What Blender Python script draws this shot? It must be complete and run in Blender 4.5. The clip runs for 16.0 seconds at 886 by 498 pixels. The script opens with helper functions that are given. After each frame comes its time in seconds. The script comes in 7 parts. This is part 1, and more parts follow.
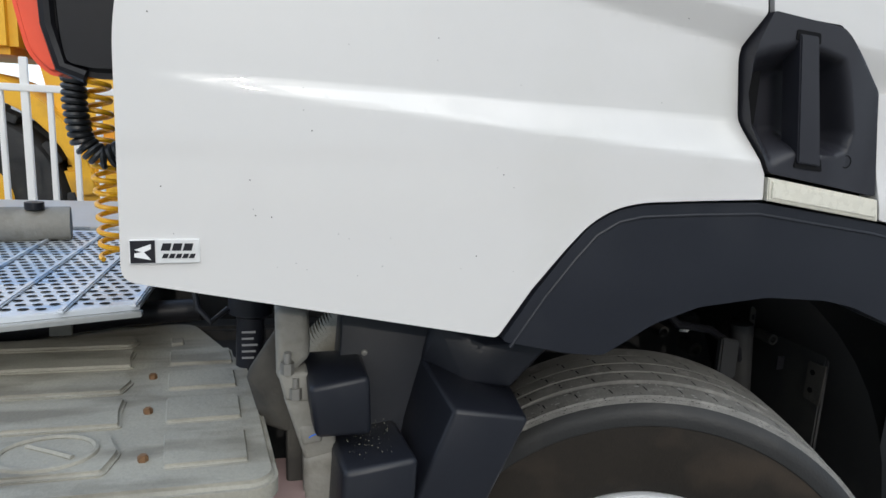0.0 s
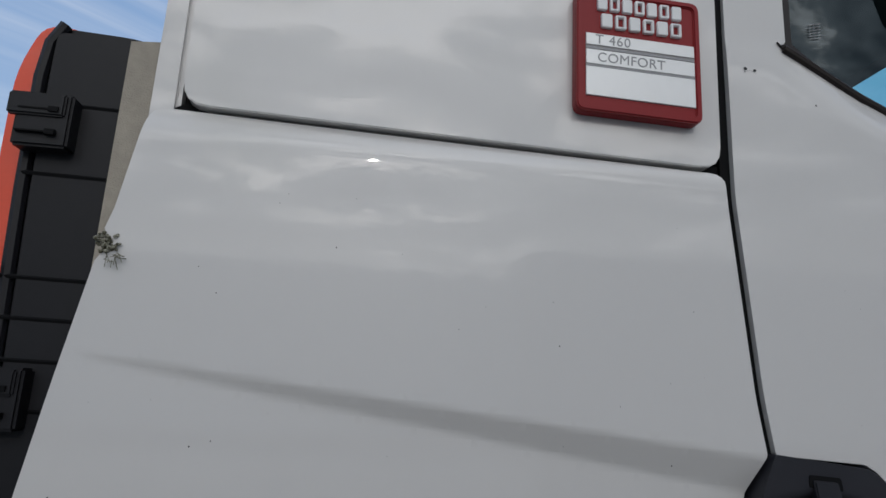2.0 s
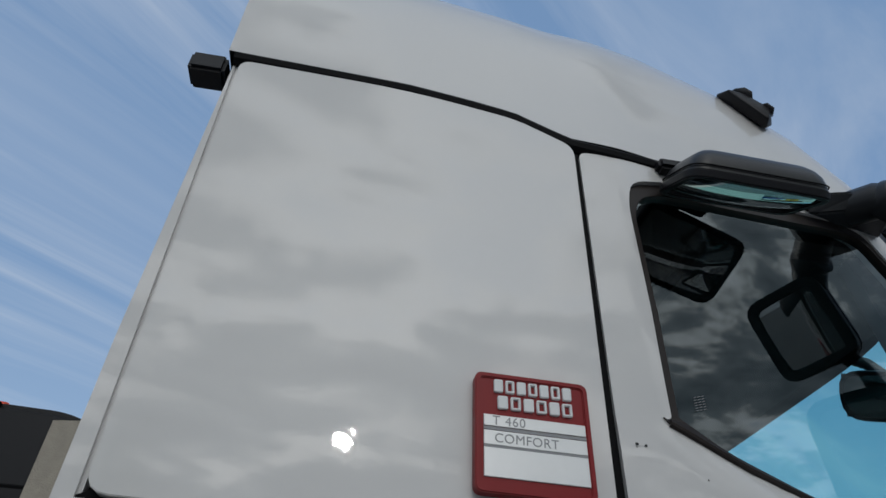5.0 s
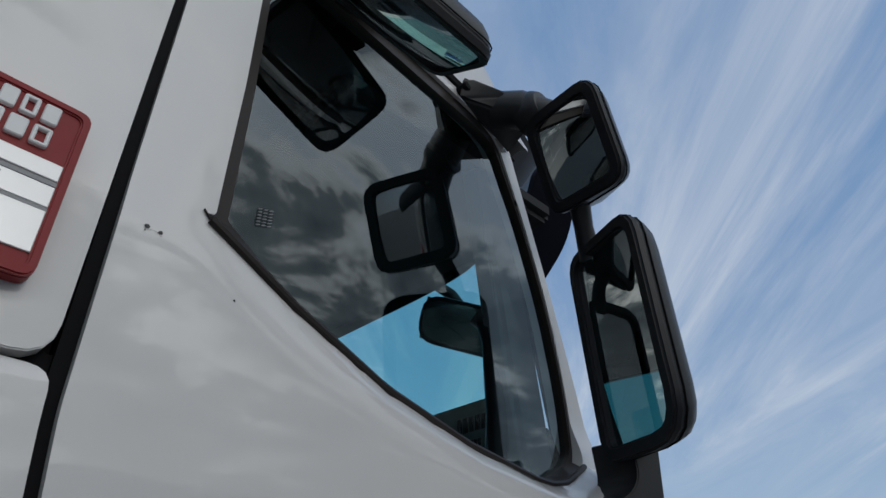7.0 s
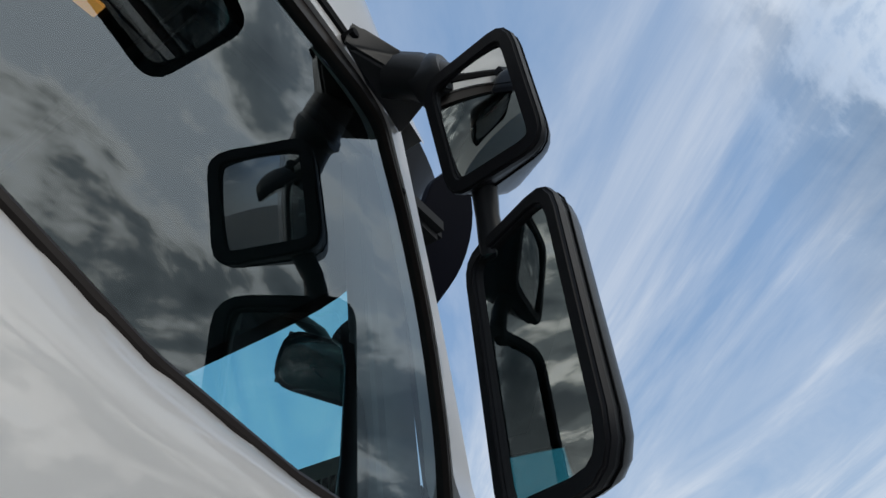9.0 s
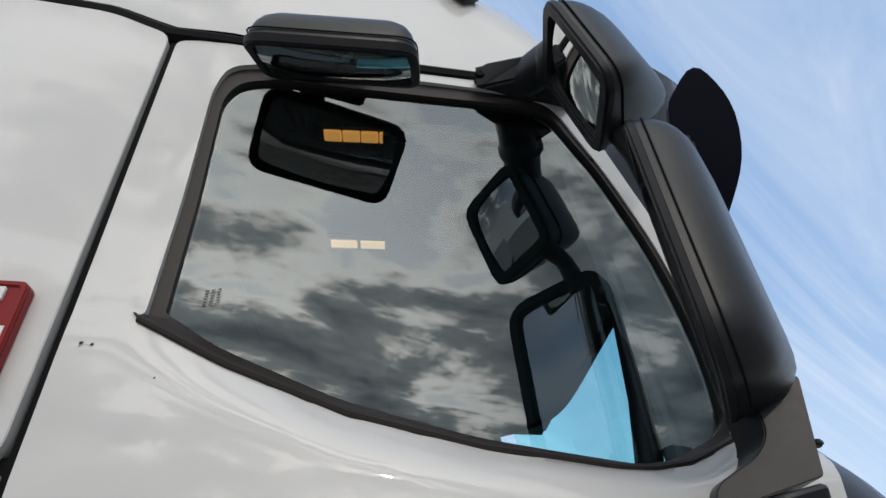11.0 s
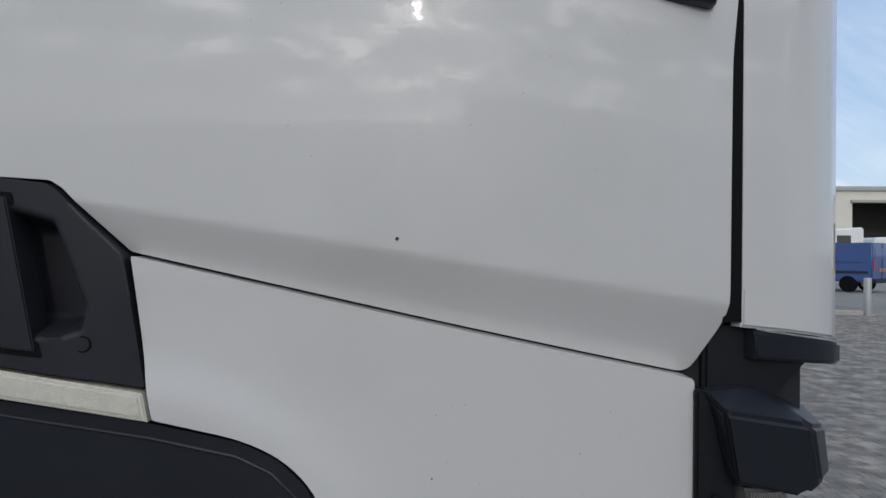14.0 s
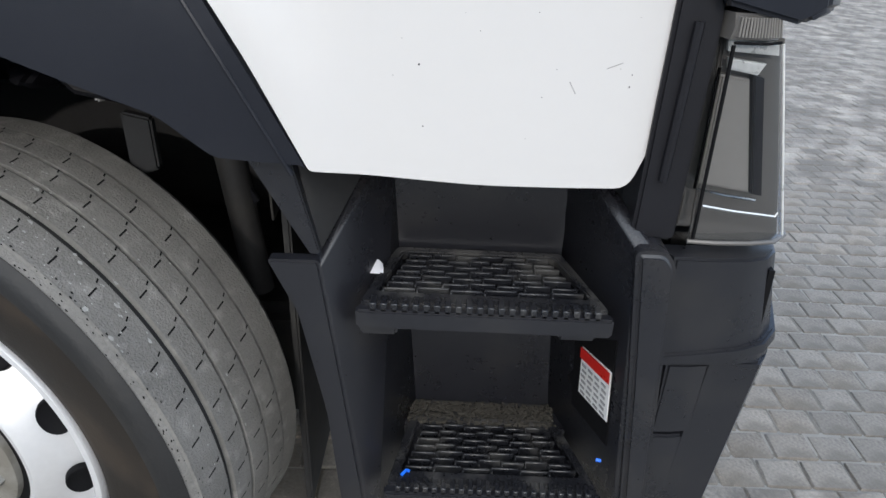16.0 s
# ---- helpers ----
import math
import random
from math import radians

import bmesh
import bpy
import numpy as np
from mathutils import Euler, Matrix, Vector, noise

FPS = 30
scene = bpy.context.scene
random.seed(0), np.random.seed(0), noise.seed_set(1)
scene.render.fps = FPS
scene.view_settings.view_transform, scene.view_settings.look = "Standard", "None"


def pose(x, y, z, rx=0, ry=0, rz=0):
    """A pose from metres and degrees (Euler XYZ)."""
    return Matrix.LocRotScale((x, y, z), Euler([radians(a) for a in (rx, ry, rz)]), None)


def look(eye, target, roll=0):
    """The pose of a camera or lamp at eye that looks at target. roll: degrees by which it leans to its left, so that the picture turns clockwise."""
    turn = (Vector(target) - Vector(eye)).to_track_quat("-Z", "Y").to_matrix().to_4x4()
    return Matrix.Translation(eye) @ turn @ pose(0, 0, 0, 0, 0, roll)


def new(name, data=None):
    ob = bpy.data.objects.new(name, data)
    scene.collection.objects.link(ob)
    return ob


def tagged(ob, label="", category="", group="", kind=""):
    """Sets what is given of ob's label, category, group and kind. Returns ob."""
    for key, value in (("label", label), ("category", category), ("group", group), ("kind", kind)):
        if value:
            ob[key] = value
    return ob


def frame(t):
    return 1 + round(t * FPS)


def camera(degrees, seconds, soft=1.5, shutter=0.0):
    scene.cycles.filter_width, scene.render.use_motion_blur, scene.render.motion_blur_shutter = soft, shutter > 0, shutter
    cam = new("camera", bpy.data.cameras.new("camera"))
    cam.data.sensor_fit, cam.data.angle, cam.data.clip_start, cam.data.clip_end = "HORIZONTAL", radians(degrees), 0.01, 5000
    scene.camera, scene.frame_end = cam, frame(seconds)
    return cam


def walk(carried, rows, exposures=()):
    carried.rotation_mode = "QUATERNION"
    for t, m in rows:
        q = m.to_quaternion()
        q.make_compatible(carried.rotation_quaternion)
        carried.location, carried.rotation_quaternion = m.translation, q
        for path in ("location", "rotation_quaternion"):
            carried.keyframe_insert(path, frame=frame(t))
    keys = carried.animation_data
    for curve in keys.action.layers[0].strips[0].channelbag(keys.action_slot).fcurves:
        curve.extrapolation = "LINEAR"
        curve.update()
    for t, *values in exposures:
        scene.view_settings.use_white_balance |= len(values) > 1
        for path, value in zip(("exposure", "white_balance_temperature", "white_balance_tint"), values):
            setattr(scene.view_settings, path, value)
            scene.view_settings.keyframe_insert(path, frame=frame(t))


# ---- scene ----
# seconds, stops, kelvin, tint
EXPOSURES = [(0.0, 0.64, 6500, 10), (0.5, 0.62, 6500, 10), (1.0, 0.4, 6450, 10), (1.5, -0.15, 6350, 11), (2.0, -0.45, 6300, 12), (3.0, -0.6, 6280, 11), (5.5, -0.66, 6250, 9), (7.0, -0.66, 6250, 10),
             (8.0, -0.60, 6450, 10), (8.6, -0.50, 6500, 10), (9.0, -0.35, 6500, 10), (9.5, -0.12, 6550, 10), (12.0, 0.05, 6700, 12), (13.0, -0.24, 6550, 11), (14.0, -0.24, 6350, 12), (15.0, 0.43, 6400, 12), (16.0, 1.0, 6450, 12)]
cam = camera(68.9, 16.0)
PATH = [
    (0, (-0.041, -0.925, 1.559), (0.463, 0.972, 1.176), 2.9),
    (0.5, (0.029, -0.902, 1.625), (0.474, 1.039, 1.438), 2.9),
    (1, (0.093, -0.875, 1.700), (0.459, 1.091, 1.696), 3.1),
    (1.5, (0.137, -0.854, 1.762), (0.408, 1.116, 1.976), 3.0),
    (2, (0.155, -0.861, 1.825), (0.391, 1.078, 2.255), 2.8),
    (2.5, (0.157, -0.889, 1.877), (0.364, 0.999, 2.503), 2.6),
    (3, (0.152, -0.924, 1.918), (0.355, 0.868, 2.780), 2.8),
    (3.2, (0.155, -0.952, 1.930), (0.355, 0.792, 2.889), 2.5),
    (5.3, (0.270, -0.987, 1.925), (0.520, 0.571, 3.154), 2.7),
    (5.5, (0.293, -0.974, 1.924), (0.649, 0.602, 3.103), 2.3),
    (6, (0.343, -0.926, 1.914), (0.977, 0.607, 3.032), 1.5),
    (6.5, (0.437, -0.805, 1.916), (1.381, 0.599, 2.983), 0.7),
    (7, (0.539, -0.644, 1.939), (1.739, 0.548, 3.007), -0.3),
    (7.5, (0.649, -0.467, 1.964), (2.086, 0.402, 3.050), -0.3),
    (8, (0.760, -0.363, 1.994), (2.297, 0.269, 3.108), -1.0),
    (8.5, (0.834, -0.343, 1.996), (2.328, 0.304, 3.158), -2.6),
    (9, (0.865, -0.408, 1.984), (2.155, 0.422, 3.267), -2.7),
    (9.5, (0.862, -0.523, 1.972), (1.824, 0.590, 3.327), -3.9),
    (9.7, (0.889, -0.570, 1.967), (1.717, 0.636, 3.331), -3.0),
    (11.8, (1.318, -0.982, 1.852), (1.219, 0.789, 2.775), -0.1),
    (12, (1.328, -0.995, 1.833), (1.222, 0.816, 2.676), 0.1),
    (12.5, (1.367, -0.986, 1.784), (1.239, 0.884, 2.481), 0.3),
    (13, (1.410, -0.940, 1.724), (1.275, 0.989, 2.235), 0.3),
    (13.5, (1.432, -0.904, 1.670), (1.304, 1.067, 1.987), 0.3),
    (14, (1.448, -0.862, 1.658), (1.381, 1.137, 1.666), 0.5),
    (14.5, (1.467, -0.836, 1.602), (1.437, 1.145, 1.329), 0.8),
    (15, (1.480, -0.813, 1.556), (1.462, 1.127, 1.071), 1.2),
    (15.5, (1.499, -0.779, 1.503), (1.488, 1.096, 0.809), 1.5),
    (16, (1.515, -0.734, 1.441), (1.518, 1.015, 0.471), 2.6),
]
walk(cam, [(t, look(e, g, r)) for t, e, g, r in PATH], EXPOSURES)

# ---- world, sun ----
SUN_ELEV, SUN_AZ = radians(20.8), radians(180.0)
world = bpy.data.worlds.new("sky")
scene.world = world
world.use_nodes = True
wn, wl = world.node_tree.nodes, world.node_tree.links
wn.clear()


def wnode(kind, **values):
    n = wn.new(kind)
    for key, value in values.items():
        n.inputs[key].default_value = value
    return n


sky = wn.new("ShaderNodeTexSky")
sky.sky_type, sky.sun_disc = "NISHITA", False
sky.sun_elevation, sky.sun_rotation = SUN_ELEV, SUN_AZ
sky.air_density, sky.dust_density, sky.ozone_density = 1.0, 1.0, 1.5
coord = wn.new("ShaderNodeTexCoord")
split = wn.new("ShaderNodeSeparateXYZ")
wl.new(coord.outputs["Generated"], split.inputs[0])


def wmath(op, a, b=None, clamp=False):
    n = wn.new("ShaderNodeMath")
    n.operation, n.use_clamp = op, clamp
    for socket, v in zip(n.inputs, (a, b)):
        if v is None:
            continue
        if hasattr(v, "links"):
            wl.new(v, socket)
        else:
            socket.default_value = v
    return n.outputs[0]


def wramp(value, stops):
    n = wn.new("ShaderNodeValToRGB")
    while len(n.color_ramp.elements) < len(stops):
        n.color_ramp.elements.new(0.5)
    for e, (p, c) in zip(n.color_ramp.elements, stops):
        e.position, e.color = p, (*c, 1) if len(c) == 3 else c
    wl.new(value, n.inputs[0])
    return n.outputs[0]


# directions laid on a high flat cloud deck
up = wmath("MAXIMUM", wmath("ADD", split.outputs["Z"], 0.10), 0.06)
flat = wn.new("ShaderNodeCombineXYZ")
wl.new(wmath("DIVIDE", split.outputs["X"], up), flat.inputs[0])
wl.new(wmath("DIVIDE", split.outputs["Y"], up), flat.inputs[1])


def cloud(scale, detail, rough, stretch=(1, 1, 1), turn=0.0, warp=0.0, shift=(0, 0, 0), kind="POINT"):
    m = wn.new("ShaderNodeMapping")
    m.vector_type = kind
    m.inputs["Scale"].default_value, m.inputs["Rotation"].default_value = stretch, (0, 0, turn)
    m.inputs["Location"].default_value = shift
    wl.new(flat.outputs[0], m.inputs["Vector"])
    n = wnode("ShaderNodeTexNoise", Scale=scale, Detail=detail, Roughness=rough, Distortion=warp)
    wl.new(m.outputs[0], n.inputs["Vector"])
    return n.outputs["Fac"]


# thin streaky cirrus over the truck, heaped grey clouds towards the sun
veil = wramp(cloud(1.7, 8, 0.62, (6.0, 1.0, 1), radians(41), 1.3, kind="TEXTURE"), [(0.41, (0, 0, 0)), (0.52, (0.34, 0.34, 0.34)), (0.66, (1, 1, 1))])
veil = wmath("MULTIPLY", veil, wramp(split.outputs["Z"], [(0.05, (0.25, 0.25, 0.25)), (0.50, (1, 1, 1))]))
patch = wramp(cloud(0.45, 3, 0.5, (1, 1, 1), 0.3, 0.3, (3.1, 1.7, 0)), [(0.34, (0.28, 0.28, 0.28)), (0.60, (1, 1, 1))])
heap_f = cloud(2.0, 9, 0.62, (0.90, 1.45, 1), 0.2, 0.25, (7.3, 2.2, 0))
heap_f = wmath("ADD", heap_f, wmath("MULTIPLY", wmath("SUBTRACT", 0.52, split.outputs["Z"]), 0.28))
heap = wramp(heap_f, [(0.40, (0, 0, 0)), (0.50, (1, 1, 1))])
heap_shade = wramp(heap_f, [(0.40, (2.0, 1.95, 1.85)), (0.46, (1.0, 1.0, 0.98)), (0.52, (0.28, 0.32, 0.35)), (0.64, (0.09, 0.115, 0.14))])
sunside = wramp(wmath("MULTIPLY", split.outputs["Y"], -1.0), [(0.02, (0, 0, 0)), (0.42, (1, 1, 1))])
haze = wramp(split.outputs["Z"], [(0.0, (1, 1, 1)), (0.55, (0, 0, 0))])


def wmix(fac, a, b):
    n = wn.new("ShaderNodeMix")
    n.data_type = "RGBA"
    for socket, v in ((n.inputs[0], fac), (n.inputs[6], a), (n.inputs[7], b)):
        if hasattr(v, "links"):
            wl.new(v, socket)
        else:
            socket.default_value = (*v, 1) if isinstance(v, tuple) else v
    return n.outputs[2]


def wmul(a, b):
    n = wn.new("ShaderNodeVectorMath")
    n.operation = "MULTIPLY"
    wl.new(a, n.inputs[0])
    wl.new(b, n.inputs[1])
    return n.outputs[0]


SKY_GAIN = 0.95
blue = wmix(0.55, wmix(haze, (0.15, 0.33, 0.68), (0.55, 0.68, 0.86)), (0.30, 0.46, 0.78))
nish = wn.new("ShaderNodeVectorMath")
nish.operation = "SCALE"
nish.inputs["Scale"].default_value = 0.10
wl.new(sky.outputs[0], nish.inputs[0])
blue = wmix(0.35, blue, nish.outputs[0])
lit = wmix(wmath("MULTIPLY", wmath("MULTIPLY", veil, patch), 0.62), blue, (0.95, 0.98, 1.02))
grey = wmix(wmath("MULTIPLY", heap, 0.96), wmix(0.60, lit, (1.10, 1.14, 1.14)), heap_shade)
# the sky glows round the veiled sun
dot_ = wn.new("ShaderNodeVectorMath")
dot_.operation = "DOT_PRODUCT"
dot_.inputs[1].default_value = (0.0, -math.cos(SUN_ELEV), math.sin(SUN_ELEV))
wl.new(coord.outputs["Generated"], dot_.inputs[0])
halo = wramp(dot_.outputs["Value"], [(0.30, (1.05, 1.10, 1.13)), (0.62, (1.35, 1.38, 1.38)), (0.86, (2.1, 2.07, 2.0)), (0.985, (3.6, 3.45, 3.2))])
low = wramp(split.outputs["Z"], [(0.0, (1, 1, 1)), (0.12, (0.85, 0.85, 0.85)), (0.30, (0, 0, 0))])
grey = wmul(wmix(low, grey, (0.50, 0.52, 0.53)), halo)
lit = wmul(lit, wmix(0.0, (1.68, 1.58, 1.42), (1, 1, 1)))
total = wmix(sunside, lit, grey)
back = wn.new("ShaderNodeBackground")
wl.new(total, back.inputs["Color"])
back.inputs["Strength"].default_value = SKY_GAIN
wout = wn.new("ShaderNodeOutputWorld")
wl.new(back.outputs[0], wout.inputs["Surface"])

sun = new("sun", bpy.data.lights.new("sun", "SUN"))
sun.data.energy, sun.data.angle, sun.data.color = 0.40, radians(0.9), (1.0, 0.94, 0.86)
sun.matrix_world = look((0, -40, 40 * math.tan(SUN_ELEV)), (0, 0, 0))

# ---- materials ----


def mat(name, color, rough=0.5, metal=0.0, coat=0.0, var=0.08, scale=6.0, fine=90.0, bump=0.0, bump_scale=200.0,
        rough_var=0.08, second=None, second_amt=0.0, second_scale=2.5, second_stretch=(1, 1, 1), spec=0.5, per=0.0, peel=0.0):
    m = bpy.data.materials.new(name)
    m.use_nodes = True
    nt = m.node_tree
    n, l = nt.nodes, nt.links
    b = n["Principled BSDF"]
    tc = n.new("ShaderNodeTexCoord")

    def tex(sc, det, stretch=(1, 1, 1)):
        mp = n.new("ShaderNodeMapping")
        mp.inputs["Scale"].default_value = stretch
        l.new(tc.outputs["Object"], mp.inputs[0])
        t = n.new("ShaderNodeTexNoise")
        t.inputs["Scale"].default_value, t.inputs["Detail"].default_value = sc, det
        l.new(mp.outputs[0], t.inputs["Vector"])
        return t.outputs["Fac"]

    def m2(op, a, c):
        k = n.new("ShaderNodeMath")
        k.operation = op
        for s_, v in zip(k.inputs, (a, c)):
            if hasattr(v, "links"):
                l.new(v, s_)
            else:
                s_.default_value = v
        return k.outputs[0]

    def mix(fac, a, c, blend="MIX"):
        k = n.new("ShaderNodeMix")
        k.data_type, k.blend_type = "RGBA", blend
        for s_, v in ((k.inputs[0], fac), (k.inputs[6], a), (k.inputs[7], c)):
            if hasattr(v, "links"):
                l.new(v, s_)
            else:
                s_.default_value = (*v, 1) if isinstance(v, tuple) else v
        return k.outputs[2]

    big, small = tex(scale, 4), tex(fine, 3)
    f = m2("ADD", m2("MULTIPLY", m2("SUBTRACT", big, 0.5), 2.2), m2("MULTIPLY", m2("SUBTRACT", small, 0.5), 1.4))
    gain = m2("ADD", 1.0, m2("MULTIPLY", f, var))
    if per:
        oi = n.new("ShaderNodeObjectInfo")
        geo = n.new("ShaderNodeNewGeometry")
        r = m2("FRACT", m2("ADD", oi.outputs["Random"], geo.outputs["Random Per Island"]), 0.0)
        gain = m2("MULTIPLY", gain, m2("ADD", 1.0 - per / 2, m2("MULTIPLY", r, per)))
    col = mix(1.0, tuple(color), gain, "MULTIPLY")
    if second:
        mask = n.new("ShaderNodeValToRGB")
        lo = 0.62 - 0.35 * second_amt
        mask.color_ramp.elements[0].position, mask.color_ramp.elements[1].position = lo, min(1.0, lo + 0.16)
        l.new(tex(second_scale, 6, second_stretch), mask.inputs[0])
        col = mix(m2("MULTIPLY", mask.outputs[0], min(1.0, 0.45 + second_amt * 0.5)), col, tuple(second))
    l.new(col, b.inputs["Base Color"])
    l.new(m2("ADD", rough, m2("MULTIPLY", f, rough_var)), b.inputs["Roughness"])
    b.inputs["Metallic"].default_value = metal
    b.inputs["Coat Weight"].default_value = coat
    b.inputs["Coat Roughness"].default_value = 0.02
    b.inputs["Specular IOR Level"].default_value = spec
    if peel:
        b.inputs["Coat IOR"].default_value = 1.64
        pb = n.new("ShaderNodeBump")
        pb.inputs["Strength"].default_value, pb.inputs["Distance"].default_value = 1.0, peel
        l.new(tex(70, 2), pb.inputs["Height"])
        l.new(pb.outputs[0], b.inputs["Coat Normal"])
    if bump:
        bp = n.new("ShaderNodeBump")
        bp.inputs["Strength"].default_value, bp.inputs["Distance"].default_value = bump, 0.004
        l.new(tex(bump_scale, 4), bp.inputs["Height"])
        l.new(bp.outputs[0], b.inputs["Normal"])
    return m


def glass(name, tint, rough=0.0, front=0.04, shine=(1, 1, 1)):
    """A thin clear pane: sees through, tinted, and mirrors more at a slant."""
    m = bpy.data.materials.new(name)
    m.use_nodes = True
    n, l = m.node_tree.nodes, m.node_tree.links
    n.clear()
    out, tr, gl = n.new("ShaderNodeOutputMaterial"), n.new("ShaderNodeBsdfTransparent"), n.new("ShaderNodeBsdfGlossy")
    mx, lw = n.new("ShaderNodeMixShader"), n.new("ShaderNodeLayerWeight")
    pw, ma = n.new("ShaderNodeMath"), n.new("ShaderNodeMath")
    lw.inputs["Blend"].default_value = 0.5
    pw.operation, ma.operation = "POWER", "MULTIPLY_ADD"
    pw.inputs[1].default_value = 4.0
    ma.inputs[1].default_value, ma.inputs[2].default_value = 1.0 - front, front
    tr.inputs[0].default_value = (*tint, 1)
    gl.inputs["Roughness"].default_value = rough
    gl.inputs["Color"].default_value = (*shine, 1)
    l.new(lw.outputs["Facing"], pw.inputs[0])
    l.new(pw.outputs[0], ma.inputs[0])
    l.new(ma.outputs[0], mx.inputs[0])
    l.new(tr.outputs[0], mx.inputs[1])
    l.new(gl.outputs[0], mx.inputs[2])
    l.new(mx.outputs[0], out.inputs[0])
    return m


def glow(name, color, strength):
    m = bpy.data.materials.new(name)
    m.use_nodes = True
    b = m.node_tree.nodes["Principled BSDF"]
    b.inputs["Base Color"].default_value = b.inputs["Emission Color"].default_value = (*color, 1)
    b.inputs["Emission Strength"].default_value = strength
    return m


PAINT = mat("white_paint", (0.664, 0.648, 0.639), 0.42, coat=0.82, var=0.012, scale=2.0, fine=40, rough_var=0.03, second=(0.56, 0.55, 0.51), second_amt=0.10, second_scale=1.6, peel=0.00009)
PLASTIC = mat("dark_grey_plastic", (0.0125, 0.0140, 0.0200), 0.38, var=0.16, scale=5, bump=0.10, bump_scale=900, second=(0.027, 0.028, 0.033), second_amt=0.30, second_scale=3.5, spec=0.34)
HANDLE = mat("dark_handle_plastic", (0.019, 0.019, 0.025), 0.44, var=0.15, scale=6, bump=0.10, bump_scale=900, second=(0.026, 0.027, 0.032), second_amt=0.25, second_scale=5, spec=0.44)
HOUSING = mat("black_mirror_plastic", (0.0145, 0.0155, 0.0185), 0.33, var=0.15, scale=6, bump=0.10, bump_scale=900, second=(0.025, 0.025, 0.028), second_amt=0.25, second_scale=5, spec=0.40)
STEPGREY = mat("grey_step_plastic", (0.0150, 0.0155, 0.0195), 0.30, var=0.18, scale=6, bump=0.10, bump_scale=700, second=(0.030, 0.029, 0.030), second_amt=0.26, second_scale=9, spec=0.6)
# pale second colour mixes wear with painted sheen of the tread edges
STEPBLACK = mat("worn_and_sheen_step_tread", (0.013, 0.0135, 0.0165), 0.28, var=0.2, scale=9, bump=0.12, bump_scale=500, second=(0.085, 0.082, 0.078), second_amt=0.36, second_scale=18, spec=0.7)
BLACK = mat("black_plastic", (0.012, 0.012, 0.015), 0.45, var=0.2, scale=8, bump=0.10, bump_scale=800, spec=0.28)
# rubber seals; in holes, slots and gaps this black stands for shade
SEALGAP = mat("black_rubber_and_gap_shade", (0.006, 0.006, 0.007), 0.7, var=0.2, spec=0.12)
TRIM = mat("brown_black_window_trim", (0.030, 0.024, 0.022), 0.4, var=0.15, spec=0.25)
GLOSSBLACK = mat("smoked_gloss_black", (0.006, 0.006, 0.008), 0.12, coat=1.0, var=0.1)
VISOR = mat("smoked_visor_plastic", (0.006, 0.007, 0.013), 0.30, var=0.1, spec=0.04)
RUBBER = mat("dusty_tyre_rubber", (0.185, 0.178, 0.166), 0.88, var=0.30, scale=14, fine=190, bump=0.7, bump_scale=260, second=(0.32, 0.31, 0.29), second_amt=0.20, second_scale=26)
SCUFF = mat("pale_scuffed_rubber", (0.36, 0.355, 0.34), 0.9, var=0.25, scale=60, bump=0.4)
SIDEBLACK = mat("black_tyre_shoulder", (0.013, 0.013, 0.0135), 0.6, var=0.3, scale=9, bump=0.2, bump_scale=180, second=(0.028, 0.026, 0.024), second_amt=0.25, second_scale=12)
SIDEWALL = mat("brown_tyre_sidewall", (0.0220, 0.0180, 0.0145), 0.72, var=0.35, scale=6, bump=0.14, second=(0.050, 0.037, 0.027), second_amt=0.38, second_scale=7, spec=0.25)
RIM = mat("silver_wheel_paint", (0.74, 0.74, 0.75), 0.34, metal=0.35, var=0.06, second=(0.35, 0.32, 0.28), second_amt=0.2)
COVER = mat("weathered_grey_plastic", (0.30, 0.285, 0.240), 0.74, var=0.22, scale=9, fine=160, bump=0.35, bump_scale=150, second=(0.13, 0.118, 0.095), second_amt=0.42, second_scale=9, second_stretch=(0.5, 1.6, 1))
CASTING = mat("dusty_grey_casting", (0.25, 0.24, 0.215), 0.7, var=0.16, scale=10, bump=0.35, bump_scale=110, second=(0.13, 0.115, 0.09), second_amt=0.35, second_scale=12)
# dusty iron; on the link it is the casting's colour in shade
DUSTSHADE = mat("oily_dust_and_shade_on_iron", (0.040, 0.037, 0.033), 0.8, var=0.3, scale=14, bump=0.3, bump_scale=140, second=(0.09, 0.083, 0.07), second_amt=0.3, second_scale=12)
STEEL = mat("dusty_bare_steel", (0.30, 0.29, 0.27), 0.48, metal=0.6, var=0.12, scale=30)
RUST = mat("rusty_bolt_steel", (0.20, 0.11, 0.055), 0.75, metal=0.3, var=0.3, scale=60)
FILM = mat("blue_filmed_aluminium", (0.46, 0.60, 0.78), 0.36, metal=0.35, var=0.10, scale=9, second=(0.78, 0.80, 0.82), second_amt=0.75, second_scale=4, second_stretch=(1, 3, 1))
ALU = mat("aluminium_tread_plate", (0.52, 0.53, 0.53), 0.42, metal=0.7, var=0.12, scale=14)
DARK = mat("underbody_black", (0.026, 0.026, 0.027), 0.66, var=0.35, scale=9, second=(0.05, 0.047, 0.042), second_amt=0.25, second_scale=7, spec=0.35)
RED = mat("dark_red_plastic", (0.25, 0.013, 0.016), 0.42, var=0.06, scale=12, spec=0.28)
ORANGE = mat("orange_red_paint", (0.86, 0.085, 0.030), 0.4, coat=0.4, var=0.05)
YELLOW = mat("yellow_machine_paint", (0.72, 0.38, 0.018), 0.5, var=0.10, second=(0.35, 0.20, 0.04), second_amt=0.25)
YELLOWHOSE = mat("yellow_coil_hose", (0.80, 0.40, 0.012), 0.35, var=0.06)
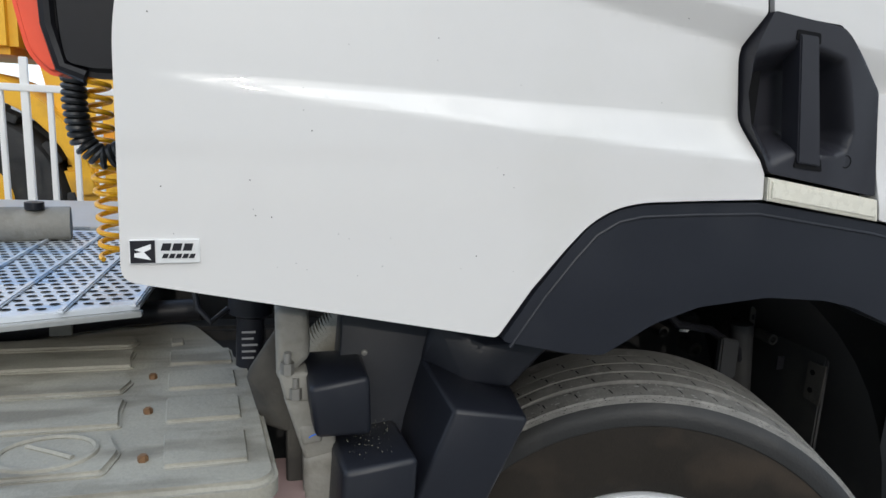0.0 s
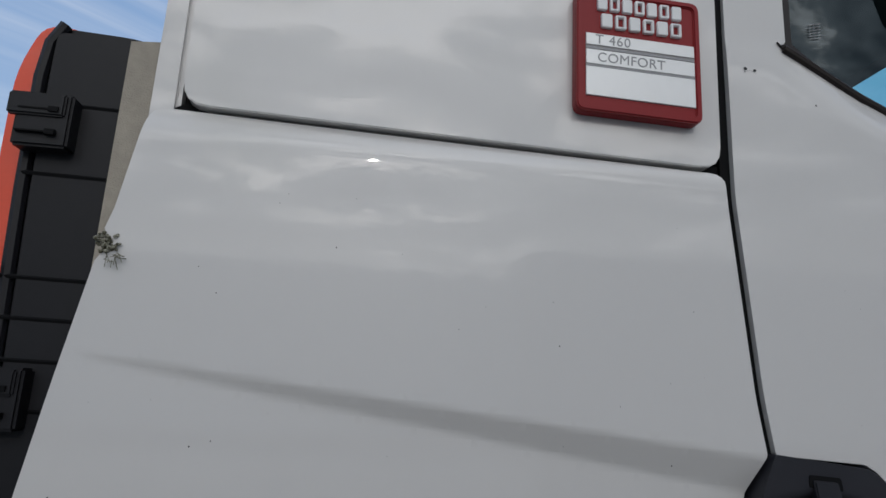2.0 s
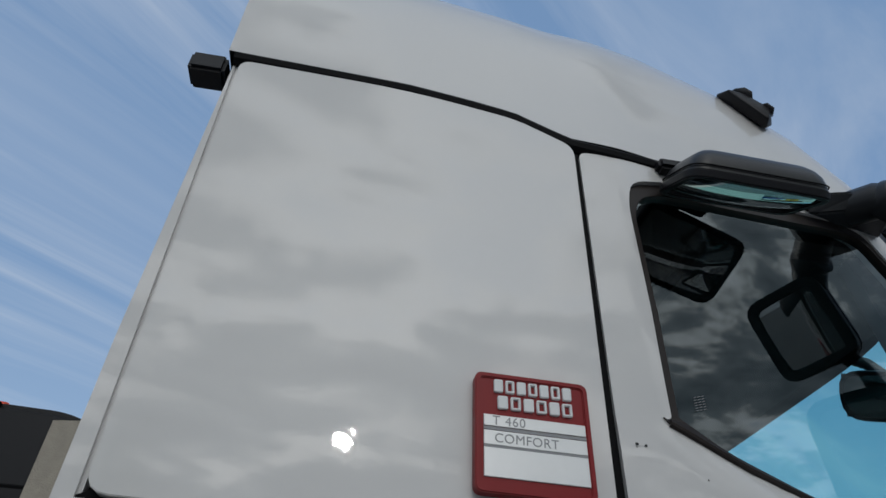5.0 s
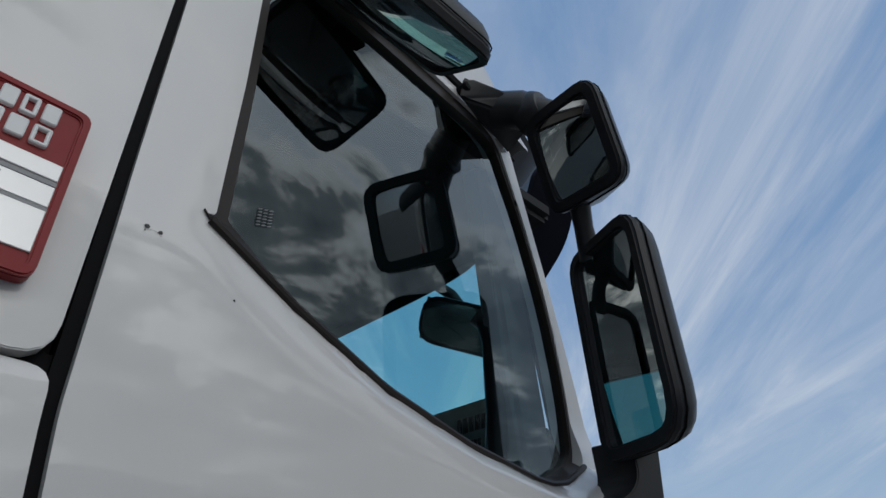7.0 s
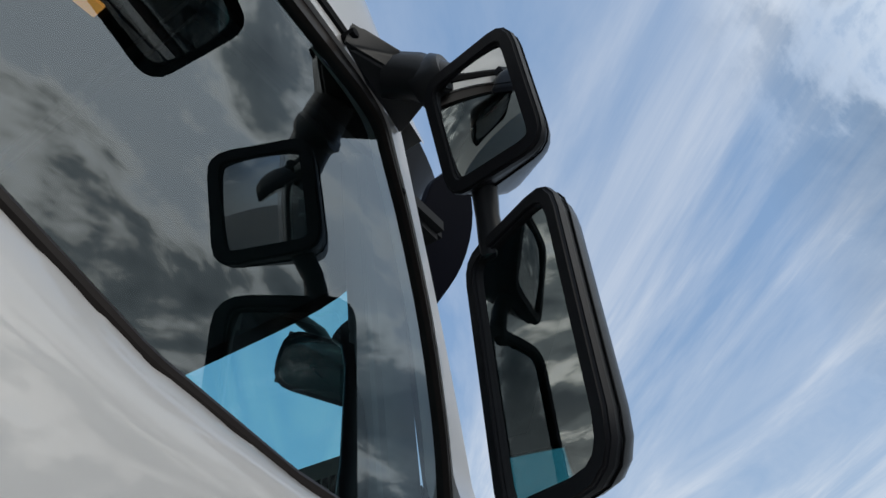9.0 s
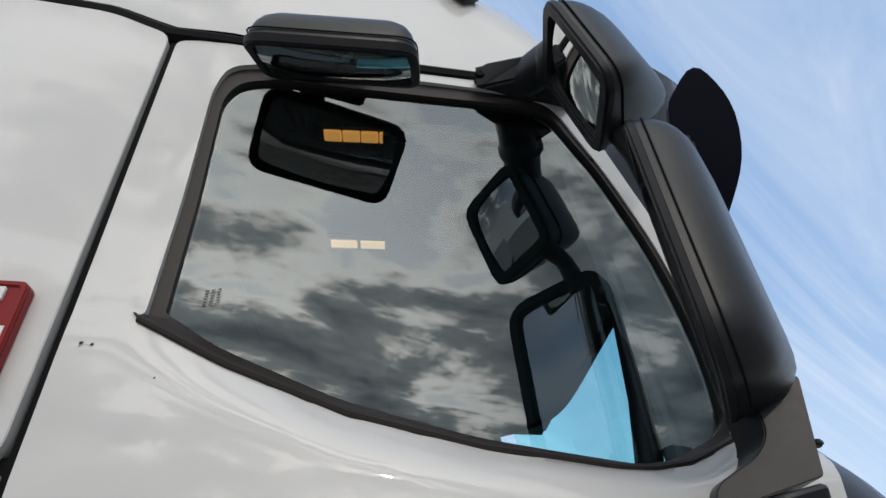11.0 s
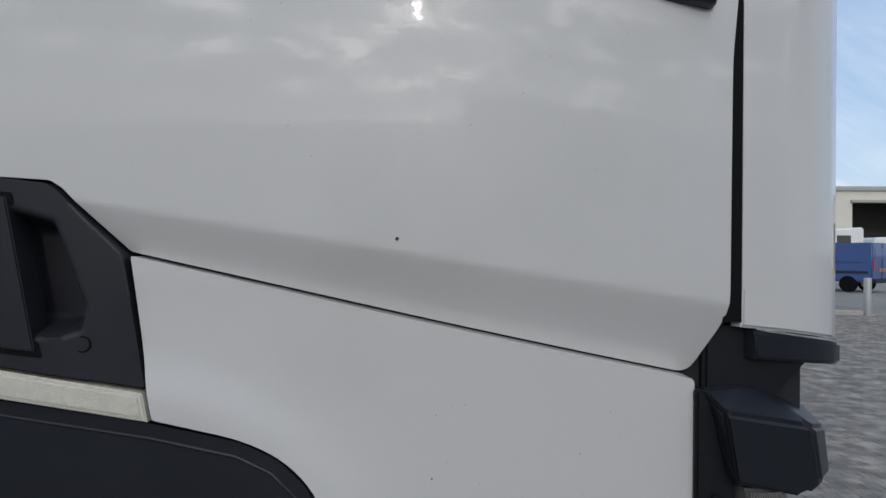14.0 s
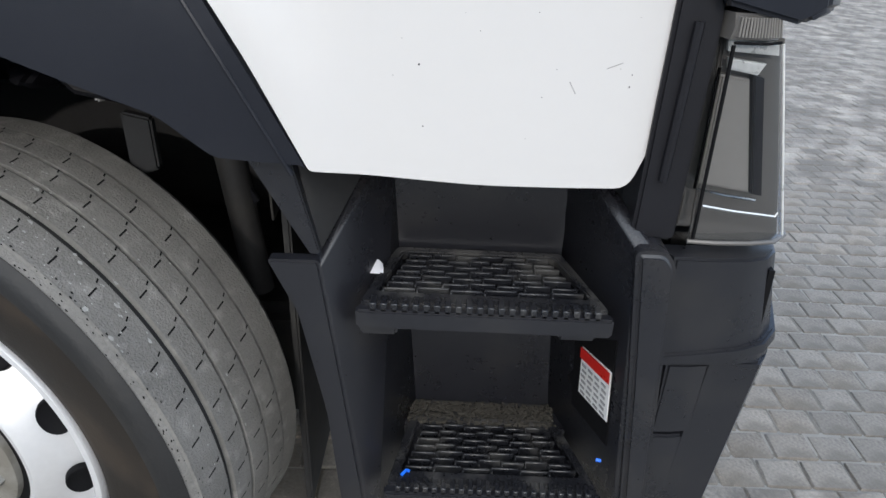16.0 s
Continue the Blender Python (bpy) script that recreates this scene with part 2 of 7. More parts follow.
BLACKHOSE = mat("black_coil_cable", (0.012, 0.013, 0.015), 0.35, var=0.15)
SILVER = mat("brushed_silver_foil", (0.80, 0.80, 0.80), 0.32, metal=0.25, var=0.03)
WHITE = mat("white_print", (0.82, 0.82, 0.82), 0.45, var=0.02)
GREYPRINT = mat("grey_print", (0.30, 0.30, 0.31), 0.5, var=0.03)
BLACKPRINT = mat("black_print", (0.008, 0.008, 0.012), 0.4, var=0.05)
REFLECTOR = mat("cream_reflector", (0.70, 0.67, 0.58), 0.28, coat=0.8, var=0.05, scale=40, bump=0.35, bump_scale=700)
BLUEMARK = mat("blue_wax_crayon", (0.01, 0.16, 0.85), 0.5, var=0.1)
CLEAR = glass("clear_lamp_lens", (0.78, 0.79, 0.80), 0.02)
CHROME = mat("chrome", (0.72, 0.72, 0.71), 0.10, metal=1.0, var=0.04)
LAMPGREY = mat("grey_lamp_bezel", (0.150, 0.142, 0.135), 0.34, metal=0.3, var=0.08)
LAMPBLADE = mat("pale_lamp_blade", (0.26, 0.245, 0.228), 0.42, metal=0.2, var=0.06)
# pale base stands in for bright sky mirrored in the lamp chrome
LAMPSHINE = mat("chrome_with_painted_sky_shine", (0.82, 0.82, 0.80), 0.30, metal=0.35, var=0.25, scale=60)
MIRROR = mat("mirror_glass", (0.80, 0.82, 0.82), 0.01, metal=1.0, var=0.0, rough_var=0.0)
PANE = glass("tinted_side_glass", (0.72, 0.88, 0.91), 0.0, 0.12, (0.88, 0.95, 0.97))
WIND = glass("green_blue_windscreen", (0.55, 0.97, 0.96), 0.0, 0.05)
FARPANE = glass("dark_far_side_glass", (0.22, 0.46, 0.47), 0.0, 0.06)
LINING = mat("grey_pillar_lining", (0.16, 0.17, 0.18), 0.8, var=0.08, scale=12)
CLOTH = mat("dark_cab_fabric", (0.020, 0.021, 0.024), 0.9, var=0.2, scale=20)
PAPER = mat("paper_scrap", (0.78, 0.78, 0.82), 0.7, var=0.04)
CARD = mat("grey_green_card", (0.30, 0.36, 0.33), 0.7, var=0.05)
PINK = mat("faded_pink_plastic", (0.42, 0.30, 0.29), 0.6, var=0.08)
DIRT = mat("grit_and_debris", (0.050, 0.045, 0.037), 0.95, var=0.5, scale=60, fine=300, bump=0.6, bump_scale=220)
NEST = mat("dry_grit_clump", (0.10, 0.095, 0.06), 0.95, var=0.6, scale=140, bump=0.8, bump_scale=260, second=(0.45, 0.44, 0.36), second_amt=0.5, second_scale=180)
FENCE = mat("white_fence_paint", (0.80, 0.80, 0.80), 0.5, var=0.04)
PAVER = mat("grey_concrete_paver", (0.285, 0.253, 0.214), 0.9, var=0.75, scale=3.2, fine=110, bump=0.9, bump_scale=120, second=(0.130, 0.113, 0.094), second_amt=0.50, second_scale=5.5, per=0.34)
CONCRETE = mat("pale_concrete", (0.42, 0.40, 0.37), 0.85, var=0.15, bump=0.3)
BLUEVAN = mat("blue_van_paint", (0.020, 0.075, 0.26), 0.35, coat=0.8, var=0.05)
CLADDING = mat("cream_cladding", (0.72, 0.69, 0.62), 0.6, var=0.05, scale=1.0)
DOORGREY = mat("dark_dock_opening", (0.05, 0.048, 0.045), 0.7, var=0.2)
GALV = mat("galvanised_steel", (0.42, 0.43, 0.43), 0.5, metal=0.5, var=0.12)
TAIL = mat("red_tail_lamp", (0.60, 0.02, 0.015), 0.3, var=0.1)
AMBER = mat("amber_lens", (0.75, 0.30, 0.02), 0.3, var=0.1)
FELT = mat("beige_felt_strip", (0.40, 0.36, 0.30), 0.95, var=0.18, scale=25, bump=0.5, bump_scale=400)
AMBERLAMP = glow("amber_cab_lamp", (1.0, 0.44, 0.10), 0.5)
CABLAMP = glow("warm_cab_lamp", (1.0, 0.62, 0.32), 0.62)


def ground_mat():
    """Worn block paving: laid bond of the same size as the near blocks."""
    m = mat("worn_block_paving", (0.30, 0.28, 0.245), 0.88, var=0.25, scale=0.7, fine=30, second=(0.22, 0.205, 0.18), second_amt=0.4, second_scale=0.5)
    n, l = m.node_tree.nodes, m.node_tree.links
    b = n["Principled BSDF"]
    src = b.inputs["Base Color"].links[0].from_socket
    tc = n.new("ShaderNodeTexCoord")
    br = n.new("ShaderNodeTexBrick")
    br.inputs["Scale"].default_value = 1.0
    br.inputs["Brick Width"].default_value, br.inputs["Row Height"].default_value = 0.128, 0.106
    br.inputs["Mortar Size"].default_value = 0.006
    br.inputs["Color1"].default_value, br.inputs["Color2"].default_value = (0.92, 0.92, 0.92, 1), (1.06, 1.05, 1.04, 1)
    br.inputs["Mortar"].default_value = (0.62, 0.60, 0.57, 1)
    l.new(tc.outputs["Object"], br.inputs["Vector"])
    k = n.new("ShaderNodeMix")
    k.data_type, k.blend_type = "RGBA", "MULTIPLY"
    k.inputs[0].default_value = 1.0
    l.new(src, k.inputs[6])
    l.new(br.outputs["Color"], k.inputs[7])
    l.new(k.outputs[2], b.inputs["Base Color"])
    return m


PAVING = ground_mat()

# ---- mesh tools ----
GZ = 0.05  # level of the paving


def finish(name, bm, material, angle=38):
    bmesh.ops.remove_doubles(bm, verts=bm.verts, dist=0.00005)
    bmesh.ops.recalc_face_normals(bm, faces=bm.faces)
    me = bpy.data.meshes.new(name)
    bm.to_mesh(me)
    bm.free()
    if material:
        me.materials.append(material)
    for p in me.polygons:
        p.use_smooth = True
    me.set_sharp_from_angle(angle=radians(angle))
    return me


def part(name, bm, material, parent, label="", angle=38):
    ob = new(name, finish(name, bm, material, angle))
    ob.parent = parent
    return tagged(ob, label)


def thing(name, label, category, group="", kind="", at=(0, 0, 0)):
    ob = new(name)
    ob.location = at
    ob.empty_display_size = 0.2
    return tagged(ob, label, category, group, kind)


def box(x0, x1, y0, y1, z0, z1, bev=0.004, seg=2, bm=None):
    mine = bmesh.new()
    bmesh.ops.create_cube(mine, size=1.0)
    for v in mine.verts:
        v.co = Vector((x0 + (v.co.x + .5) * (x1 - x0), y0 + (v.co.y + .5) * (y1 - y0), z0 + (v.co.z + .5) * (z1 - z0)))
    if bev:
        bmesh.ops.bevel(mine, geom=mine.edges[:], offset=bev, segments=seg, affect="EDGES", clamp_overlap=True)
    return join(bm, mine)


def join(bm, more, m=None):
    if m is not None:
        bmesh.ops.transform(more, matrix=m, verts=more.verts)
    if bm is None:
        return more
    me = bpy.data.meshes.new("tmp")
    more.to_mesh(me)
    more.free()
    bm.from_mesh(me)
    bpy.data.meshes.remove(me)
    return bm


def smooth_loop(pts, radii):
    """A closed outline with its corners rounded."""
    out, n = [], len(pts)
    for i, p in enumerate(pts):
        r = radii[i] if isinstance(radii, (list, tuple)) else radii
        p, a, b = Vector(p), Vector(pts[i - 1]), Vector(pts[(i + 1) % n])
        da, db = (a - p), (b - p)
        r = min(r, da.length * 0.48, db.length * 0.48)
        if r < 0.0015:
            out.append(tuple(p))
            continue
        s, e = p + da.normalized() * r, p + db.normalized() * r
        for k in range(5):
            t = k / 4
            q = s * (1 - t) ** 2 + p * 2 * t * (1 - t) + e * t * t
            out.append(tuple(q))
    return out


def slab(outline, d0, d1, axis="y", bev=0.003, seg=2, holes=(), bm=None):
    """An outline in the plane across an axis, drawn out from d0 to d1; both faces bevelled."""
    mine = bmesh.new()

    def place(u, v, d):
        return {"y": (u, d, v), "z": (u, v, d), "x": (d, u, v)}[axis]

    edges = []
    for loop in (outline, *holes):
        vs = [mine.verts.new(place(u, v, d0)) for u, v in loop]
        edges += [mine.edges.new((vs[i - 1], vs[i])) for i in range(len(vs))]
    if holes:
        bmesh.ops.triangle_fill(mine, edges=edges, use_beauty=True)
        bmesh.ops.dissolve_limit(mine, angle_limit=0.001, verts=mine.verts, edges=mine.edges)
    else:
        mine.faces.new([e.verts[0] for e in edges])
    rim = [e for e in mine.edges if len(e.link_faces) == 1]
    ext = bmesh.ops.extrude_face_region(mine, geom=mine.faces[:])
    shift = Vector(place(0, 0, d1)) - Vector(place(0, 0, d0))
    for g in ext["geom"]:
        if isinstance(g, bmesh.types.BMVert):
            g.co += shift
    bmesh.ops.recalc_face_normals(mine, faces=mine.faces)
    if bev:
        ways = {"y": 1, "z": 2, "x": 0}[axis]
        sharp = [e for e in mine.edges if len(e.link_faces) == 2 and abs(e.verts[0].co[ways] - e.verts[1].co[ways]) < 1e-6 and e.calc_face_angle(0) > 0.6]
        bmesh.ops.bevel(mine, geom=sharp, offset=bev, segments=seg, affect="EDGES", clamp_overlap=True)
    return join(bm, mine)


def skin(outline, depth, thick=0.03, step=0.04, lip=0.004, holes=(), bm=None, creases=()):
    """A body panel: an outline in x and z, laid on the surface y = depth(x, z), with its rim turned inwards."""
    mine = bmesh.new()
    edges = []
    for loop in (outline, *holes):
        vs = [mine.verts.new((u, 0, v)) for u, v in loop]
        edges += [mine.edges.new((vs[i - 1], vs[i])) for i in range(len(vs))]
    bmesh.ops.triangle_fill(mine, edges=edges, use_beauty=True)
    bmesh.ops.dissolve_limit(mine, angle_limit=0.001, verts=mine.verts, edges=mine.edges)
    xs, zs = [v.co.x for v in mine.verts], [v.co.z for v in mine.verts]
    for lo, hi, no in ((min(xs), max(xs), (1, 0, 0)), (min(zs), max(zs), (0, 0, 1))):
        k = math.floor(lo / step) + 1
        while k * step < hi - 1e-4:
            bmesh.ops.bisect_plane(mine, geom=mine.verts[:] + mine.edges[:] + mine.faces[:], plane_co=Vector(no) * k * step, plane_no=no, dist=1e-5)
            k += 1
    for x, z, slope in creases:
        for dz in (-0.0035, 0.0035):
            bmesh.ops.bisect_plane(mine, geom=mine.verts[:] + mine.edges[:] + mine.faces[:], plane_co=(x, 0, z + dz), plane_no=Vector((-slope, 0, 1)).normalized(), dist=1e-5)
    for v in mine.verts:
        v.co.y = depth(v.co.x, v.co.z)
    bmesh.ops.recalc_face_normals(mine, faces=mine.faces)
    if sum(f.normal.y for f in mine.faces) > 0:
        bmesh.ops.reverse_faces(mine, faces=mine.faces)
    rim = [e for e in mine.edges if len(e.link_faces) == 1]
    for d in (lip, thick):
        ext = bmesh.ops.extrude_edge_only(mine, edges=rim)
        for g in ext["geom"]:
            if isinstance(g, bmesh.types.BMVert):
                g.co.y += d
        rim = [g for g in ext["geom"] if isinstance(g, bmesh.types.BMEdge)]
    bmesh.ops.recalc_face_normals(mine, faces=mine.faces)
    # round the visible edge
    edge = [e for e in mine.edges if len(e.link_faces) == 2 and e.calc_face_angle(0) > 1.0]
    bmesh.ops.bevel(mine, geom=edge, offset=lip, segments=2, affect="EDGES", clamp_overlap=True)
    return join(bm, mine)


def tube(points, r, seg=10, bm=None, caps=True):
    mine = bmesh.new()
    pts = [Vector(p) for p in points]
    rings = []
    ref = Vector((0.31, 0.17, 0.93)).normalized()
    for i, p in enumerate(pts):
        d = (pts[min(i + 1, len(pts) - 1)] - pts[max(i - 1, 0)]).normalized()
        if abs(d.dot(ref)) > 0.95:
            ref = d.orthogonal().normalized()
        a = d.cross(ref).normalized()
        ref = a.cross(d).normalized()
        rr = r[i] if isinstance(r, (list, tuple)) else r
        rings.append([mine.verts.new(p + rr * (math.cos(2 * math.pi * k / seg) * a + math.sin(2 * math.pi * k / seg) * ref)) for k in range(seg)])
    for a, b in zip(rings, rings[1:]):
        for k in range(seg):
            mine.faces.new((a[k], a[(k + 1) % seg], b[(k + 1) % seg], b[k]))
    if caps:
        mine.faces.new(rings[0])
        mine.faces.new(rings[-1])
    return join(bm, mine)


def lathe(profile, cx, cz, seg=96, bm=None, closed=False):
    """A profile of (radius, y) turned about a cross axle through (cx, cz)."""
    mine = bmesh.new()
    rings = []
    for r, y in profile:
        rings.append([mine.verts.new((cx + r * math.cos(2 * math.pi * k / seg), y, cz + r * math.sin(2 * math.pi * k / seg))) for k in range(seg)])
    pairs = list(zip(rings, rings[1:])) + ([(rings[-1], rings[0])] if closed else [])
    for a, b in pairs:
        for k in range(seg):
            mine.faces.new((a[k], a[(k + 1) % seg], b[(k + 1) % seg], b[k]))
    return join(bm, mine)


def round_box(w, h, d, r, taper=1.0, lean=0.0):
    """A pillow-backed rounded rectangle: w by h across, from 0 to d deep; lean makes one side shallower."""
    o = smooth_loop([(-w / 2, -h / 2), (w / 2, -h / 2), (w / 2, h / 2), (-w / 2, h / 2)], r)
    mine = bmesh.new()
    rings = []
    for ins, t in ((0, 0), (0.003, 0.25), (0.008, 0.48), (0.016, 0.68), (0.027, 0.83), (0.042, 0.94), (0.058, 0.985), (0.074, 1.0)):
        ins *= (1 - taper) / 0.16
        su, sv = 1 - ins / (w / 2), 1 - ins / (h / 2)
        rings.append([mine.verts.new((u * su, v * sv, d * t * (1 - lean * (0.5 - u * su / w)))) for u, v in o])
    for a, b in zip(rings, rings[1:]):
        for k in range(len(o)):
            mine.faces.new((a[k], a[(k + 1) % len(o)], b[(k + 1) % len(o)], b[k]))
    f0, f1 = mine.faces.new(rings[0]), mine.faces.new(rings[-1])
    bmesh.ops.recalc_face_normals(mine, faces=mine.faces)
    return mine


def frame_of(origin, u, v):
    """A pose whose x runs along u, whose y runs along v, and whose z is their cross."""
    u = Vector(u).normalized()
    w = u.cross(Vector(v)).normalized()
    v = w.cross(u)
    m = Matrix((u, v, w)).transposed().to_4x4()
    m.translation = origin
    return m


def bar_text(bm, x0, x1, z0, z1, y, bars):
    """Unreadable or withheld writing: plain bars along a line."""
    w = (x1 - x0) / bars
    for k in range(bars):
        box(x0 + k * w + w * 0.08, x0 + (k + 1) * w - w * 0.10, y - 0.0015, y, z0, z1, 0, bm=bm)
    return bm


def letters(name, text, size, m, material, parent, depth=0.0008, spacing=1.0, stroke=0.0):
    cu = bpy.data.curves.new(name, "FONT")
    cu.body, cu.size, cu.extrude, cu.space_character, cu.offset = text, size, depth, spacing, stroke
    tmp = bpy.data.objects.new("tmp", cu)
    scene.collection.objects.link(tmp)
    bpy.context.view_layer.update()
    me = bpy.data.meshes.new_from_object(tmp.evaluated_get(bpy.context.evaluated_depsgraph_get()))
    bpy.data.objects.remove(tmp)
    me.transform(m)
    me.materials.clear()
    me.materials.append(material)
    ob = new(name, me)
    ob.parent = parent
    return ob


def ss(a, b, x):
    t = min(1.0, max(0.0, (x - a) / (b - a)))
    return t * t * (3 - 2 * t)


def soft_hull(points, r=0.008):
    """A convex body with every edge and corner rounded by r."""
    mid = sum((Vector(p) for p in points), Vector()) / len(points)
    balls = [Vector((a, b, c)).normalized() * r for a in (-1, 0, 1) for b in (-1, 0, 1) for c in (-1, 0, 1) if a or b or c]
    bm = bmesh.new()
    for p in points:
        p = Vector(p)
        p += (mid - p).normalized() * r
        for d in balls:
            bm.verts.new(p + d)
    bmesh.ops.convex_hull(bm, input=bm.verts)
    bmesh.ops.delete(bm, geom=[v for v in bm.verts if not v.link_faces], context="VERTS")
    return bm


def hull(points, bev=0.006, seg=2):
    bm = bmesh.new()
    for p in points:
        bm.verts.new(p)
    r = bmesh.ops.convex_hull(bm, input=bm.verts)
    bmesh.ops.delete(bm, geom=[v for v in bm.verts if not v.link_faces], context="VERTS")
    bmesh.ops.dissolve_limit(bm, angle_limit=0.12, verts=bm.verts, edges=bm.edges)
    if bev:
        bmesh.ops.bevel(bm, geom=bm.edges[:], offset=bev, segments=seg, affect="EDGES", clamp_overlap=True)
    return bm

# ---- cab body surfaces ----


def low_side(x):
    return 0.008 + 0.238 * max(0.0, x - 1.3) ** 2


def glass_side(x):
    """Door skin beside the window: turns in behind the rear edge, then runs on almost straight to the pillar."""
    k = max(0.0, x - 0.78)
    return 0.012 + 0.160 * k * k / (k + 0.05)


def pane_side(x):
    """Side window glass, set back behind the door skin."""
    return 0.036 + 0.146 * (x - 0.83)


def cab_side(x, z):
    sill = lerp(SILL, x)
    k = min(1.0, max(0.0, (z - sill + 0.075) / 0.075)) ** 2 * 0.75 + 0.25 * ss(sill, sill + 0.12, z)
    return low_side(x) * (1 - k) + glass_side(x) * k


def ramp01(a, b, x):
    t = min(1.0, max(0.0, (x - a) / (b - a)))
    return t * 0.92 + 0.08 * t * t * (3 - 2 * t)


def crease_side(x, z):
    """Lower sleeper side: a hollow between two creases that opens towards the door."""
    t = min(1.0, max(0.0, (x + 0.20) / 0.92))
    hi = ramp01(1.853 - 0.097 * t, 1.848 - 0.144 * t, z)
    lo = 1 - ramp01(1.608 - 0.02 * t, 1.600 - 0.078 * t, z)
    top = 0.010 * ss(2.150, 2.185, z)
    return 0.006 + 0.026 * t * hi * lo + top


def door_side(x, z):
    line = 1.723 - 0.15 * (x - 0.917)
    tuck = 0.046 * ramp01(line, line - 0.115, z)
    return cab_side(x, z) + tuck


def skirt_side(x, z):
    # a soft swell over the wheel arch
    d = math.hypot(x - 0.98, (z - 1.10) * 1.05)
    return low_side(x) + 0.008 - 0.012 * math.exp(-((d - 0.36) / 0.055) ** 2)


def inset(loop, d):
    pts = [Vector(p) for p in loop]
    area = sum(a.x * b.y - b.x * a.y for a, b in zip(pts, pts[1:] + pts[:1]))
    s = 1 if area > 0 else -1
    out = []
    for i, p in enumerate(pts):
        a, b = (p - pts[i - 1]), (pts[(i + 1) % len(pts)] - p)
        na, nb = Vector((-a.y, a.x)).normalized() * s, Vector((-b.y, b.x)).normalized() * s
        n = (na + nb).normalized()
        out.append(tuple(p + n * d / max(0.4, n.dot(na))))
    return out


truck = thing("truck", "white long-haul tractor truck with dark grey plastic trim parked on paving", "truck")

LOWER = smooth_loop([(-0.243, 1.326), (0.303, 1.226), (0.357, 1.306), (0.409, 1.370), (0.448, 1.413), (0.492, 1.438), (0.540, 1.448), (0.648, 1.453), (0.768, 1.457), (0.764, 1.500),
                     (0.717, 1.586), (0.701, 1.697), (0.727, 1.760), (0.714, 1.837), (0.686, 2.120), (0.684, 2.166), (-0.152, 2.190), (-0.176, 2.040), (-0.184, 2.012), (-0.176, 1.990), (-0.190, 1.968),
                     (-0.217, 1.810), (-0.241, 1.655)], [.02, .008, 0, .03, .03, .03, .03, .02, .004, .004, .02, .02, .004, .02, .03, .025, .02, 0, 0, 0, 0, .03, .03])
part("side_panel", skin(LOWER, crease_side, 0.035, 0.012, 0.005, creases=[(-0.2, 1.853, -0.1054), (-0.2, 1.848, -0.1565), (-0.2, 1.608, -0.0217), (-0.2, 1.600, -0.0848)]), PAINT, truck, "white painted lower sleeper side panel with two creases")

UPPER = smooth_loop([(-0.112, 2.1935), (0.678, 2.1715), (0.683, 3.058), (0.545, 3.124), (0.287, 3.168), (-0.112, 3.182)], [.036, .036, .03, .04, .15, .03])
part("sleeper_panel", skin(UPPER, lambda x, z: 0.004, 0.03, 0.08, 0.018), PAINT, truck, "flat white upper sleeper side panel")
part("rear_gutter", slab([(-0.160, 2.10), (-0.118, 2.10), (-0.118, 3.19), (-0.132, 3.19), (-0.148, 2.68), (-0.156, 2.45)], 0.020, 0.30, bev=0.010), PAINT, truck, "white rounded rear cab corner")
part("door_seal", slab([(0.682, 3.05), (0.699, 3.05), (0.701, 2.13), (0.729, 1.838), (0.742, 1.76), (0.726, 1.76), (0.713, 1.837), (0.684, 2.12)], 0.019, 0.060, bev=0), SEALGAP, truck, "black door seal")
part("panel_seal", slab([(-0.15, 2.184), (0.684, 2.158), (0.684, 2.184), (-0.11, 2.203)], 0.026, 0.060, bev=0), SEALGAP, truck, "black seal between the sleeper panels")
# near-black sheet colours in the shade seen through the panel gaps
part("body_shell", slab([(-0.16, 1.35), (0.76, 1.46), (0.76, 2.35), (0.77, 3.20), (-0.14, 3.20)], 0.044, 0.075, bev=0), SEALGAP, truck, "black sheet giving the panel gaps their shade")

DOOR = smooth_loop([(0.741, 1.760), (0.728, 1.838), (0.700, 2.130), (0.698, 2.400), (0.697, 2.900), (0.697, 3.050), (0.930, 3.064), (1.300, 3.082), (1.470, 3.098), (1.550, 3.060), (1.640, 2.850),
                    (1.726, 2.650), (1.800, 2.450), (1.834, 2.340), (1.852, 2.245), (1.846, 2.110), (1.830, 1.940), (1.829, 1.780), (1.828, 1.572), (1.778, 1.482), (0.980, 1.654), (0.893, 1.742), (0.876, 1.752)],
                   [.004, .02, .02, 0, 0, .02, .02, .05, .05, .05, .1, .1, .1, .06, .06, .04, .03, .03, .03, .02, .004, .004, .004])
SILL = [(0.786, 2.398), (0.797, 2.387), (0.930, 2.325), (1.113, 2.262), (1.310, 2.225), (1.515, 2.208), (1.580, 2.209), (1.649, 2.225), (1.735, 2.272)]
WINDOW = smooth_loop([(0.786, 2.400), (0.800, 2.402), (0.802, 2.630), (0.796, 2.900), (0.812, 2.985), (0.920, 3.014), (1.280, 3.042), (1.430, 3.050), (1.504, 3.034), (1.550, 2.944), (1.602, 2.856), (1.696, 2.645), (1.744, 2.430), (1.750, 2.310), (1.735, 2.272)]
                     + SILL[-2:0:-1], [0, .004, .02, .03, .04, .04, .06, .06, .04, .06, .06, .1, .06, .03, .004] + [.03] * 6 + [.004])
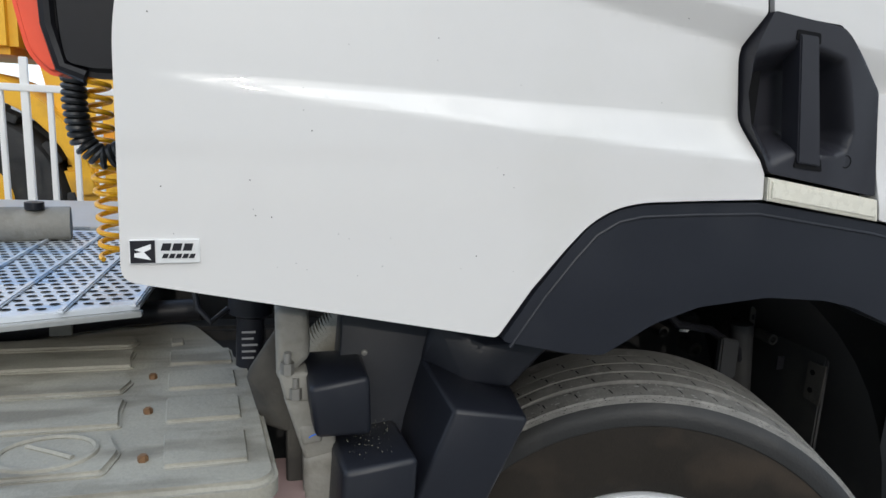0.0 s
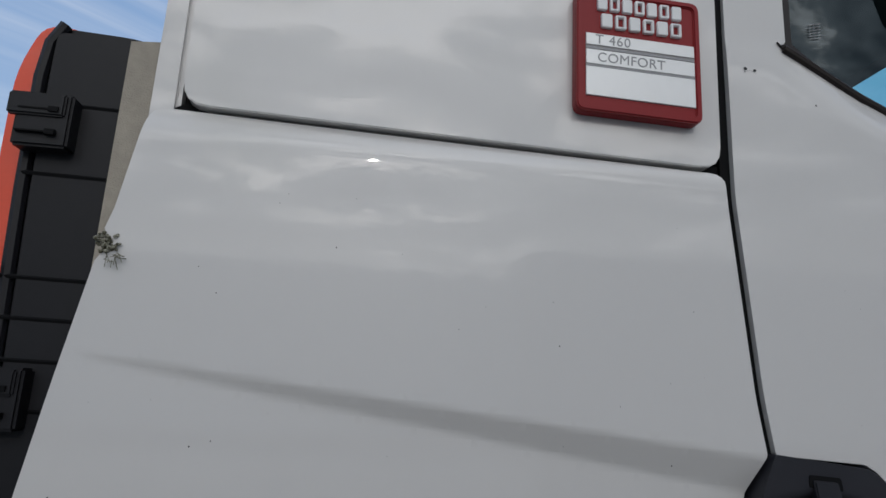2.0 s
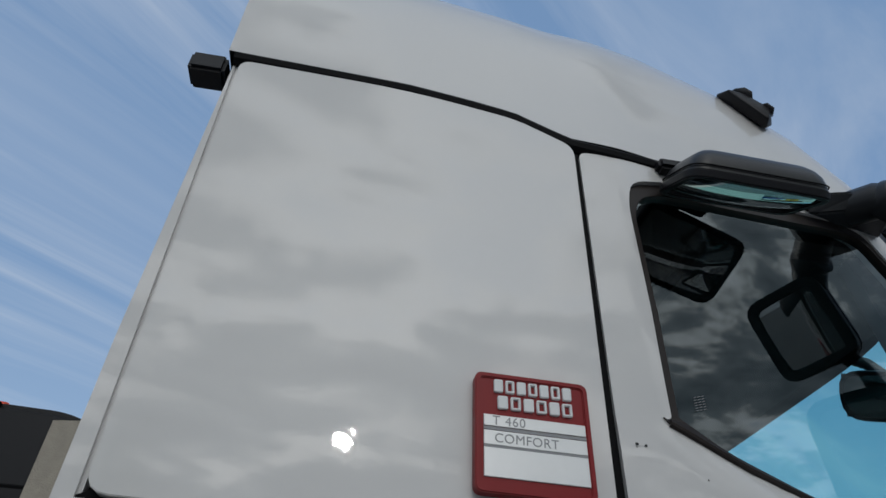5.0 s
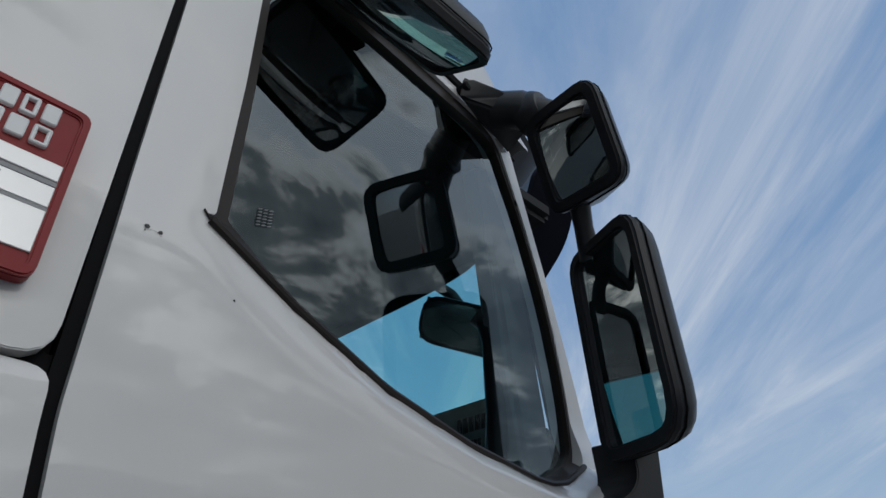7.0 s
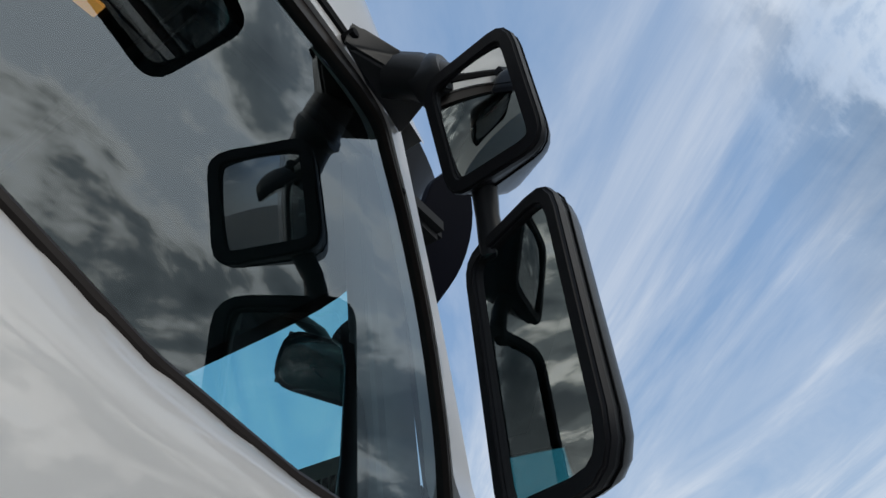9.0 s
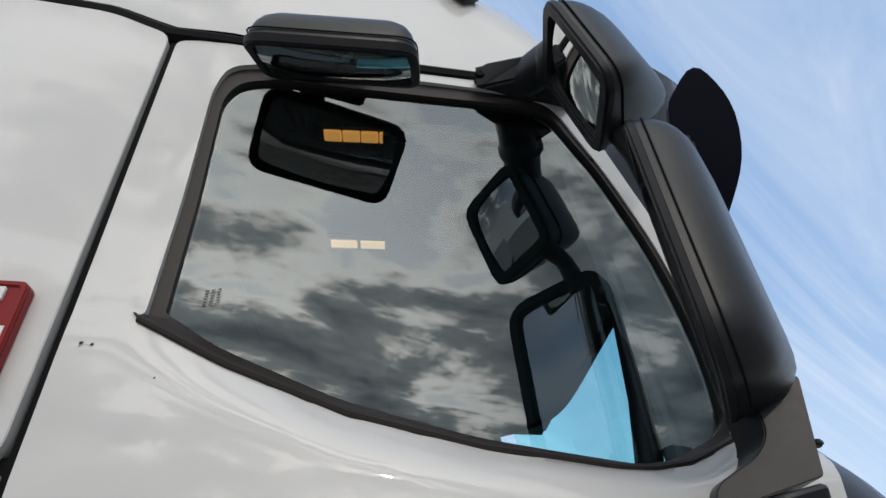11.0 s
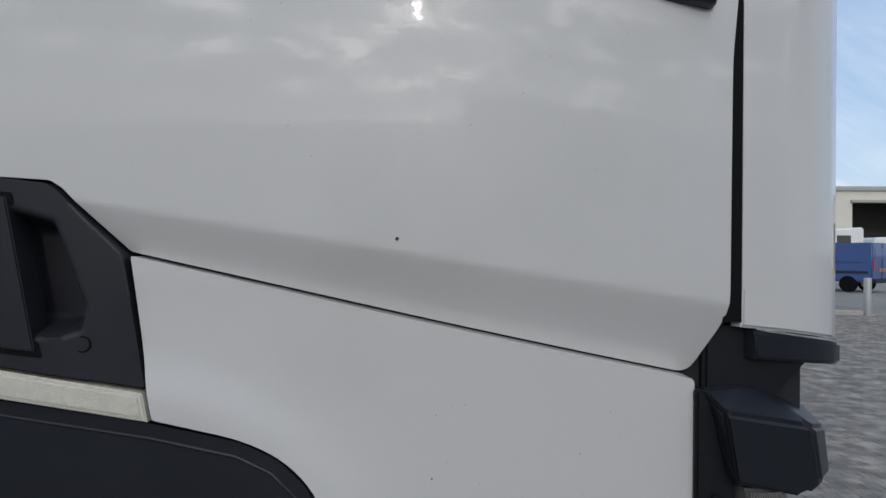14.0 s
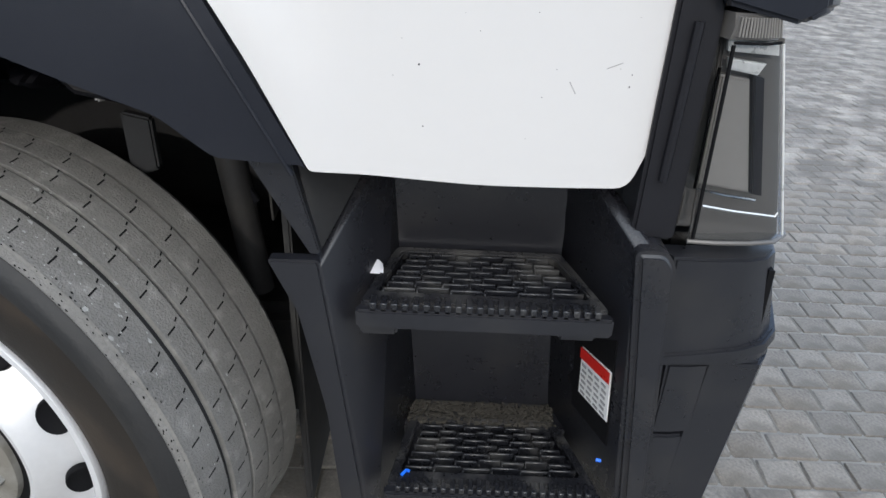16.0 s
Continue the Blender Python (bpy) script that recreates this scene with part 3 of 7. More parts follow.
PANELINE = smooth_loop([(0.826, 2.411), (0.826, 2.630), (0.818, 2.895), (0.840, 2.950), (0.905, 2.975), (1.280, 3.004), (1.420, 3.018), (1.495, 3.010), (1.540, 2.930), (1.590, 2.850), (1.684, 2.640), (1.732, 2.430), (1.736, 2.310), (1.703, 2.278),
                        (1.629, 2.240), (1.572, 2.228), (1.465, 2.237), (1.309, 2.252), (1.104, 2.293), (0.912, 2.361)],
                       [.004, .02, .03, .04, .04, .06, .06, .04, .05, .06, .1, .06, .02, .01, .02, .02, .04, .04, .04, .04])


def lerp(table, x):
    for (xa, a), (xb, b) in zip(table, table[1:]):
        if x <= xb:
            t = max(0.0, (x - xa) / (xb - xa))
            return a + (b - a) * t
    return table[-1][1]


def trim_side(x, z):
    """Trim on the glass, rising to the door skin along the sill and the front edge."""
    k = min(1.0, max(0.0, (lerp(SILL, x) + 0.020 - z) / 0.018))
    return (pane_side(x) - 0.008) * (1 - k) + min(pane_side(x) - 0.008, cab_side(x, lerp(SILL, x)) - 0.004) * k


door = part("cab_door", skin(DOOR, door_side, 0.050, 0.020, 0.005, holes=[inset(WINDOW, 0.003)], creases=[(0.917, 1.723, -0.15)]), PAINT, truck, "white cab door with a sloping window sill")
part("window_trim", skin(WINDOW, trim_side, 0.022, 0.08, 0.004, holes=[PANELINE]), TRIM, door, "brown-black rubber window trim")

bead = [(x, cab_side(x, lerp(SILL, x)) - 0.002, lerp(SILL, x) + 0.003) for x in [0.797 + 0.938 * k / 40 for k in range(41)]]
part("sill_bead", tube(bead, 0.0068, 8), TRIM, door, "dark rubber bead along the window sill")


def sheet(outline, depth, step=0.06):
    bm = bmesh.new()
    vs = [bm.verts.new((u, 0, v)) for u, v in outline]
    bmesh.ops.triangle_fill(bm, edges=[bm.edges.new((vs[i - 1], vs[i])) for i in range(len(vs))], use_beauty=True)
    bmesh.ops.dissolve_limit(bm, angle_limit=0.001, verts=bm.verts, edges=bm.edges)
    for lo, hi, no in ((0.7, 1.9, (1, 0, 0)),):
        k = 0
        while lo + k * step < hi:
            bmesh.ops.bisect_plane(bm, geom=bm.verts[:] + bm.edges[:] + bm.faces[:], plane_co=Vector(no) * (lo + k * step), plane_no=no, dist=1e-5)
            k += 1
    for v in bm.verts:
        v.co.y = depth(v.co.x, v.co.z)
    return bm


pane = part("window_pane", sheet(inset(PANELINE, -0.006), lambda x, z: pane_side(x) + 0.004), PANE, door, "clear side window glass mirroring the clouds")
pane.visible_shadow = False

SKIRT = smooth_loop([(0.986, 1.6485), (1.777, 1.4795), (1.776, 1.345), (1.788, 1.184), (1.759, 1.102), (1.560, 1.112), (1.347, 1.132), (1.283, 1.263), (1.240, 1.342), (1.200, 1.377), (1.147, 1.400), (1.024, 1.424), (1.014, 1.470)],
                    [.004, .008, .02, .02, .02, .03, .006, .02, .03, .03, .03, .004, .004])
part("fender_panel", skin(SKIRT, skirt_side, 0.035, 0.018, 0.005), PAINT, truck, "white fender panel under the door")

# black sheet putting shade behind the side gaps, with the wheel housing left open
part("inner_sill", slab([(0.70, 1.44), (1.02, 1.40), (1.30, 1.35), (1.36, 1.15), (1.86, 1.10), (1.86, 2.08), (0.70, 2.08)], 0.118, 0.14, bev=0), DARK, truck, "black sheet for the shade behind the side gaps")

# ---- door handle ----
HOUT = smooth_loop([(0.735, 1.762), (0.876, 1.747), (0.893, 1.735), (0.978, 1.650), (1.011, 1.467), (0.768, 1.503), (0.721, 1.586), (0.708, 1.697)], [.006, .012, .012, .008, .006, .006, .02, .02])
SCOOP = [Vector(p) for p in ((0.704, 1.694), (0.735, 1.706), (0.790, 1.718), (0.837, 1.710), (0.888, 1.696), (0.905, 1.655), (0.932, 1.578), (0.925, 1.545), (0.900, 1.537), (0.840, 1.535), (0.818, 1.539), (0.768, 1.512), (0.716, 1.573), (0.700, 1.630))]


def inside_by(loop, x, z):
    """How far a point lies inside a loop (below zero: outside)."""
    p, best, odd = Vector((x, z)), 9.0, False
    for a, b in zip(loop, loop[1:] + loop[:1]):
        d = b - a
        t = min(1.0, max(0.0, (p - a).dot(d) / d.length_squared))
        best = min(best, (p - a - d * t).length)
        if (a.y > z) != (b.y > z) and x < a.x + (z - a.y) / (b.y - a.y) * (b.x - a.x):
            odd = not odd
    return best if odd else -best


def handle_side(x, z):
    """Handle surround: a flat mask with a scooped grip recess, gently sloped at its rear side and steep in front."""
    d = inside_by(SCOOP, x, z)
    wide = 0.058 + (0.024 - 0.058) * ss(0.76, 0.86, x)
    tuck = 0.010 * ss(0.90, 1.0, x + 0.10 * (1.7 - z))
    return 0.0 + tuck + 0.060 * ss(-0.002, wide, d)


handle = part("door_handle", skin(HOUT, handle_side, 0.055, 0.0048, 0.004), HANDLE, door, "dark grey door handle mask with a scooped grip recess", 50)
part("handle_bar", slab(smooth_loop([(0.786, 1.730), (0.823, 1.728), (0.866, 1.517), (0.818, 1.522)], .004), -0.006, 0.036, bev=0.004), HANDLE, handle, "flat grip bar")
for o in ([(0.782, 1.737), (0.829, 1.734), (0.832, 1.716), (0.782, 1.720)], [(0.816, 1.532), (0.868, 1.530), (0.874, 1.508), (0.814, 1.514)]):
    part("bar_slot", slab(smooth_loop(o, .004), -0.0015, 0.012, bev=0), SEALGAP, handle)
ring = lathe([(0.0095, 0.012), (0.0095, 0.0035), (0.0115, 0.0035), (0.0115, 0.012)], 0.927, 1.527, 24)
lk = part("key_lock", lathe([(0.0, 0.0040), (0.0092, 0.0040), (0.0095, 0.0045), (0.0095, 0.012)], 0.927, 1.527, 24), HANDLE, handle)
part("lock_ring", ring, SEALGAP, lk)
STRIP = [(0.769, 1.498), (1.012, 1.463), (1.021, 1.420), (0.773, 1.454)]
ref = part("side_reflector", slab(inset(STRIP, 0.002), 0.002, 0.03, bev=0.002), REFLECTOR, truck, "cream reflector strip under the handle")
part("reflector_lens", slab(inset(STRIP, 0.008), -0.001, 0.02, bev=0.001), REFLECTOR, ref)

# ---- wheel arch ----
ARCH_OUT = [(0.308, 1.222), (0.361, 1.302), (0.413, 1.366), (0.452, 1.408), (0.496, 1.433), (0.542, 1.443), (0.648, 1.448), (0.770, 1.451), (1.022, 1.418), (1.145, 1.395), (1.198, 1.372), (1.236, 1.338), (1.279, 1.260), (1.343, 1.136)]
ARCH_IN = [(1.336, 1.140), (1.233, 1.146), (1.170, 1.196), (1.086, 1.226), (0.993, 1.262), (0.927, 1.276), (0.802, 1.284), (0.665, 1.270), (0.580, 1.242), (0.490, 1.190), (0.430, 1.196)]


def arch_side(x, z):
    """Flat flare with a raised inner lip."""
    return 0.012 - 0.012 * ss(0.0, 1.0, (1.45 - z) / 0.2) + 0.10 * max(0.0, x - 1.15) ** 2


arch = part("wheel_arch", skin(smooth_loop(ARCH_OUT + ARCH_IN, .012), arch_side, 0.06, 0.04, 0.006), PLASTIC, truck, "dark grey plastic wheel arch flare")
ridge = []
for i, (x, z) in enumerate(ARCH_OUT):
    d = (Vector(ARCH_OUT[min(i + 1, 13)]) - Vector(ARCH_OUT[max(i - 1, 0)])).normalized()
    x, z = x + d.y * 0.020, z - d.x * 0.020
    ridge.append((x, arch_side(x, z) + 0.0012, z))
part("arch_bead", tube(ridge, 0.0034, 8), PLASTIC, arch)

# wheel housing liner
liner = bmesh.new()
rows = []
for k in range(25):
    a = radians(-8 + 196 * k / 24)
    rows.append([liner.verts.new((0.79 + (0.50 + 0.09 * abs(math.cos(a))) * math.cos(a), y, 0.62 + 0.70 * math.sin(a))) for y in (0.17, 0.5, 0.95)])
for a, b in zip(rows, rows[1:]):
    for k in range(2):
        liner.faces.new((a[k], b[k], b[k + 1], a[k + 1]))
liner.faces.new([r[2] for r in rows])
part("wheel_housing", liner, DARK, truck, "black wheel housing")

# ---- front wheel ----
WX, WZ = 0.688, 0.564
STEER = radians(18.2)
front_wheel = part("front_wheel", lathe([(0.274, 0.095), (0.288, 0.074), (0.300, 0.062), (0.330, 0.052), (0.400, 0.040), (0.450, 0.036), (0.474, 0.040), (0.483, 0.046), (0.487, 0.052)], 0, 0, 128), SIDEWALL, truck, "dusty front tyre sidewall")
tread = bmesh.new()
prof = [(0.487, 0.052), (0.491, 0.056), (0.494, 0.062)]
edges_y = [0.060, 0.128, 0.180, 0.231, 0.282, 0.335]
for i, (a, b) in enumerate(zip(edges_y, edges_y[1:])):
    crown = 0.496 + 0.005 * (1 - ((a + b) / 2 - 0.195) ** 2 / 0.018)
    wide_a, wide_b = (0.0065 if i == 1 else 0.004), (0.0065 if i == 0 else 0.004)
    prof += [(crown, a + wide_a), (crown + 0.0005, (a + b) / 2), (crown, b - wide_b)]
    if i < 4:
        prof += [(crown - 0.013, b - wide_b * 0.6), (crown - 0.013, b + wide_b * 0.6)]
for i, b in enumerate(edges_y[1:5]):
    w_ = 0.0056 if i == 0 else 0.0034
    crown = 0.496 + 0.005 * (1 - (b - 0.195) ** 2 / 0.018)
    part("groove_floor", lathe([(crown - 0.0085, b - w_), (crown - 0.0085, b + w_)], 0, 0, 128), SIDEBLACK, front_wheel)
prof += [(0.482, 0.350), (0.44, 0.362), (0.30, 0.32)]
lathe(prof, 0, 0, 160, tread)
part("tread", tread, RUBBER, front_wheel, "worn dusty tyre tread with four grooves", 30)
sipes = bmesh.new()
for row, (ya, yb) in enumerate(zip(edges_y[:4], edges_y[1:5])):
    for k in range(46):
        a = 2 * math.pi * (k + 0.37 * row) / 46
        ym = (ya + yb) / 2 + 0.004 * math.sin(k * 2.3 + row)
        crown = 0.496 + 0.005 * (1 - (ym - 0.195) ** 2 / 0.018) + 0.0010
        for s_ in (-1, 1):
            p = [Vector((crown * math.cos(a + q + 0.010 * s_), ym + w, crown * math.sin(a + q + 0.010 * s_)))
                 for q, w in ((0, 0.000 + 0.012 * s_), (0.0060, 0.000 + 0.012 * s_), (0.0140, 0.013 + 0.006 * s_), (0.008, 0.013 + 0.006 * s_))]
            sipes.faces.new([sipes.verts.new(v) for v in p])
tagged(part("sipe", sipes, SEALGAP, front_wheel), kind="stuff")
part("shoulder_ring", lathe([(0.446, 0.0368), (0.449, 0.0335), (0.462, 0.0338), (0.472, 0.0355), (0.480, 0.0400), (0.4890, 0.0500)], 0, 0, 128), SIDEBLACK, front_wheel, "black scuff rib at the tyre shoulder")
chip_r = random.Random(33)
scuffs = bmesh.new()
for k in range(420):
    a = math.pi / 2 + chip_r.gauss(0, 0.75)
    yc, n_ = chip_r.uniform(0.066, 0.122) if k < 300 else chip_r.uniform(0.130, 0.225), chip_r.randint(5, 8)
    size = chip_r.uniform(0.0004, 0.0022) * (1 if k % 9 else 2.4)
    loop_ = []
    for q in range(n_):
        b = 2 * math.pi * q / n_
        rr = size * chip_r.uniform(0.35, 1.0)
        y_, a_ = yc + rr * math.sin(b), a + rr * 1.8 * math.cos(b) / 0.49
        cr = 0.4993 if y_ < 0.128 else 0.4973 + 0.005 * (1 - (y_ - 0.195) ** 2 / 0.018)
        loop_.append(scuffs.verts.new((cr * math.cos(a_), y_, cr * math.sin(a_))))
    scuffs.faces.new(loop_)
tagged(part("tread_scuff", scuffs, SCUFF, front_wheel, "pale scuffed rubber on the tyre shoulder"), kind="stuff")
pits = bmesh.new()
for k in range(260):
    a, yc = math.pi / 2 + chip_r.gauss(0, 0.8), 0.053 + abs(chip_r.gauss(0, 0.010))
    rr = chip_r.uniform(0.0006, 0.0022)
    cr = 0.4990 if yc > 0.064 else 0.4885 + 0.95 * (yc - 0.053)
    pits.faces.new([pits.verts.new((cr * math.cos(a + rr * du / 0.49), yc + rr * dy, cr * math.sin(a + rr * du / 0.49))) for du, dy in ((-1.5, 0.1), (-0.3, -0.9), (1.3, -0.3), (0.6, 0.8))])
tagged(part("tread_pit", pits, SEALGAP, front_wheel, "dark torn pits along the tyre shoulder"), kind="stuff")
rim = lathe([(0.272, 0.112), (0.286, 0.082), (0.290, 0.066), (0.287, 0.059), (0.278, 0.057), (0.270, 0.061), (0.267, 0.075), (0.262, 0.100), (0.250, 0.113), (0.240, 0.106), (0.200, 0.062), (0.182, 0.038), (0.172, 0.031), (0.162, 0.032), (0.156, 0.050), (0.0, 0.060)], 0, 0, 96)
rim_ob = part("rim", rim, RIM, front_wheel, "white-silver steel wheel with round hand holes")
hole = lathe([(0.0, 0.003), (0.024, 0.0005), (0.028, -0.0015), (0.030, 0.001), (0.030, 0.010)], 0, 0, 24)
hole_me = finish("hand_hole", hole, SEALGAP)
for k in range(10):
    a = radians(36 * k + 25)
    h = new("hand_hole", hole_me)
    h.parent = rim_ob
    h.matrix_basis = Matrix.Translation((0.2275 * math.cos(a), 0.0775, 0.2275 * math.sin(a))) @ Matrix.Rotation(-a, 4, "Y") @ Matrix.Rotation(radians(47), 4, "Z") @ Matrix.Diagonal((0.86, 1, 1.12, 1))
part("hub_gap", lathe([(0.120, 0.040), (0.161, 0.034)], 0, 0, 48), SEALGAP, front_wheel)
part("hub", lathe([(0.0, -0.030), (0.070, -0.026), (0.085, -0.012), (0.092, 0.010), (0.132, 0.018), (0.142, 0.026), (0.144, 0.060)], 0, 0, 48), CASTING, front_wheel, "dusty hub centre")
nut_me = finish("wheel_nut", lathe([(0.0, 0.0), (0.010, 0.0), (0.013, 0.004), (0.013, 0.03)], 0, 0, 6), STEEL)
for k in range(10):
    a = radians(36 * k + 26)
    h = new("wheel_nut", nut_me)
    h.parent = front_wheel
    h.matrix_basis = Matrix.Translation((0.115 * math.cos(a), 0.0, 0.115 * math.sin(a)))
front_wheel.matrix_basis = Matrix.Translation((WX, 0.087, WZ)) @ Matrix.Rotation(-STEER, 4, "Z") @ Matrix.Translation((0, -0.052, 0))

# ---- roof ----


ROOF_LOW = [(-0.15, 3.226), (0.28, 3.206), (0.44, 3.182), (0.545, 3.162), (0.68, 3.100), (0.90, 3.084), (1.2, 3.092), (1.50, 3.118), (1.64, 3.11)]
ROOF_TOP = [(-0.15, 3.98), (0.30, 3.95), (0.64, 3.88), (0.96, 3.85), (1.20, 3.76), (1.40, 3.59), (1.52, 3.37), (1.58, 3.22), (1.64, 3.15)]


def roof_shell(gap):
    bm = bmesh.new()
    rows_ = []
    for i in range(46):
        x = -0.15 + 1.79 * i / 45
        zl, zt, y0 = lerp(ROOF_LOW, x), lerp(ROOF_TOP, x) - gap, (glass_side(x) if x > 0.7 else 0.012) + 0.004 + gap
        row = []
        for k in range(61):
            a = math.pi * k / 60
            c, s_ = math.cos(a), math.sin(a)
            q = 4.2
            yy = 1.25 - (1.25 - y0) * math.copysign(abs(c) ** (2 / q), c)
            zz = zl + max(0.01, zt - zl) * abs(s_) ** (2 / q)
            row.append(bm.verts.new((x + 0.12 * (1 - ((yy - 1.25) / 1.25) ** 2) * ss(1.0, 1.6, x), yy, zz)))
        rows_.append(row)
    for a, b in zip(rows_, rows_[1:]):
        for k in range(60):
            bm.faces.new((a[k], b[k], b[k + 1], a[k + 1]))
    return bm, rows_


roof, ends = roof_shell(0.0)
roof.faces.new(ends[0])
part("roof", roof, PAINT, truck, "white rounded high roof", 50)
part("roof_lining", roof_shell(0.05)[0], CLOTH, truck, "dark cab ceiling", 50)
joint = [(x, (glass_side(x) if x > 0.7 else 0.010) + 0.010, z - 0.016) for x, z in ((-0.13, 3.216), (0.10, 3.206), (0.28, 3.196), (0.44, 3.172), (0.545, 3.152), (0.61, 3.120), (0.68, 3.090), (0.78, 3.080), (0.90, 3.077), (1.2, 3.088), (1.50, 3.112))]
part("roof_joint", tube(joint, 0.019, 8), SEALGAP, truck, "black joint under the roof")

# ---- cab inside, glass and far side ----
part("rear_wall", box(-0.15, -0.11, 0.075, 2.45, 1.35, 3.3, 0), CLOTH, truck, "dark cab rear wall")
part("headliner", box(1.12, 1.90, 0.24, 2.26, 3.03, 3.10, 0.02), CLOTH, truck, "dark overhead shelf above the windscreen")
part("cab_floor", box(-0.14, 1.95, 0.12, 2.38, 1.42, 1.50, 0), CLOTH, truck)
part("far_side", slab([(-0.15, 1.35), (1.86, 1.35), (1.86, 2.25), (1.62, 3.12), (-0.15, 3.2)], 2.40, 2.46, bev=0, holes=[[(0.85, 2.40), (1.66, 2.27), (1.50, 3.0), (0.85, 2.97)]]), CLOTH, truck, "far cab side seen from inside")
far_pane = part("far_window_pane", slab([(0.84, 2.39), (1.67, 2.26), (1.51, 3.01), (0.84, 2.98)], 2.428, 2.432, bev=0), FARPANE, truck, "tinted far side window")
far_pane.visible_shadow = False
part("bunk_curtain", box(0.60, 0.63, 0.14, 2.38, 1.5, 3.1, 0.01), CLOTH, truck, "dark drawn bunk curtain")
for y in (0.40, 1.60):
    bm = box(0.80, 1.28, y, y + 0.50, 1.74, 1.92, 0.05, 3)
    back_rest = box(0.72, 0.84, y + 0.02, y + 0.48, 1.90, 2.48, 0.05, 3)
    head_rest = box(0.70, 0.79, y + 0.12, y + 0.38, 2.50, 2.68, 0.04, 3)
    join(bm, back_rest)
    join(bm, head_rest)
    join(bm, box(0.9, 1.15, y + 0.1, y + 0.4, 1.50, 1.74, 0.02))
    part("seat", bm, CLOTH, truck, "dark fabric cab seat")
part("dashboard", slab(smooth_loop([(1.50, 1.55), (1.92, 1.55), (1.98, 2.14), (1.86, 2.20), (1.58, 2.17), (1.48, 2.05)], .05), 0.30, 2.30, bev=0.03), CLOTH, truck, "dark dashboard")


def screen_x(y, z):
    return 1.87 - 0.235 * (z - 2.12) + 0.25 * (1 - abs((y - 1.25) / 0.98) ** 6)


ws = bmesh.new()
rows = [[ws.verts.new((screen_x(0.32 + 1.86 * k / 24, 2.10 + 0.98 * j / 8), 0.32 + 1.86 * k / 24, 2.10 + 0.98 * j / 8)) for k in range(25)] for j in range(9)]
for a, b in zip(rows, rows[1:]):
    for k in range(24):
        ws.faces.new((a[k], a[k + 1], b[k + 1], b[k]))
wsob = part("windscreen", ws, WIND, truck, "green-blue tinted windscreen")
wsob.visible_shadow = False
hd = bmesh.new()
rows = [[hd.verts.new((min(x0 + 9 * (j == 2), screen_x(0.27 + 1.96 * k / 24, 3.0) + 0.004) if j else x0, 0.27 + 1.96 * k / 24, z)) for k in range(25)] for j, (x0, z) in enumerate(((1.50, 3.19), (1.74, 3.19), (1.9, 3.17)))]
rows.append([hd.verts.new((screen_x(0.27 + 1.96 * k / 24, 3.0) + 0.004, 0.27 + 1.96 * k / 24, 3.01)) for k in range(25)])
for a, b in zip(rows, rows[1:]):
    for k in range(24):
        hd.faces.new((a[k], a[k + 1], b[k + 1], b[k]))
part("screen_header", hd, BLACK, truck, "black header above the windscreen")
EDGE = [(2.10, 1.862), (2.245, 1.862), (2.340, 1.840), (2.450, 1.806), (2.650, 1.732), (2.850, 1.646), (3.060, 1.556)]
NOSE_EDGE = [(2.10, 2.030), (2.327, 1.968), (2.461, 1.937), (2.590, 1.911), (2.850, 1.850), (3.060, 1.800)]
pil = bmesh.new()
rows = []
for j in range(15):
    z = 2.305 + 0.80 * j / 14
    xa, xb = lerp(EDGE, z), lerp(NOSE_EDGE, z)
    ya = glass_side(xa) + 0.006
    row = []
    for k in range(7):
        t = k / 6
        row.append(pil.verts.new((xa + (xb - xa) * t, ya + 0.006 * (t > 0) + (0.30 - ya) * t - 0.012 * math.sin(math.pi * t), z)))
    row.append(pil.verts.new((xb + 0.004, 0.36, z)))
    row.insert(0, pil.verts.new((xa - 0.01, ya + 0.05, z)))
    rows.append(row)
for a, b in zip(rows, rows[1:]):
    for k in range(len(a) - 1):
        pil.faces.new((a[k], a[k + 1], b[k + 1], b[k]))
pillar = part("front_pillar", pil, HOUSING, truck, "dark grey windscreen pillar cover")
# ---- nose corner, bumper, lamp ----
CORNER = [(1.847, 0.079), (1.908, 0.092), (1.955, 0.105), (1.994, 0.126), (2.023, 0.160), (2.040, 0.212), (2.048, 0.300), (2.045, 0.500), (2.06, 1.25)]


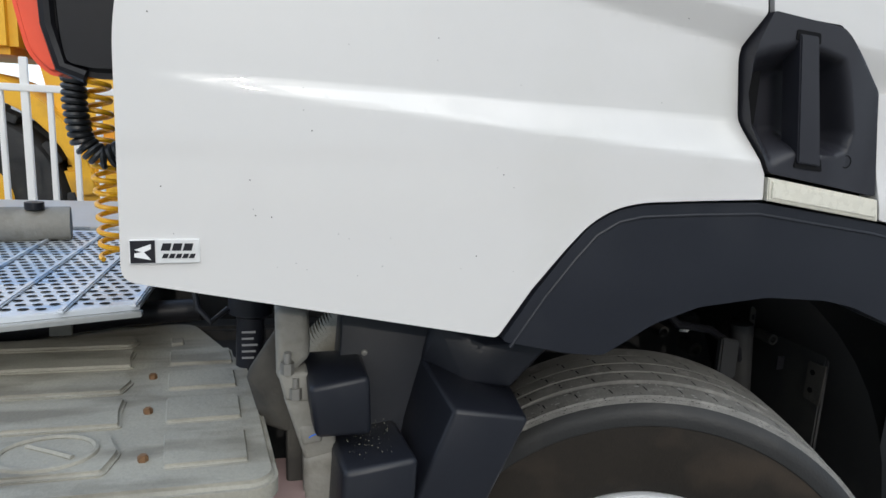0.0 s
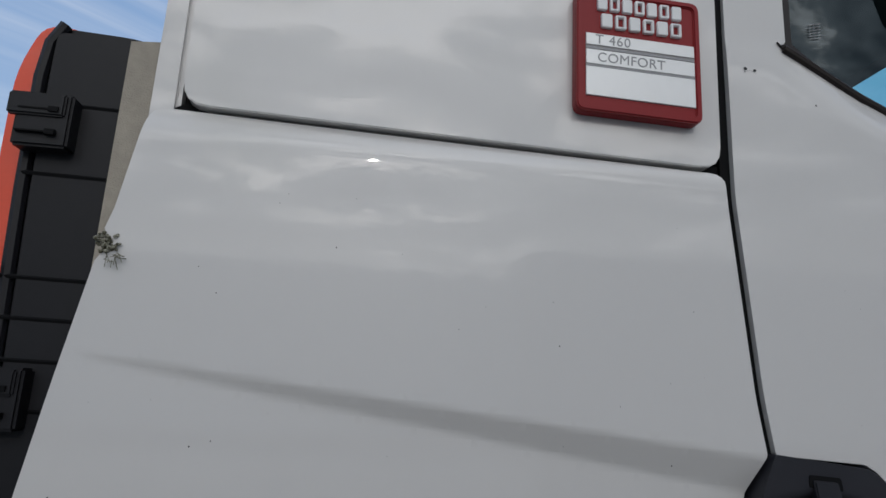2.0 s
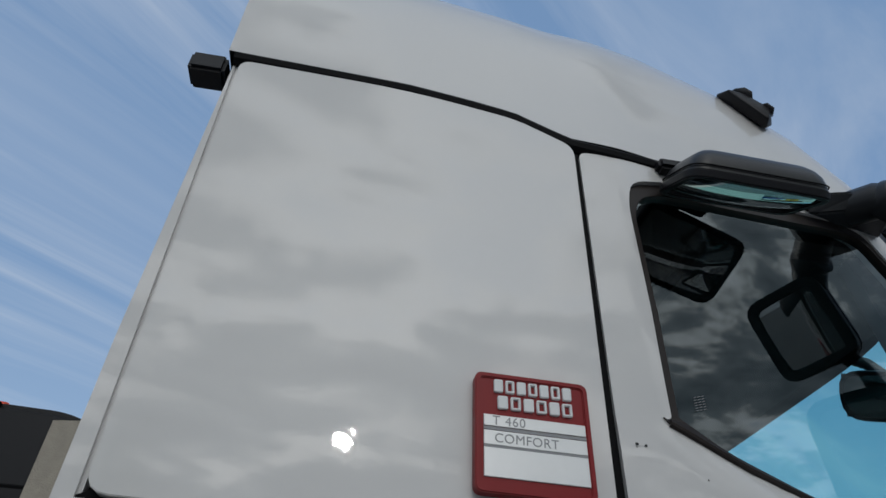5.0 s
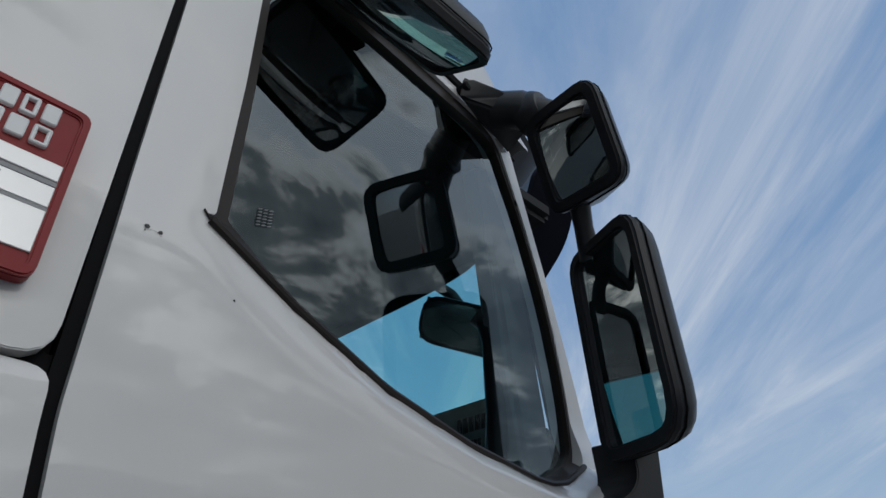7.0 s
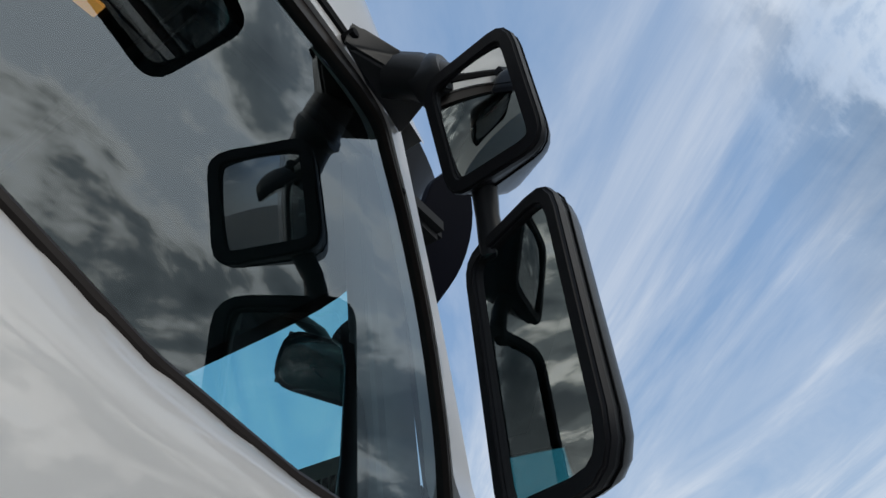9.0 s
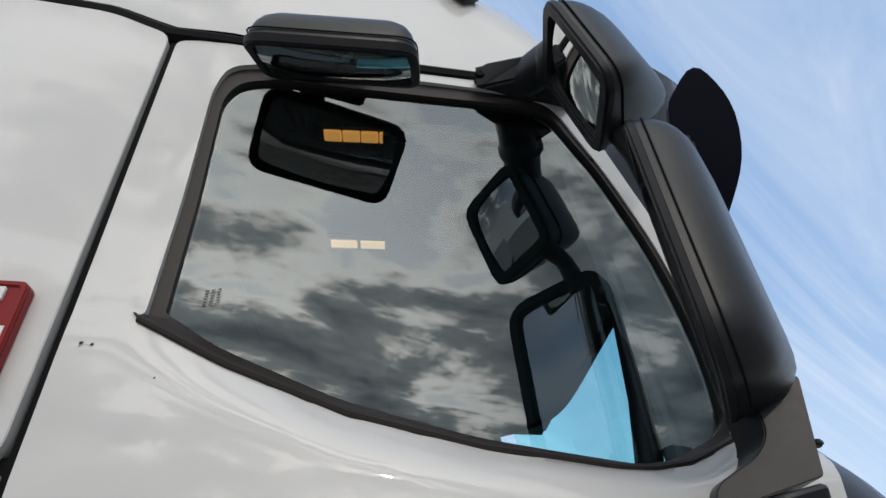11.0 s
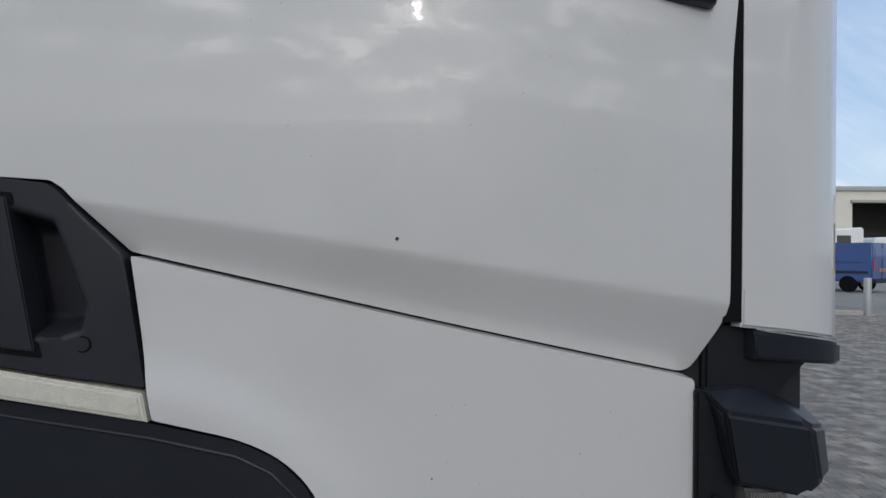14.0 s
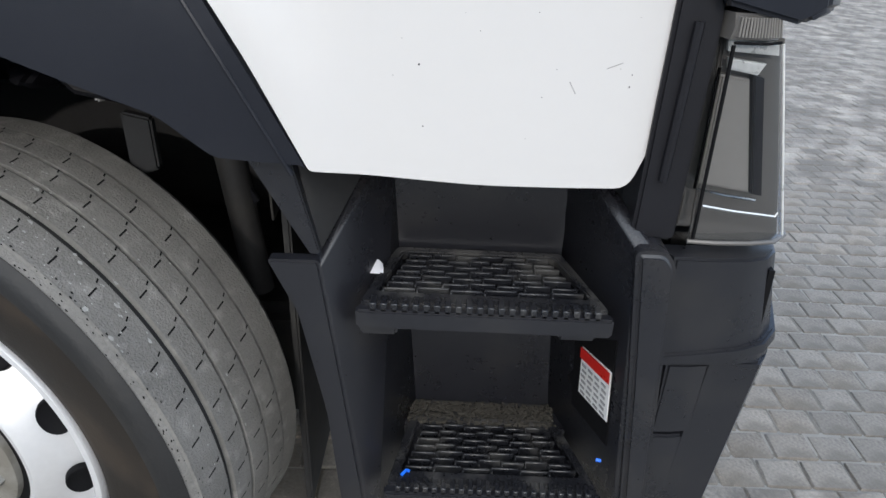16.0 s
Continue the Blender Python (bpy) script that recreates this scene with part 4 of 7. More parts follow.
def sweep(plan, z0, z1, steps=6, thick=0.02, lean=0.0, bm=None, lip=0.004, fan=0.0):
    """A plan line stood up between two heights (functions of how far along), with thickness."""
    mine = bmesh.new()
    n = len(plan)
    out = []
    for j in range(steps + 1):
        row = []
        for i, (x, y) in enumerate(plan):
            a, b = z0(i / (n - 1)), z1(i / (n - 1))
            z = a + (b - a) * j / steps
            row.append(mine.verts.new((1.835 + (x - 1.835) * (1 - fan * (z - 1.034)) + lean * (z - 1.5), y, z)))
        out.append(row)
    for a, b in zip(out, out[1:]):
        for i in range(n - 1):
            mine.faces.new((a[i], a[i + 1], b[i + 1], b[i]))
    bmesh.ops.recalc_face_normals(mine, faces=mine.faces)
    if sum(f.normal.y for f in mine.faces) > 0:
        bmesh.ops.reverse_faces(mine, faces=mine.faces)
    rim_ = [e for e in mine.edges if len(e.link_faces) == 1]
    ext = bmesh.ops.extrude_edge_only(mine, edges=rim_)
    for g in ext["geom"]:
        if isinstance(g, bmesh.types.BMVert):
            g.co.y += thick
            g.co.x -= thick * 0.4
    edge = [e for e in mine.edges if len(e.link_faces) == 2 and e.calc_face_angle(0) > 1.0]
    bmesh.ops.bevel(mine, geom=edge, offset=lip, segments=2, affect="EDGES", clamp_overlap=True)
    return join(bm, mine)


cowl = bmesh.new()
FOOT = [(1.844, 0.108), (1.866, 0.098), (1.905, 0.102), (1.950, 0.115), (1.987, 0.138), (2.014, 0.172), (2.030, 0.222), (2.040, 0.300), (2.048, 0.400)]
HEAD = [(1.830, 0.200), (1.868, 0.214), (1.895, 0.226), (1.924, 0.246), (1.950, 0.270), (1.972, 0.300), (1.984, 0.330), (1.992, 0.370), (2.0, 0.42)]
rows = []
for j in range(9):
    t = j / 8
    bow = 0.020 * math.sin(math.pi * min(1.0, t * 1.1))
    rows.append([cowl.verts.new((x0 + (x1 - x0) * t ** 1.3 + bow * (k / 7), y0 + (y1 - y0) * t ** 1.5 - bow * 0.6 * (1 - k / 9), 2.108 - 0.045 * k / 7 + (0.200 + 0.045 * k / 7) * t)) for k, ((x0, y0), (x1, y1)) in enumerate(zip(FOOT, HEAD))])
rows.append([cowl.verts.new((x - 0.012, y + 0.02, 2.318)) for x, y in HEAD])
for a, b in zip(rows, rows[1:]):
    for k in range(len(FOOT) - 1):
        cowl.faces.new((a[k], a[k + 1], b[k + 1], b[k]))
bmesh.ops.solidify(cowl, geom=cowl.faces[:], thickness=-0.012)
part("pillar_foot", cowl, HOUSING, pillar, "rounded lower pillar cover", 50)
part("washer_jet", box(1.965, 1.985, 0.285, 0.305, 2.318, 2.332, 0.004), BLACK, pillar)
far_pillar = tube([(1.86, 2.26, 2.10), (1.62, 2.34, 3.08)], 0.06, 8)
part("far_pillar", far_pillar, CLOTH, truck)
part("pillar_lining", hull([(1.725, 0.256, 2.12), (1.81, 0.240, 2.12), (1.91, 0.36, 2.12), (1.90, 0.43, 2.12), (1.70, 0.30, 2.12), (1.545, 0.225, 3.04), (1.625, 0.205, 3.04), (1.75, 0.34, 3.04), (1.74, 0.41, 3.04), (1.53, 0.27, 3.04)], 0.012), LINING, truck, "grey lining of the windscreen pillar")
part("grip_rail", tube([(1.640, 0.30, 2.16), (1.652, 0.290, 2.40), (1.648, 0.290, 2.58), (1.640, 0.30, 2.635), (1.62, 0.315, 2.655)], 0.026, 12), BLACK, truck, "black upright grab rail inside the windscreen")
part("corner_panel", sweep(CORNER, lambda t: 1.553 - 0.05 * t, lambda t: 2.102 - 0.04 * t, 10), PAINT, truck, "white curved front corner panel")
TR = [(x + 0.004, y - 0.006) for x, y in CORNER]
part("corner_trim", sweep([(1.866, 0.080)] + TR[1:], lambda t: 1.508 - 0.035 * t, lambda t: 1.548 - 0.05 * t, 3, 0.05), PLASTIC, truck, "dark trim under the corner panel")
part("corner_seal", slab([(1.820, 1.56), (1.8464, 1.56), (1.8464, 2.105), (1.840, 2.105), (1.822, 1.94)], 0.080, 0.150, bev=0), SEALGAP, truck, "black seal between door and corner panel")
# black backing for the shade behind the pillar foot
part("pillar_inner", slab([(1.80, 2.0), (1.98, 2.0), (1.95, 2.28), (1.87, 2.37), (1.80, 2.40)], 0.262, 0.29, bev=0), SEALGAP, truck)
part("nose", box(1.86, 1.90, 0.16, 2.4, 0.45, 2.10, 0.01), DARK, truck, "black structure behind the nose")
part("nose_strut", slab([(1.80, 1.40), (1.86, 1.40), (1.95, 1.50), (1.86, 1.56), (1.80, 1.56)], 0.10, 0.14, bev=0.006), BLACK, truck)
bump = hull([(1.806, 0.035, 1.440), (1.822, 0.035, 1.342), (1.938, 0.056, 1.418), (1.952, 0.062, 1.338), (1.920, 0.052, 1.320), (1.992, 0.13, 1.400), (2.0, 0.13, 1.330), (1.786, 0.075, 1.464), (1.86, 0.090, 1.470),
             (1.918, 0.105, 1.446), (1.985, 0.20, 1.425), (1.80, 0.15, 1.46), (1.822, 0.15, 1.340), (2.05, 0.42, 1.410), (2.05, 0.42, 1.325), (1.90, 0.42, 1.45)], 0.006)
bumper = part("bumper", bump, PLASTIC, truck, "dark grey faceted bumper block above the headlamp", 30)
part("bumper_front", box(1.93, 2.05, 0.42, 2.1, 1.325, 1.42, 0.015), PLASTIC, bumper)
part("block_edge", tube([(1.788, 0.068, 1.462), (1.806, 0.033, 1.440), (1.822, 0.033, 1.342)], 0.003, 6), SEALGAP, bumper)
part("bumper_slot", slab(smooth_loop([(1.984, 0.985), (1.993, 0.985), (1.999, 0.885), (1.990, 0.890)], .002), 0.068, 0.10, bev=0), SEALGAP, bumper)
LOWB = [(1.840, 0.050), (1.885, 0.050), (1.935, 0.054), (1.968, 0.064), (1.990, 0.090), (2.010, 0.16), (2.02, 0.4), (2.03, 1.25)]
part("bumper_mid", sweep(LOWB, lambda t: 0.820, lambda t: 1.008, 4, 0.04, 0.0, fan=1.4), STEPGREY, bumper, "dark grey bumper corner")
LOWC = [(x + 0.004, y - 0.004) for x, y in LOWB]
part("bumper_low", sweep([(1.937, 0.056)] + [(x + 0.055, y) for x, y in LOWC[3:]], lambda t: 0.36, lambda t: 0.826, 6, 0.04, 0.0, fan=-0.35), STEPGREY, bumper, "dark grey lower bumper corner")
part("bumper_lip", sweep([(x + 0.006, y - 0.005) for x, y in LOWB], lambda t: 0.820 + 0.052 * t, lambda t: 0.842 + 0.056 * t, 3, 0.03, 0.0, fan=1.4), STEPGREY, bumper, "soft lip along the bumper corner")
part("bumper_flap", sweep([(1.868, 0.050), (1.900, 0.051), (1.934, 0.056)], lambda t: 0.68, lambda t: 0.822, 2, 0.03), STEPGREY, bumper)
part("bumper_low_rear", sweep([(1.872, 0.052), (1.900, 0.053), (1.934, 0.058)], lambda t: 0.36, lambda t: 0.672, 2, 0.03), STEPGREY, bumper)

LAMP = [(1.850, 0.052), (1.887, 0.050), (1.934, 0.053), (1.971, 0.061), (1.998, 0.085), (2.013, 0.140), (2.021, 0.28)]
FAN = 1.85
headlamp = part("headlamp", sweep([(x - 0.004, y + 0.045) for x, y in LAMP], lambda t: 1.034, lambda t: 1.326, 6, 0.05, fan=FAN), LAMPGREY, truck, "clear headlamp with grey bezel")
lens = part("lens", sweep(LAMP, lambda t: 1.034, lambda t: 1.300, 8, 0.03, fan=FAN), CLEAR, headlamp, "clear ribbed lamp lens")
lens.visible_shadow = False
part("lens_rim", tube([(x, y + 0.001, 1.034) for x, y in LAMP], 0.0035, 8), LAMPGREY, headlamp)
part("lamp_cap", sweep([(x, y - 0.002) for x, y in LAMP[:5]], lambda t: 1.302, lambda t: 1.332, 2, 0.03, fan=FAN), LAMPGREY, headlamp, "ridged grey lamp cap")


def behind(points, y0):
    """Lamp insides drawn at the lens, set back to the depth y0 along the way they are seen."""
    k = (y0 + 0.734) / 0.784
    return [(1.515 + (x - 1.515) * k, 1.441 + (z - 1.441) * k) for x, z in points]


def fan_x(x, z):
    """The lamp narrows upwards."""
    return 1.835 + (x - 1.835) * (1 - FAN * (z - 1.034))


ridges = bmesh.new()
for k in range(15):
    x = 1.862 + 0.0076 * k
    y = lerp(LAMP, x) - 0.0045
    tube([(fan_x(x, 1.306), y, 1.306), (fan_x(x, 1.328), y, 1.328)], 0.0012, 5, ridges)
tagged(part("cap_ridge", ridges, LAMPBLADE, headlamp), kind="stuff")
# pale tube draws the glint along the lens edge
part("lens_edge", tube([(fan_x(1.990, z), 0.073, z) for z in (1.040, 1.10, 1.17, 1.24, 1.296)], 0.0014, 6), LAMPSHINE, headlamp, "lens edge drawn bright as a glint")
part("lens_edge", tube([(fan_x(1.856, z), 0.0495, z) for z in (1.296, 1.20, 1.10, 1.040)], 0.0026, 6), SEALGAP, headlamp, "black gasket beside the lens")
part("lens_edge", tube([(fan_x(x, 1.299), lerp(LAMP, x) - 0.002, 1.299) for x in (1.856, 1.90, 1.94, 1.975)], 0.0020, 6), SEALGAP, headlamp, "black joint under the lamp cap")


part("reflector_pan", slab(behind([(1.830, 1.314), (1.904, 1.306), (1.972, 1.036), (1.852, 1.036)], 0.090), 0.090, 0.10, bev=0.003), LAMPGREY, headlamp, "grey-brown lamp pan")
part("light_blade", slab(behind([(1.840, 1.262), (1.876, 1.257), (1.914, 1.110), (1.846, 1.120)], 0.072), 0.072, 0.088, bev=0.003), LAMPBLADE, headlamp, "pale grey-brown lamp blade")
# black slab colours in the shade right of the blade
part("blade_shade", slab(behind([(1.879, 1.262), (1.893, 1.259), (1.932, 1.106), (1.917, 1.109)], 0.070), 0.070, 0.088, bev=0.002), BLACK, headlamp)
for o in ([(1.838, 1.306), (1.899, 1.301), (1.903, 1.286), (1.842, 1.289)], [(1.845, 1.281), (1.891, 1.276), (1.884, 1.262), (1.848, 1.268)]):
    part("chrome_bar", slab(behind(o, 0.068), 0.068, 0.080, bev=0.002), LAMPSHINE, headlamp, "chrome reflector bar")
for o, r in (([(1.836, 1.270), (1.8415, 1.114), (1.880, 1.106), (1.924, 1.101)], 0.0022), ([(1.857, 1.089), (1.900, 1.083), (1.956, 1.078), (1.960, 1.084)], 0.0024)):
    part("blade_edge", tube([(x, 0.066, z) for x, z in behind(o, 0.066)], r, 6), CHROME, headlamp)
part("lamp_surround", slab(smooth_loop([(1.775, 1.03), (1.835, 1.03), (1.832, 1.33), (1.80, 1.46), (1.775, 1.47)], .01), 0.060, 0.14, bev=0.006), BLACK, truck, "black upright frame beside the headlamp")
part("surround_rib", tube([(1.80, 0.055, 1.12), (1.803, 0.055, 1.32)], 0.006, 8), BLACK, truck)

# ---- entry steps ----
steps = part("step_well", slab([(1.415, 1.14), (1.715, 1.14), (1.715, 0.90), (1.425, 0.90)], 0.208, 0.23, bev=0.004), STEPGREY, truck, "dark grey moulded entry step well")
part("well_back", slab([(1.45, 0.905), (1.735, 0.905), (1.765, 0.40), (1.455, 0.40)], 0.250, 0.27, bev=0.004), STEPGREY, steps)
part("well_side", soft_hull([(1.350, 0.024, 0.990), (1.420, 0.024, 0.40), (1.432, 0.222, 1.115), (1.484, 0.262, 0.40), (1.336, 0.026, 0.985), (1.406, 0.026, 0.40), (1.416, 0.230, 1.115), (1.468, 0.27, 0.40)], 0.004), STEPGREY, steps, angle=60)
part("well_side", soft_hull([(1.780, 0.030, 1.030), (1.842, 0.030, 0.42), (1.700, 0.222, 1.115), (1.752, 0.262, 0.42), (1.800, 0.030, 1.030), (1.862, 0.030, 0.42), (1.720, 0.230, 1.115), (1.772, 0.27, 0.42)], 0.004), STEPGREY, steps, angle=60)
part("rear_flange", slab(smooth_loop([(1.277, 0.995), (1.349, 0.996), (1.373, 0.795), (1.402, 0.529), (1.424, 0.36), (1.378, 0.36), (1.362, 0.527), (1.347, 0.721), (1.314, 0.909)], .008), 0.018, 0.042, bev=0.006), STEPGREY, steps, "slanting rear edge of the step well")
part("front_post", slab(smooth_loop([(1.772, 1.034), (1.815, 1.034), (1.831, 1.012), (1.850, 0.80), (1.872, 0.566), (1.882, 0.40), (1.842, 0.40), (1.832, 0.566), (1.804, 0.80)], .012), 0.010, 0.10, bev=0.012, seg=3), STEPGREY, steps, "rounded front post of the step well")
part("stay", slab(smooth_loop([(1.262, 1.136), (1.318, 1.138), (1.350, 1.003), (1.336, 1.000)], .005), 0.028, 0.06, bev=0.006), STEPGREY, steps)
part("well_gusset", soft_hull([(1.318, 0.050, 1.150), (1.346, 0.040, 1.000), (1.420, 0.225, 1.118), (1.400, 0.225, 1.20), (1.330, 0.06, 1.15), (1.338, 0.05, 1.0)], 0.003), DARK, steps)
part("under_skirt", slab([(1.33, 1.20), (1.80, 1.20), (1.80, 1.10), (1.40, 1.10)], 0.20, 0.24, bev=0), STEPGREY, steps)
# black box drawn in place of the shaded gap
part("post_gap", box(1.87, 1.93, 0.11, 0.14, 0.62, 0.83, 0.004), SEALGAP, steps, "dark gap with wiring beside the post")
part("gap_wire", tube([(1.885, 0.10, 0.81), (1.893, 0.09, 0.77), (1.882, 0.09, 0.73), (1.895, 0.10, 0.69)], 0.006, 8), CASTING, steps)


def step_tread(z, x0, x1, x2, x3):
    """A moulded step: rim, rows of raised teeth and a ribbed front edge. Front from x0 to x1, back from x2 to x3."""
    tr = part("step_tread", slab(smooth_loop([(x0, 0.036), (x1, 0.036), (x3, 0.196), (x2, 0.196)], .01), z - 0.040, z - 0.022, axis="z", bev=0.004), STEPGREY, steps, "black step tread with raised grip teeth")
    part("tread_rim", slab(smooth_loop([(x0, 0.034), (x1, 0.034), (x3, 0.200), (x2, 0.200)], .01), z - 0.016, z, axis="z", bev=0.003,
                           holes=[smooth_loop([(x0 + 0.022, 0.064), (x1 - 0.022, 0.064), (x3 - 0.014, 0.186), (x2 + 0.014, 0.186)], .01)]), STEPBLACK, tr)
    nose_ = part("tread_nose", box(x0 - 0.004, x1 + 0.004, 0.018, 0.038, z - 0.038, z - 0.006, 0.004), STEPGREY, tr)
    teeth = bmesh.new()
    for k in range(22):
        x = x0 + 0.02 + (x1 - x0 - 0.04) * k / 21
        box(x - 0.004, x + 0.005, 0.022, 0.046, z - 0.010, z + 0.004, 0.0012, 1, teeth)
    tagged(part("edge_tooth", teeth, STEPBLACK, tr), kind="stuff")
    grip = bmesh.new()
    for r in range(7):
        f = (r + 0.5) / 7
        y = 0.066 + 0.118 * f
        xa, xb = x0 + 0.026 + (x2 - x0) * f, x1 - 0.026 + (x3 - x1) * f
        n = 6 + (r % 2)
        for k in range(n):
            w = (xb - xa) / n
            xc = xa + w * (k + 0.5)
            box(xc - w * 0.47, xc + w * 0.47, y - 0.0025 + 0.004 * (k % 2), y + 0.002 + 0.004 * (k % 2), z - 0.026, z - 0.001, 0.001, 1, grip)
            box(xc - w * 0.5, xc - w * 0.43, y - 0.007, y + 0.005, z - 0.026, z - 0.003, 0.001, 1, grip)
    tagged(part("grip_tooth", grip, STEPBLACK, tr), kind="stuff")
    return tr


step_tread(0.925, 1.400, 1.760, 1.440, 1.712)
step_tread(0.555, 1.438, 1.800, 1.470, 1.748)
part("step_shelf", box(1.43, 1.71, 0.196, 0.212, 0.890, 0.917, 0.004), STEPGREY, steps)
part("step_shelf", box(1.45, 1.765, 0.180, 0.262, 0.520, 0.549, 0.004), STEPGREY, steps)
part("step_bracket", box(1.400, 1.455, 0.03, 0.10, 0.868, 0.892, 0.004), STEPGREY, steps)
part("step_bracket", box(1.690, 1.745, 0.03, 0.10, 0.872, 0.896, 0.004), STEPGREY, steps)
dirt = bmesh.new()
for k in range(1100):
    x, y = random.uniform(1.465, 1.745), random.uniform(0.185, 0.242)
    r = random.uniform(0.0008, 0.0028)
    box(x - r, x + r, y - r, y + r, 0.549, 0.549 + r * 2 + 0.002, 0, bm=dirt)
tagged(part("step_grit", dirt, DIRT, steps), kind="stuff")

# ---- mirrors ----


def truck_mirror(name, label, c, u, v, w, h, deep, r, rim, taper, parent, convex=0.0, lean=0.0):
    """A mirror head: housing drawn in towards its back, a raised rim and the set-back glass."""
    m = frame_of(c, u, v)
    head = part(name, join(None, round_box(w, h, deep, r, taper, lean), m), HOUSING, parent, label, 60)
    o = smooth_loop([(-w / 2, -h / 2), (w / 2, -h / 2), (w / 2, h / 2), (-w / 2, h / 2)], r)
    ring = slab(inset(o, -0.003), -0.016, 0.004, axis="z", bev=0.005, seg=3, holes=[inset(o, rim)])
    part("rim", join(None, ring, m), BLACK, head)
    seam = [(p[0] * 0.994, p[1] * 0.994, deep * 0.20 * (1 - lean * (0.5 - p[0] / w))) for p in o + o[:1]]
    part("seam", join(None, tube(seam, 0.0016, 6, caps=False), m), SEALGAP, head)
    gl = bmesh.new()
    n = 14
    wi, hi = w / 2 - rim + 0.004, h / 2 - rim + 0.004
    rows_ = [[gl.verts.new((-wi + 2 * wi * i / n, -hi + 2 * hi * j / n, -0.004 - convex * (1 - ((i / n - .5) * 2) ** 2 / 2 - ((j / n - .5) * 2) ** 2 / 2))) for i in range(n + 1)] for j in range(n + 1)]
    for a, b in zip(rows_, rows_[1:]):
        for i in range(n):
            gl.faces.new((a[i], b[i], b[i + 1], a[i + 1]))
    part("mirror_glass", join(None, gl, m), MIRROR, head, "mirror glass", 80)
    return head, m


head2, f2 = truck_mirror("main_mirror", "tall dark grey main mirror head", (1.613, -0.072, 2.471), (0.45, 0.89, 0.06), (-0.10, 0.02, 0.99), 0.250, 0.446, 0.114, [0.085, 0.05, 0.055, 0.06], 0.026, 0.84, truck, 0.002, 0.45)
head1, f1 = truck_mirror("wide_angle_mirror", "square dark grey wide-angle mirror head", (1.4965, -0.094, 2.868), (0.19, 0.975, 0.10), (-0.36, 0.055, 0.93), 0.208, 0.236, 0.190, 0.045, 0.026, 0.84, truck, 0.012, 0.70)
part("stalk", tube([(1.560, -0.050, 2.800), (1.600, -0.030, 2.740), (1.625, -0.022, 2.670)], [0.025, 0.021, 0.025], 12), HOUSING, truck, "short stalk between the mirror heads")
arm = part("mirror_arm", hull([(1.322, 0.066, 3.085), (1.325, 0.085, 3.030), (1.440, 0.05, 3.100), (1.550, 0.10, 3.075), (1.555, 0.13, 3.022), (1.42, 0.11, 3.035), (1.46, 0.01, 3.070), (1.52, 0.02, 3.035)], 0.006), HOUSING, truck, "dark mirror arm bolted above the window")
part("arm_tube", tube([(1.440, 0.080, 3.062), (1.478, 0.026, 3.052), (1.515, -0.028, 3.012), (1.535, -0.055, 2.945)], [0.046, 0.048, 0.045, 0.036], 14), HOUSING, arm)
part("knuckle", lathe([(0.0, -0.035), (0.040, -0.033), (0.050, -0.02), (0.050, 0.03), (0.0, 0.035)], 1.495, 3.035, 24), HOUSING, arm)
for x, z in ((1.338, 3.062), (1.535, 3.052)):
    part("bolt", lathe([(0.0, glass_side(x) - 0.030), (0.010, glass_side(x) - 0.030), (0.012, glass_side(x) - 0.026), (0.012, glass_side(x))], x, z, 8), SEALGAP, arm)
base = part("mirror_base", soft_hull([(1.550, 0.090, 2.092), (1.602, 0.090, 2.032), (1.800, 0.110, 2.008), (1.785, 0.130, 2.150), (1.640, 0.110, 2.130), (1.550, 0.054, 2.092), (1.602, 0.040, 2.032),
                                      (1.797, 0.052, 2.008), (1.752, -0.028, 2.154), (1.630, 0.010, 2.124), (1.700, -0.026, 2.142)], 0.008), HOUSING, truck, "faceted dark grey mirror foot on the door", 30)
stem = slab(smooth_loop([(1.618, 2.126), (1.620, 2.156), (1.634, 2.170), (1.682, 2.198), (1.702, 2.228), (1.694, 2.300), (1.764, 2.310), (1.754, 2.166)], [.004, .012, .015, .03, .03, .006, .008, .006]), -0.008, 0.085, bev=0.010, seg=3)
for v in stem.verts:
    v.co.y += (1.70 - v.co.x) * 0.30 - 0.004
part("neck", stem, HOUSING, base, "curved mirror neck", 40)
part("joint_line", tube([(1.624, 0.013, 2.115), (1.690, -0.012, 2.130), (1.750, -0.026, 2.150), (1.770, 0.03, 2.156)], 0.003, 6), SEALGAP, base)
ramp, fr_ = truck_mirror("kerb_mirror", "dark kerb mirror over the side window", (1.042, -0.052, 2.935), (0.995, -0.02, -0.06), (0.03, 0.86, 0.50), 0.315, 0.185, 0.072, 0.040, 0.016, 0.78, truck, 0.02)
part("kerb_arm", tube([(0.985, 0.045, 3.040), (0.985, 0.0, 3.03), (0.99, -0.04, 2.99)], [0.034, 0.030, 0.03], 10), BLACK, ramp)
part("kerb_bracket", box(0.89, 1.10, -0.005, 0.035, 3.030, 3.062, 0.008), BLACK, ramp)
front_m, ff_ = truck_mirror("front_mirror", "small dark front mirror hung before the windscreen", (2.09, 0.77, 2.93), (0.56, -0.77, -0.33), (0.237, 0.53, -0.83), 0.360, 0.17, 0.07, 0.07, 0.012, 0.66, truck, 0.02)
part("front_mirror_arm", tube([(2.06, 0.92, 3.16), (2.10, 0.86, 3.10), (2.13, 0.82, 3.02)], 0.022, 10), BLACK, front_m)
part("window_clip", box(1.574, 1.588, 0.134, 0.165, 2.878, 2.902, 0.003), BLACK, door)

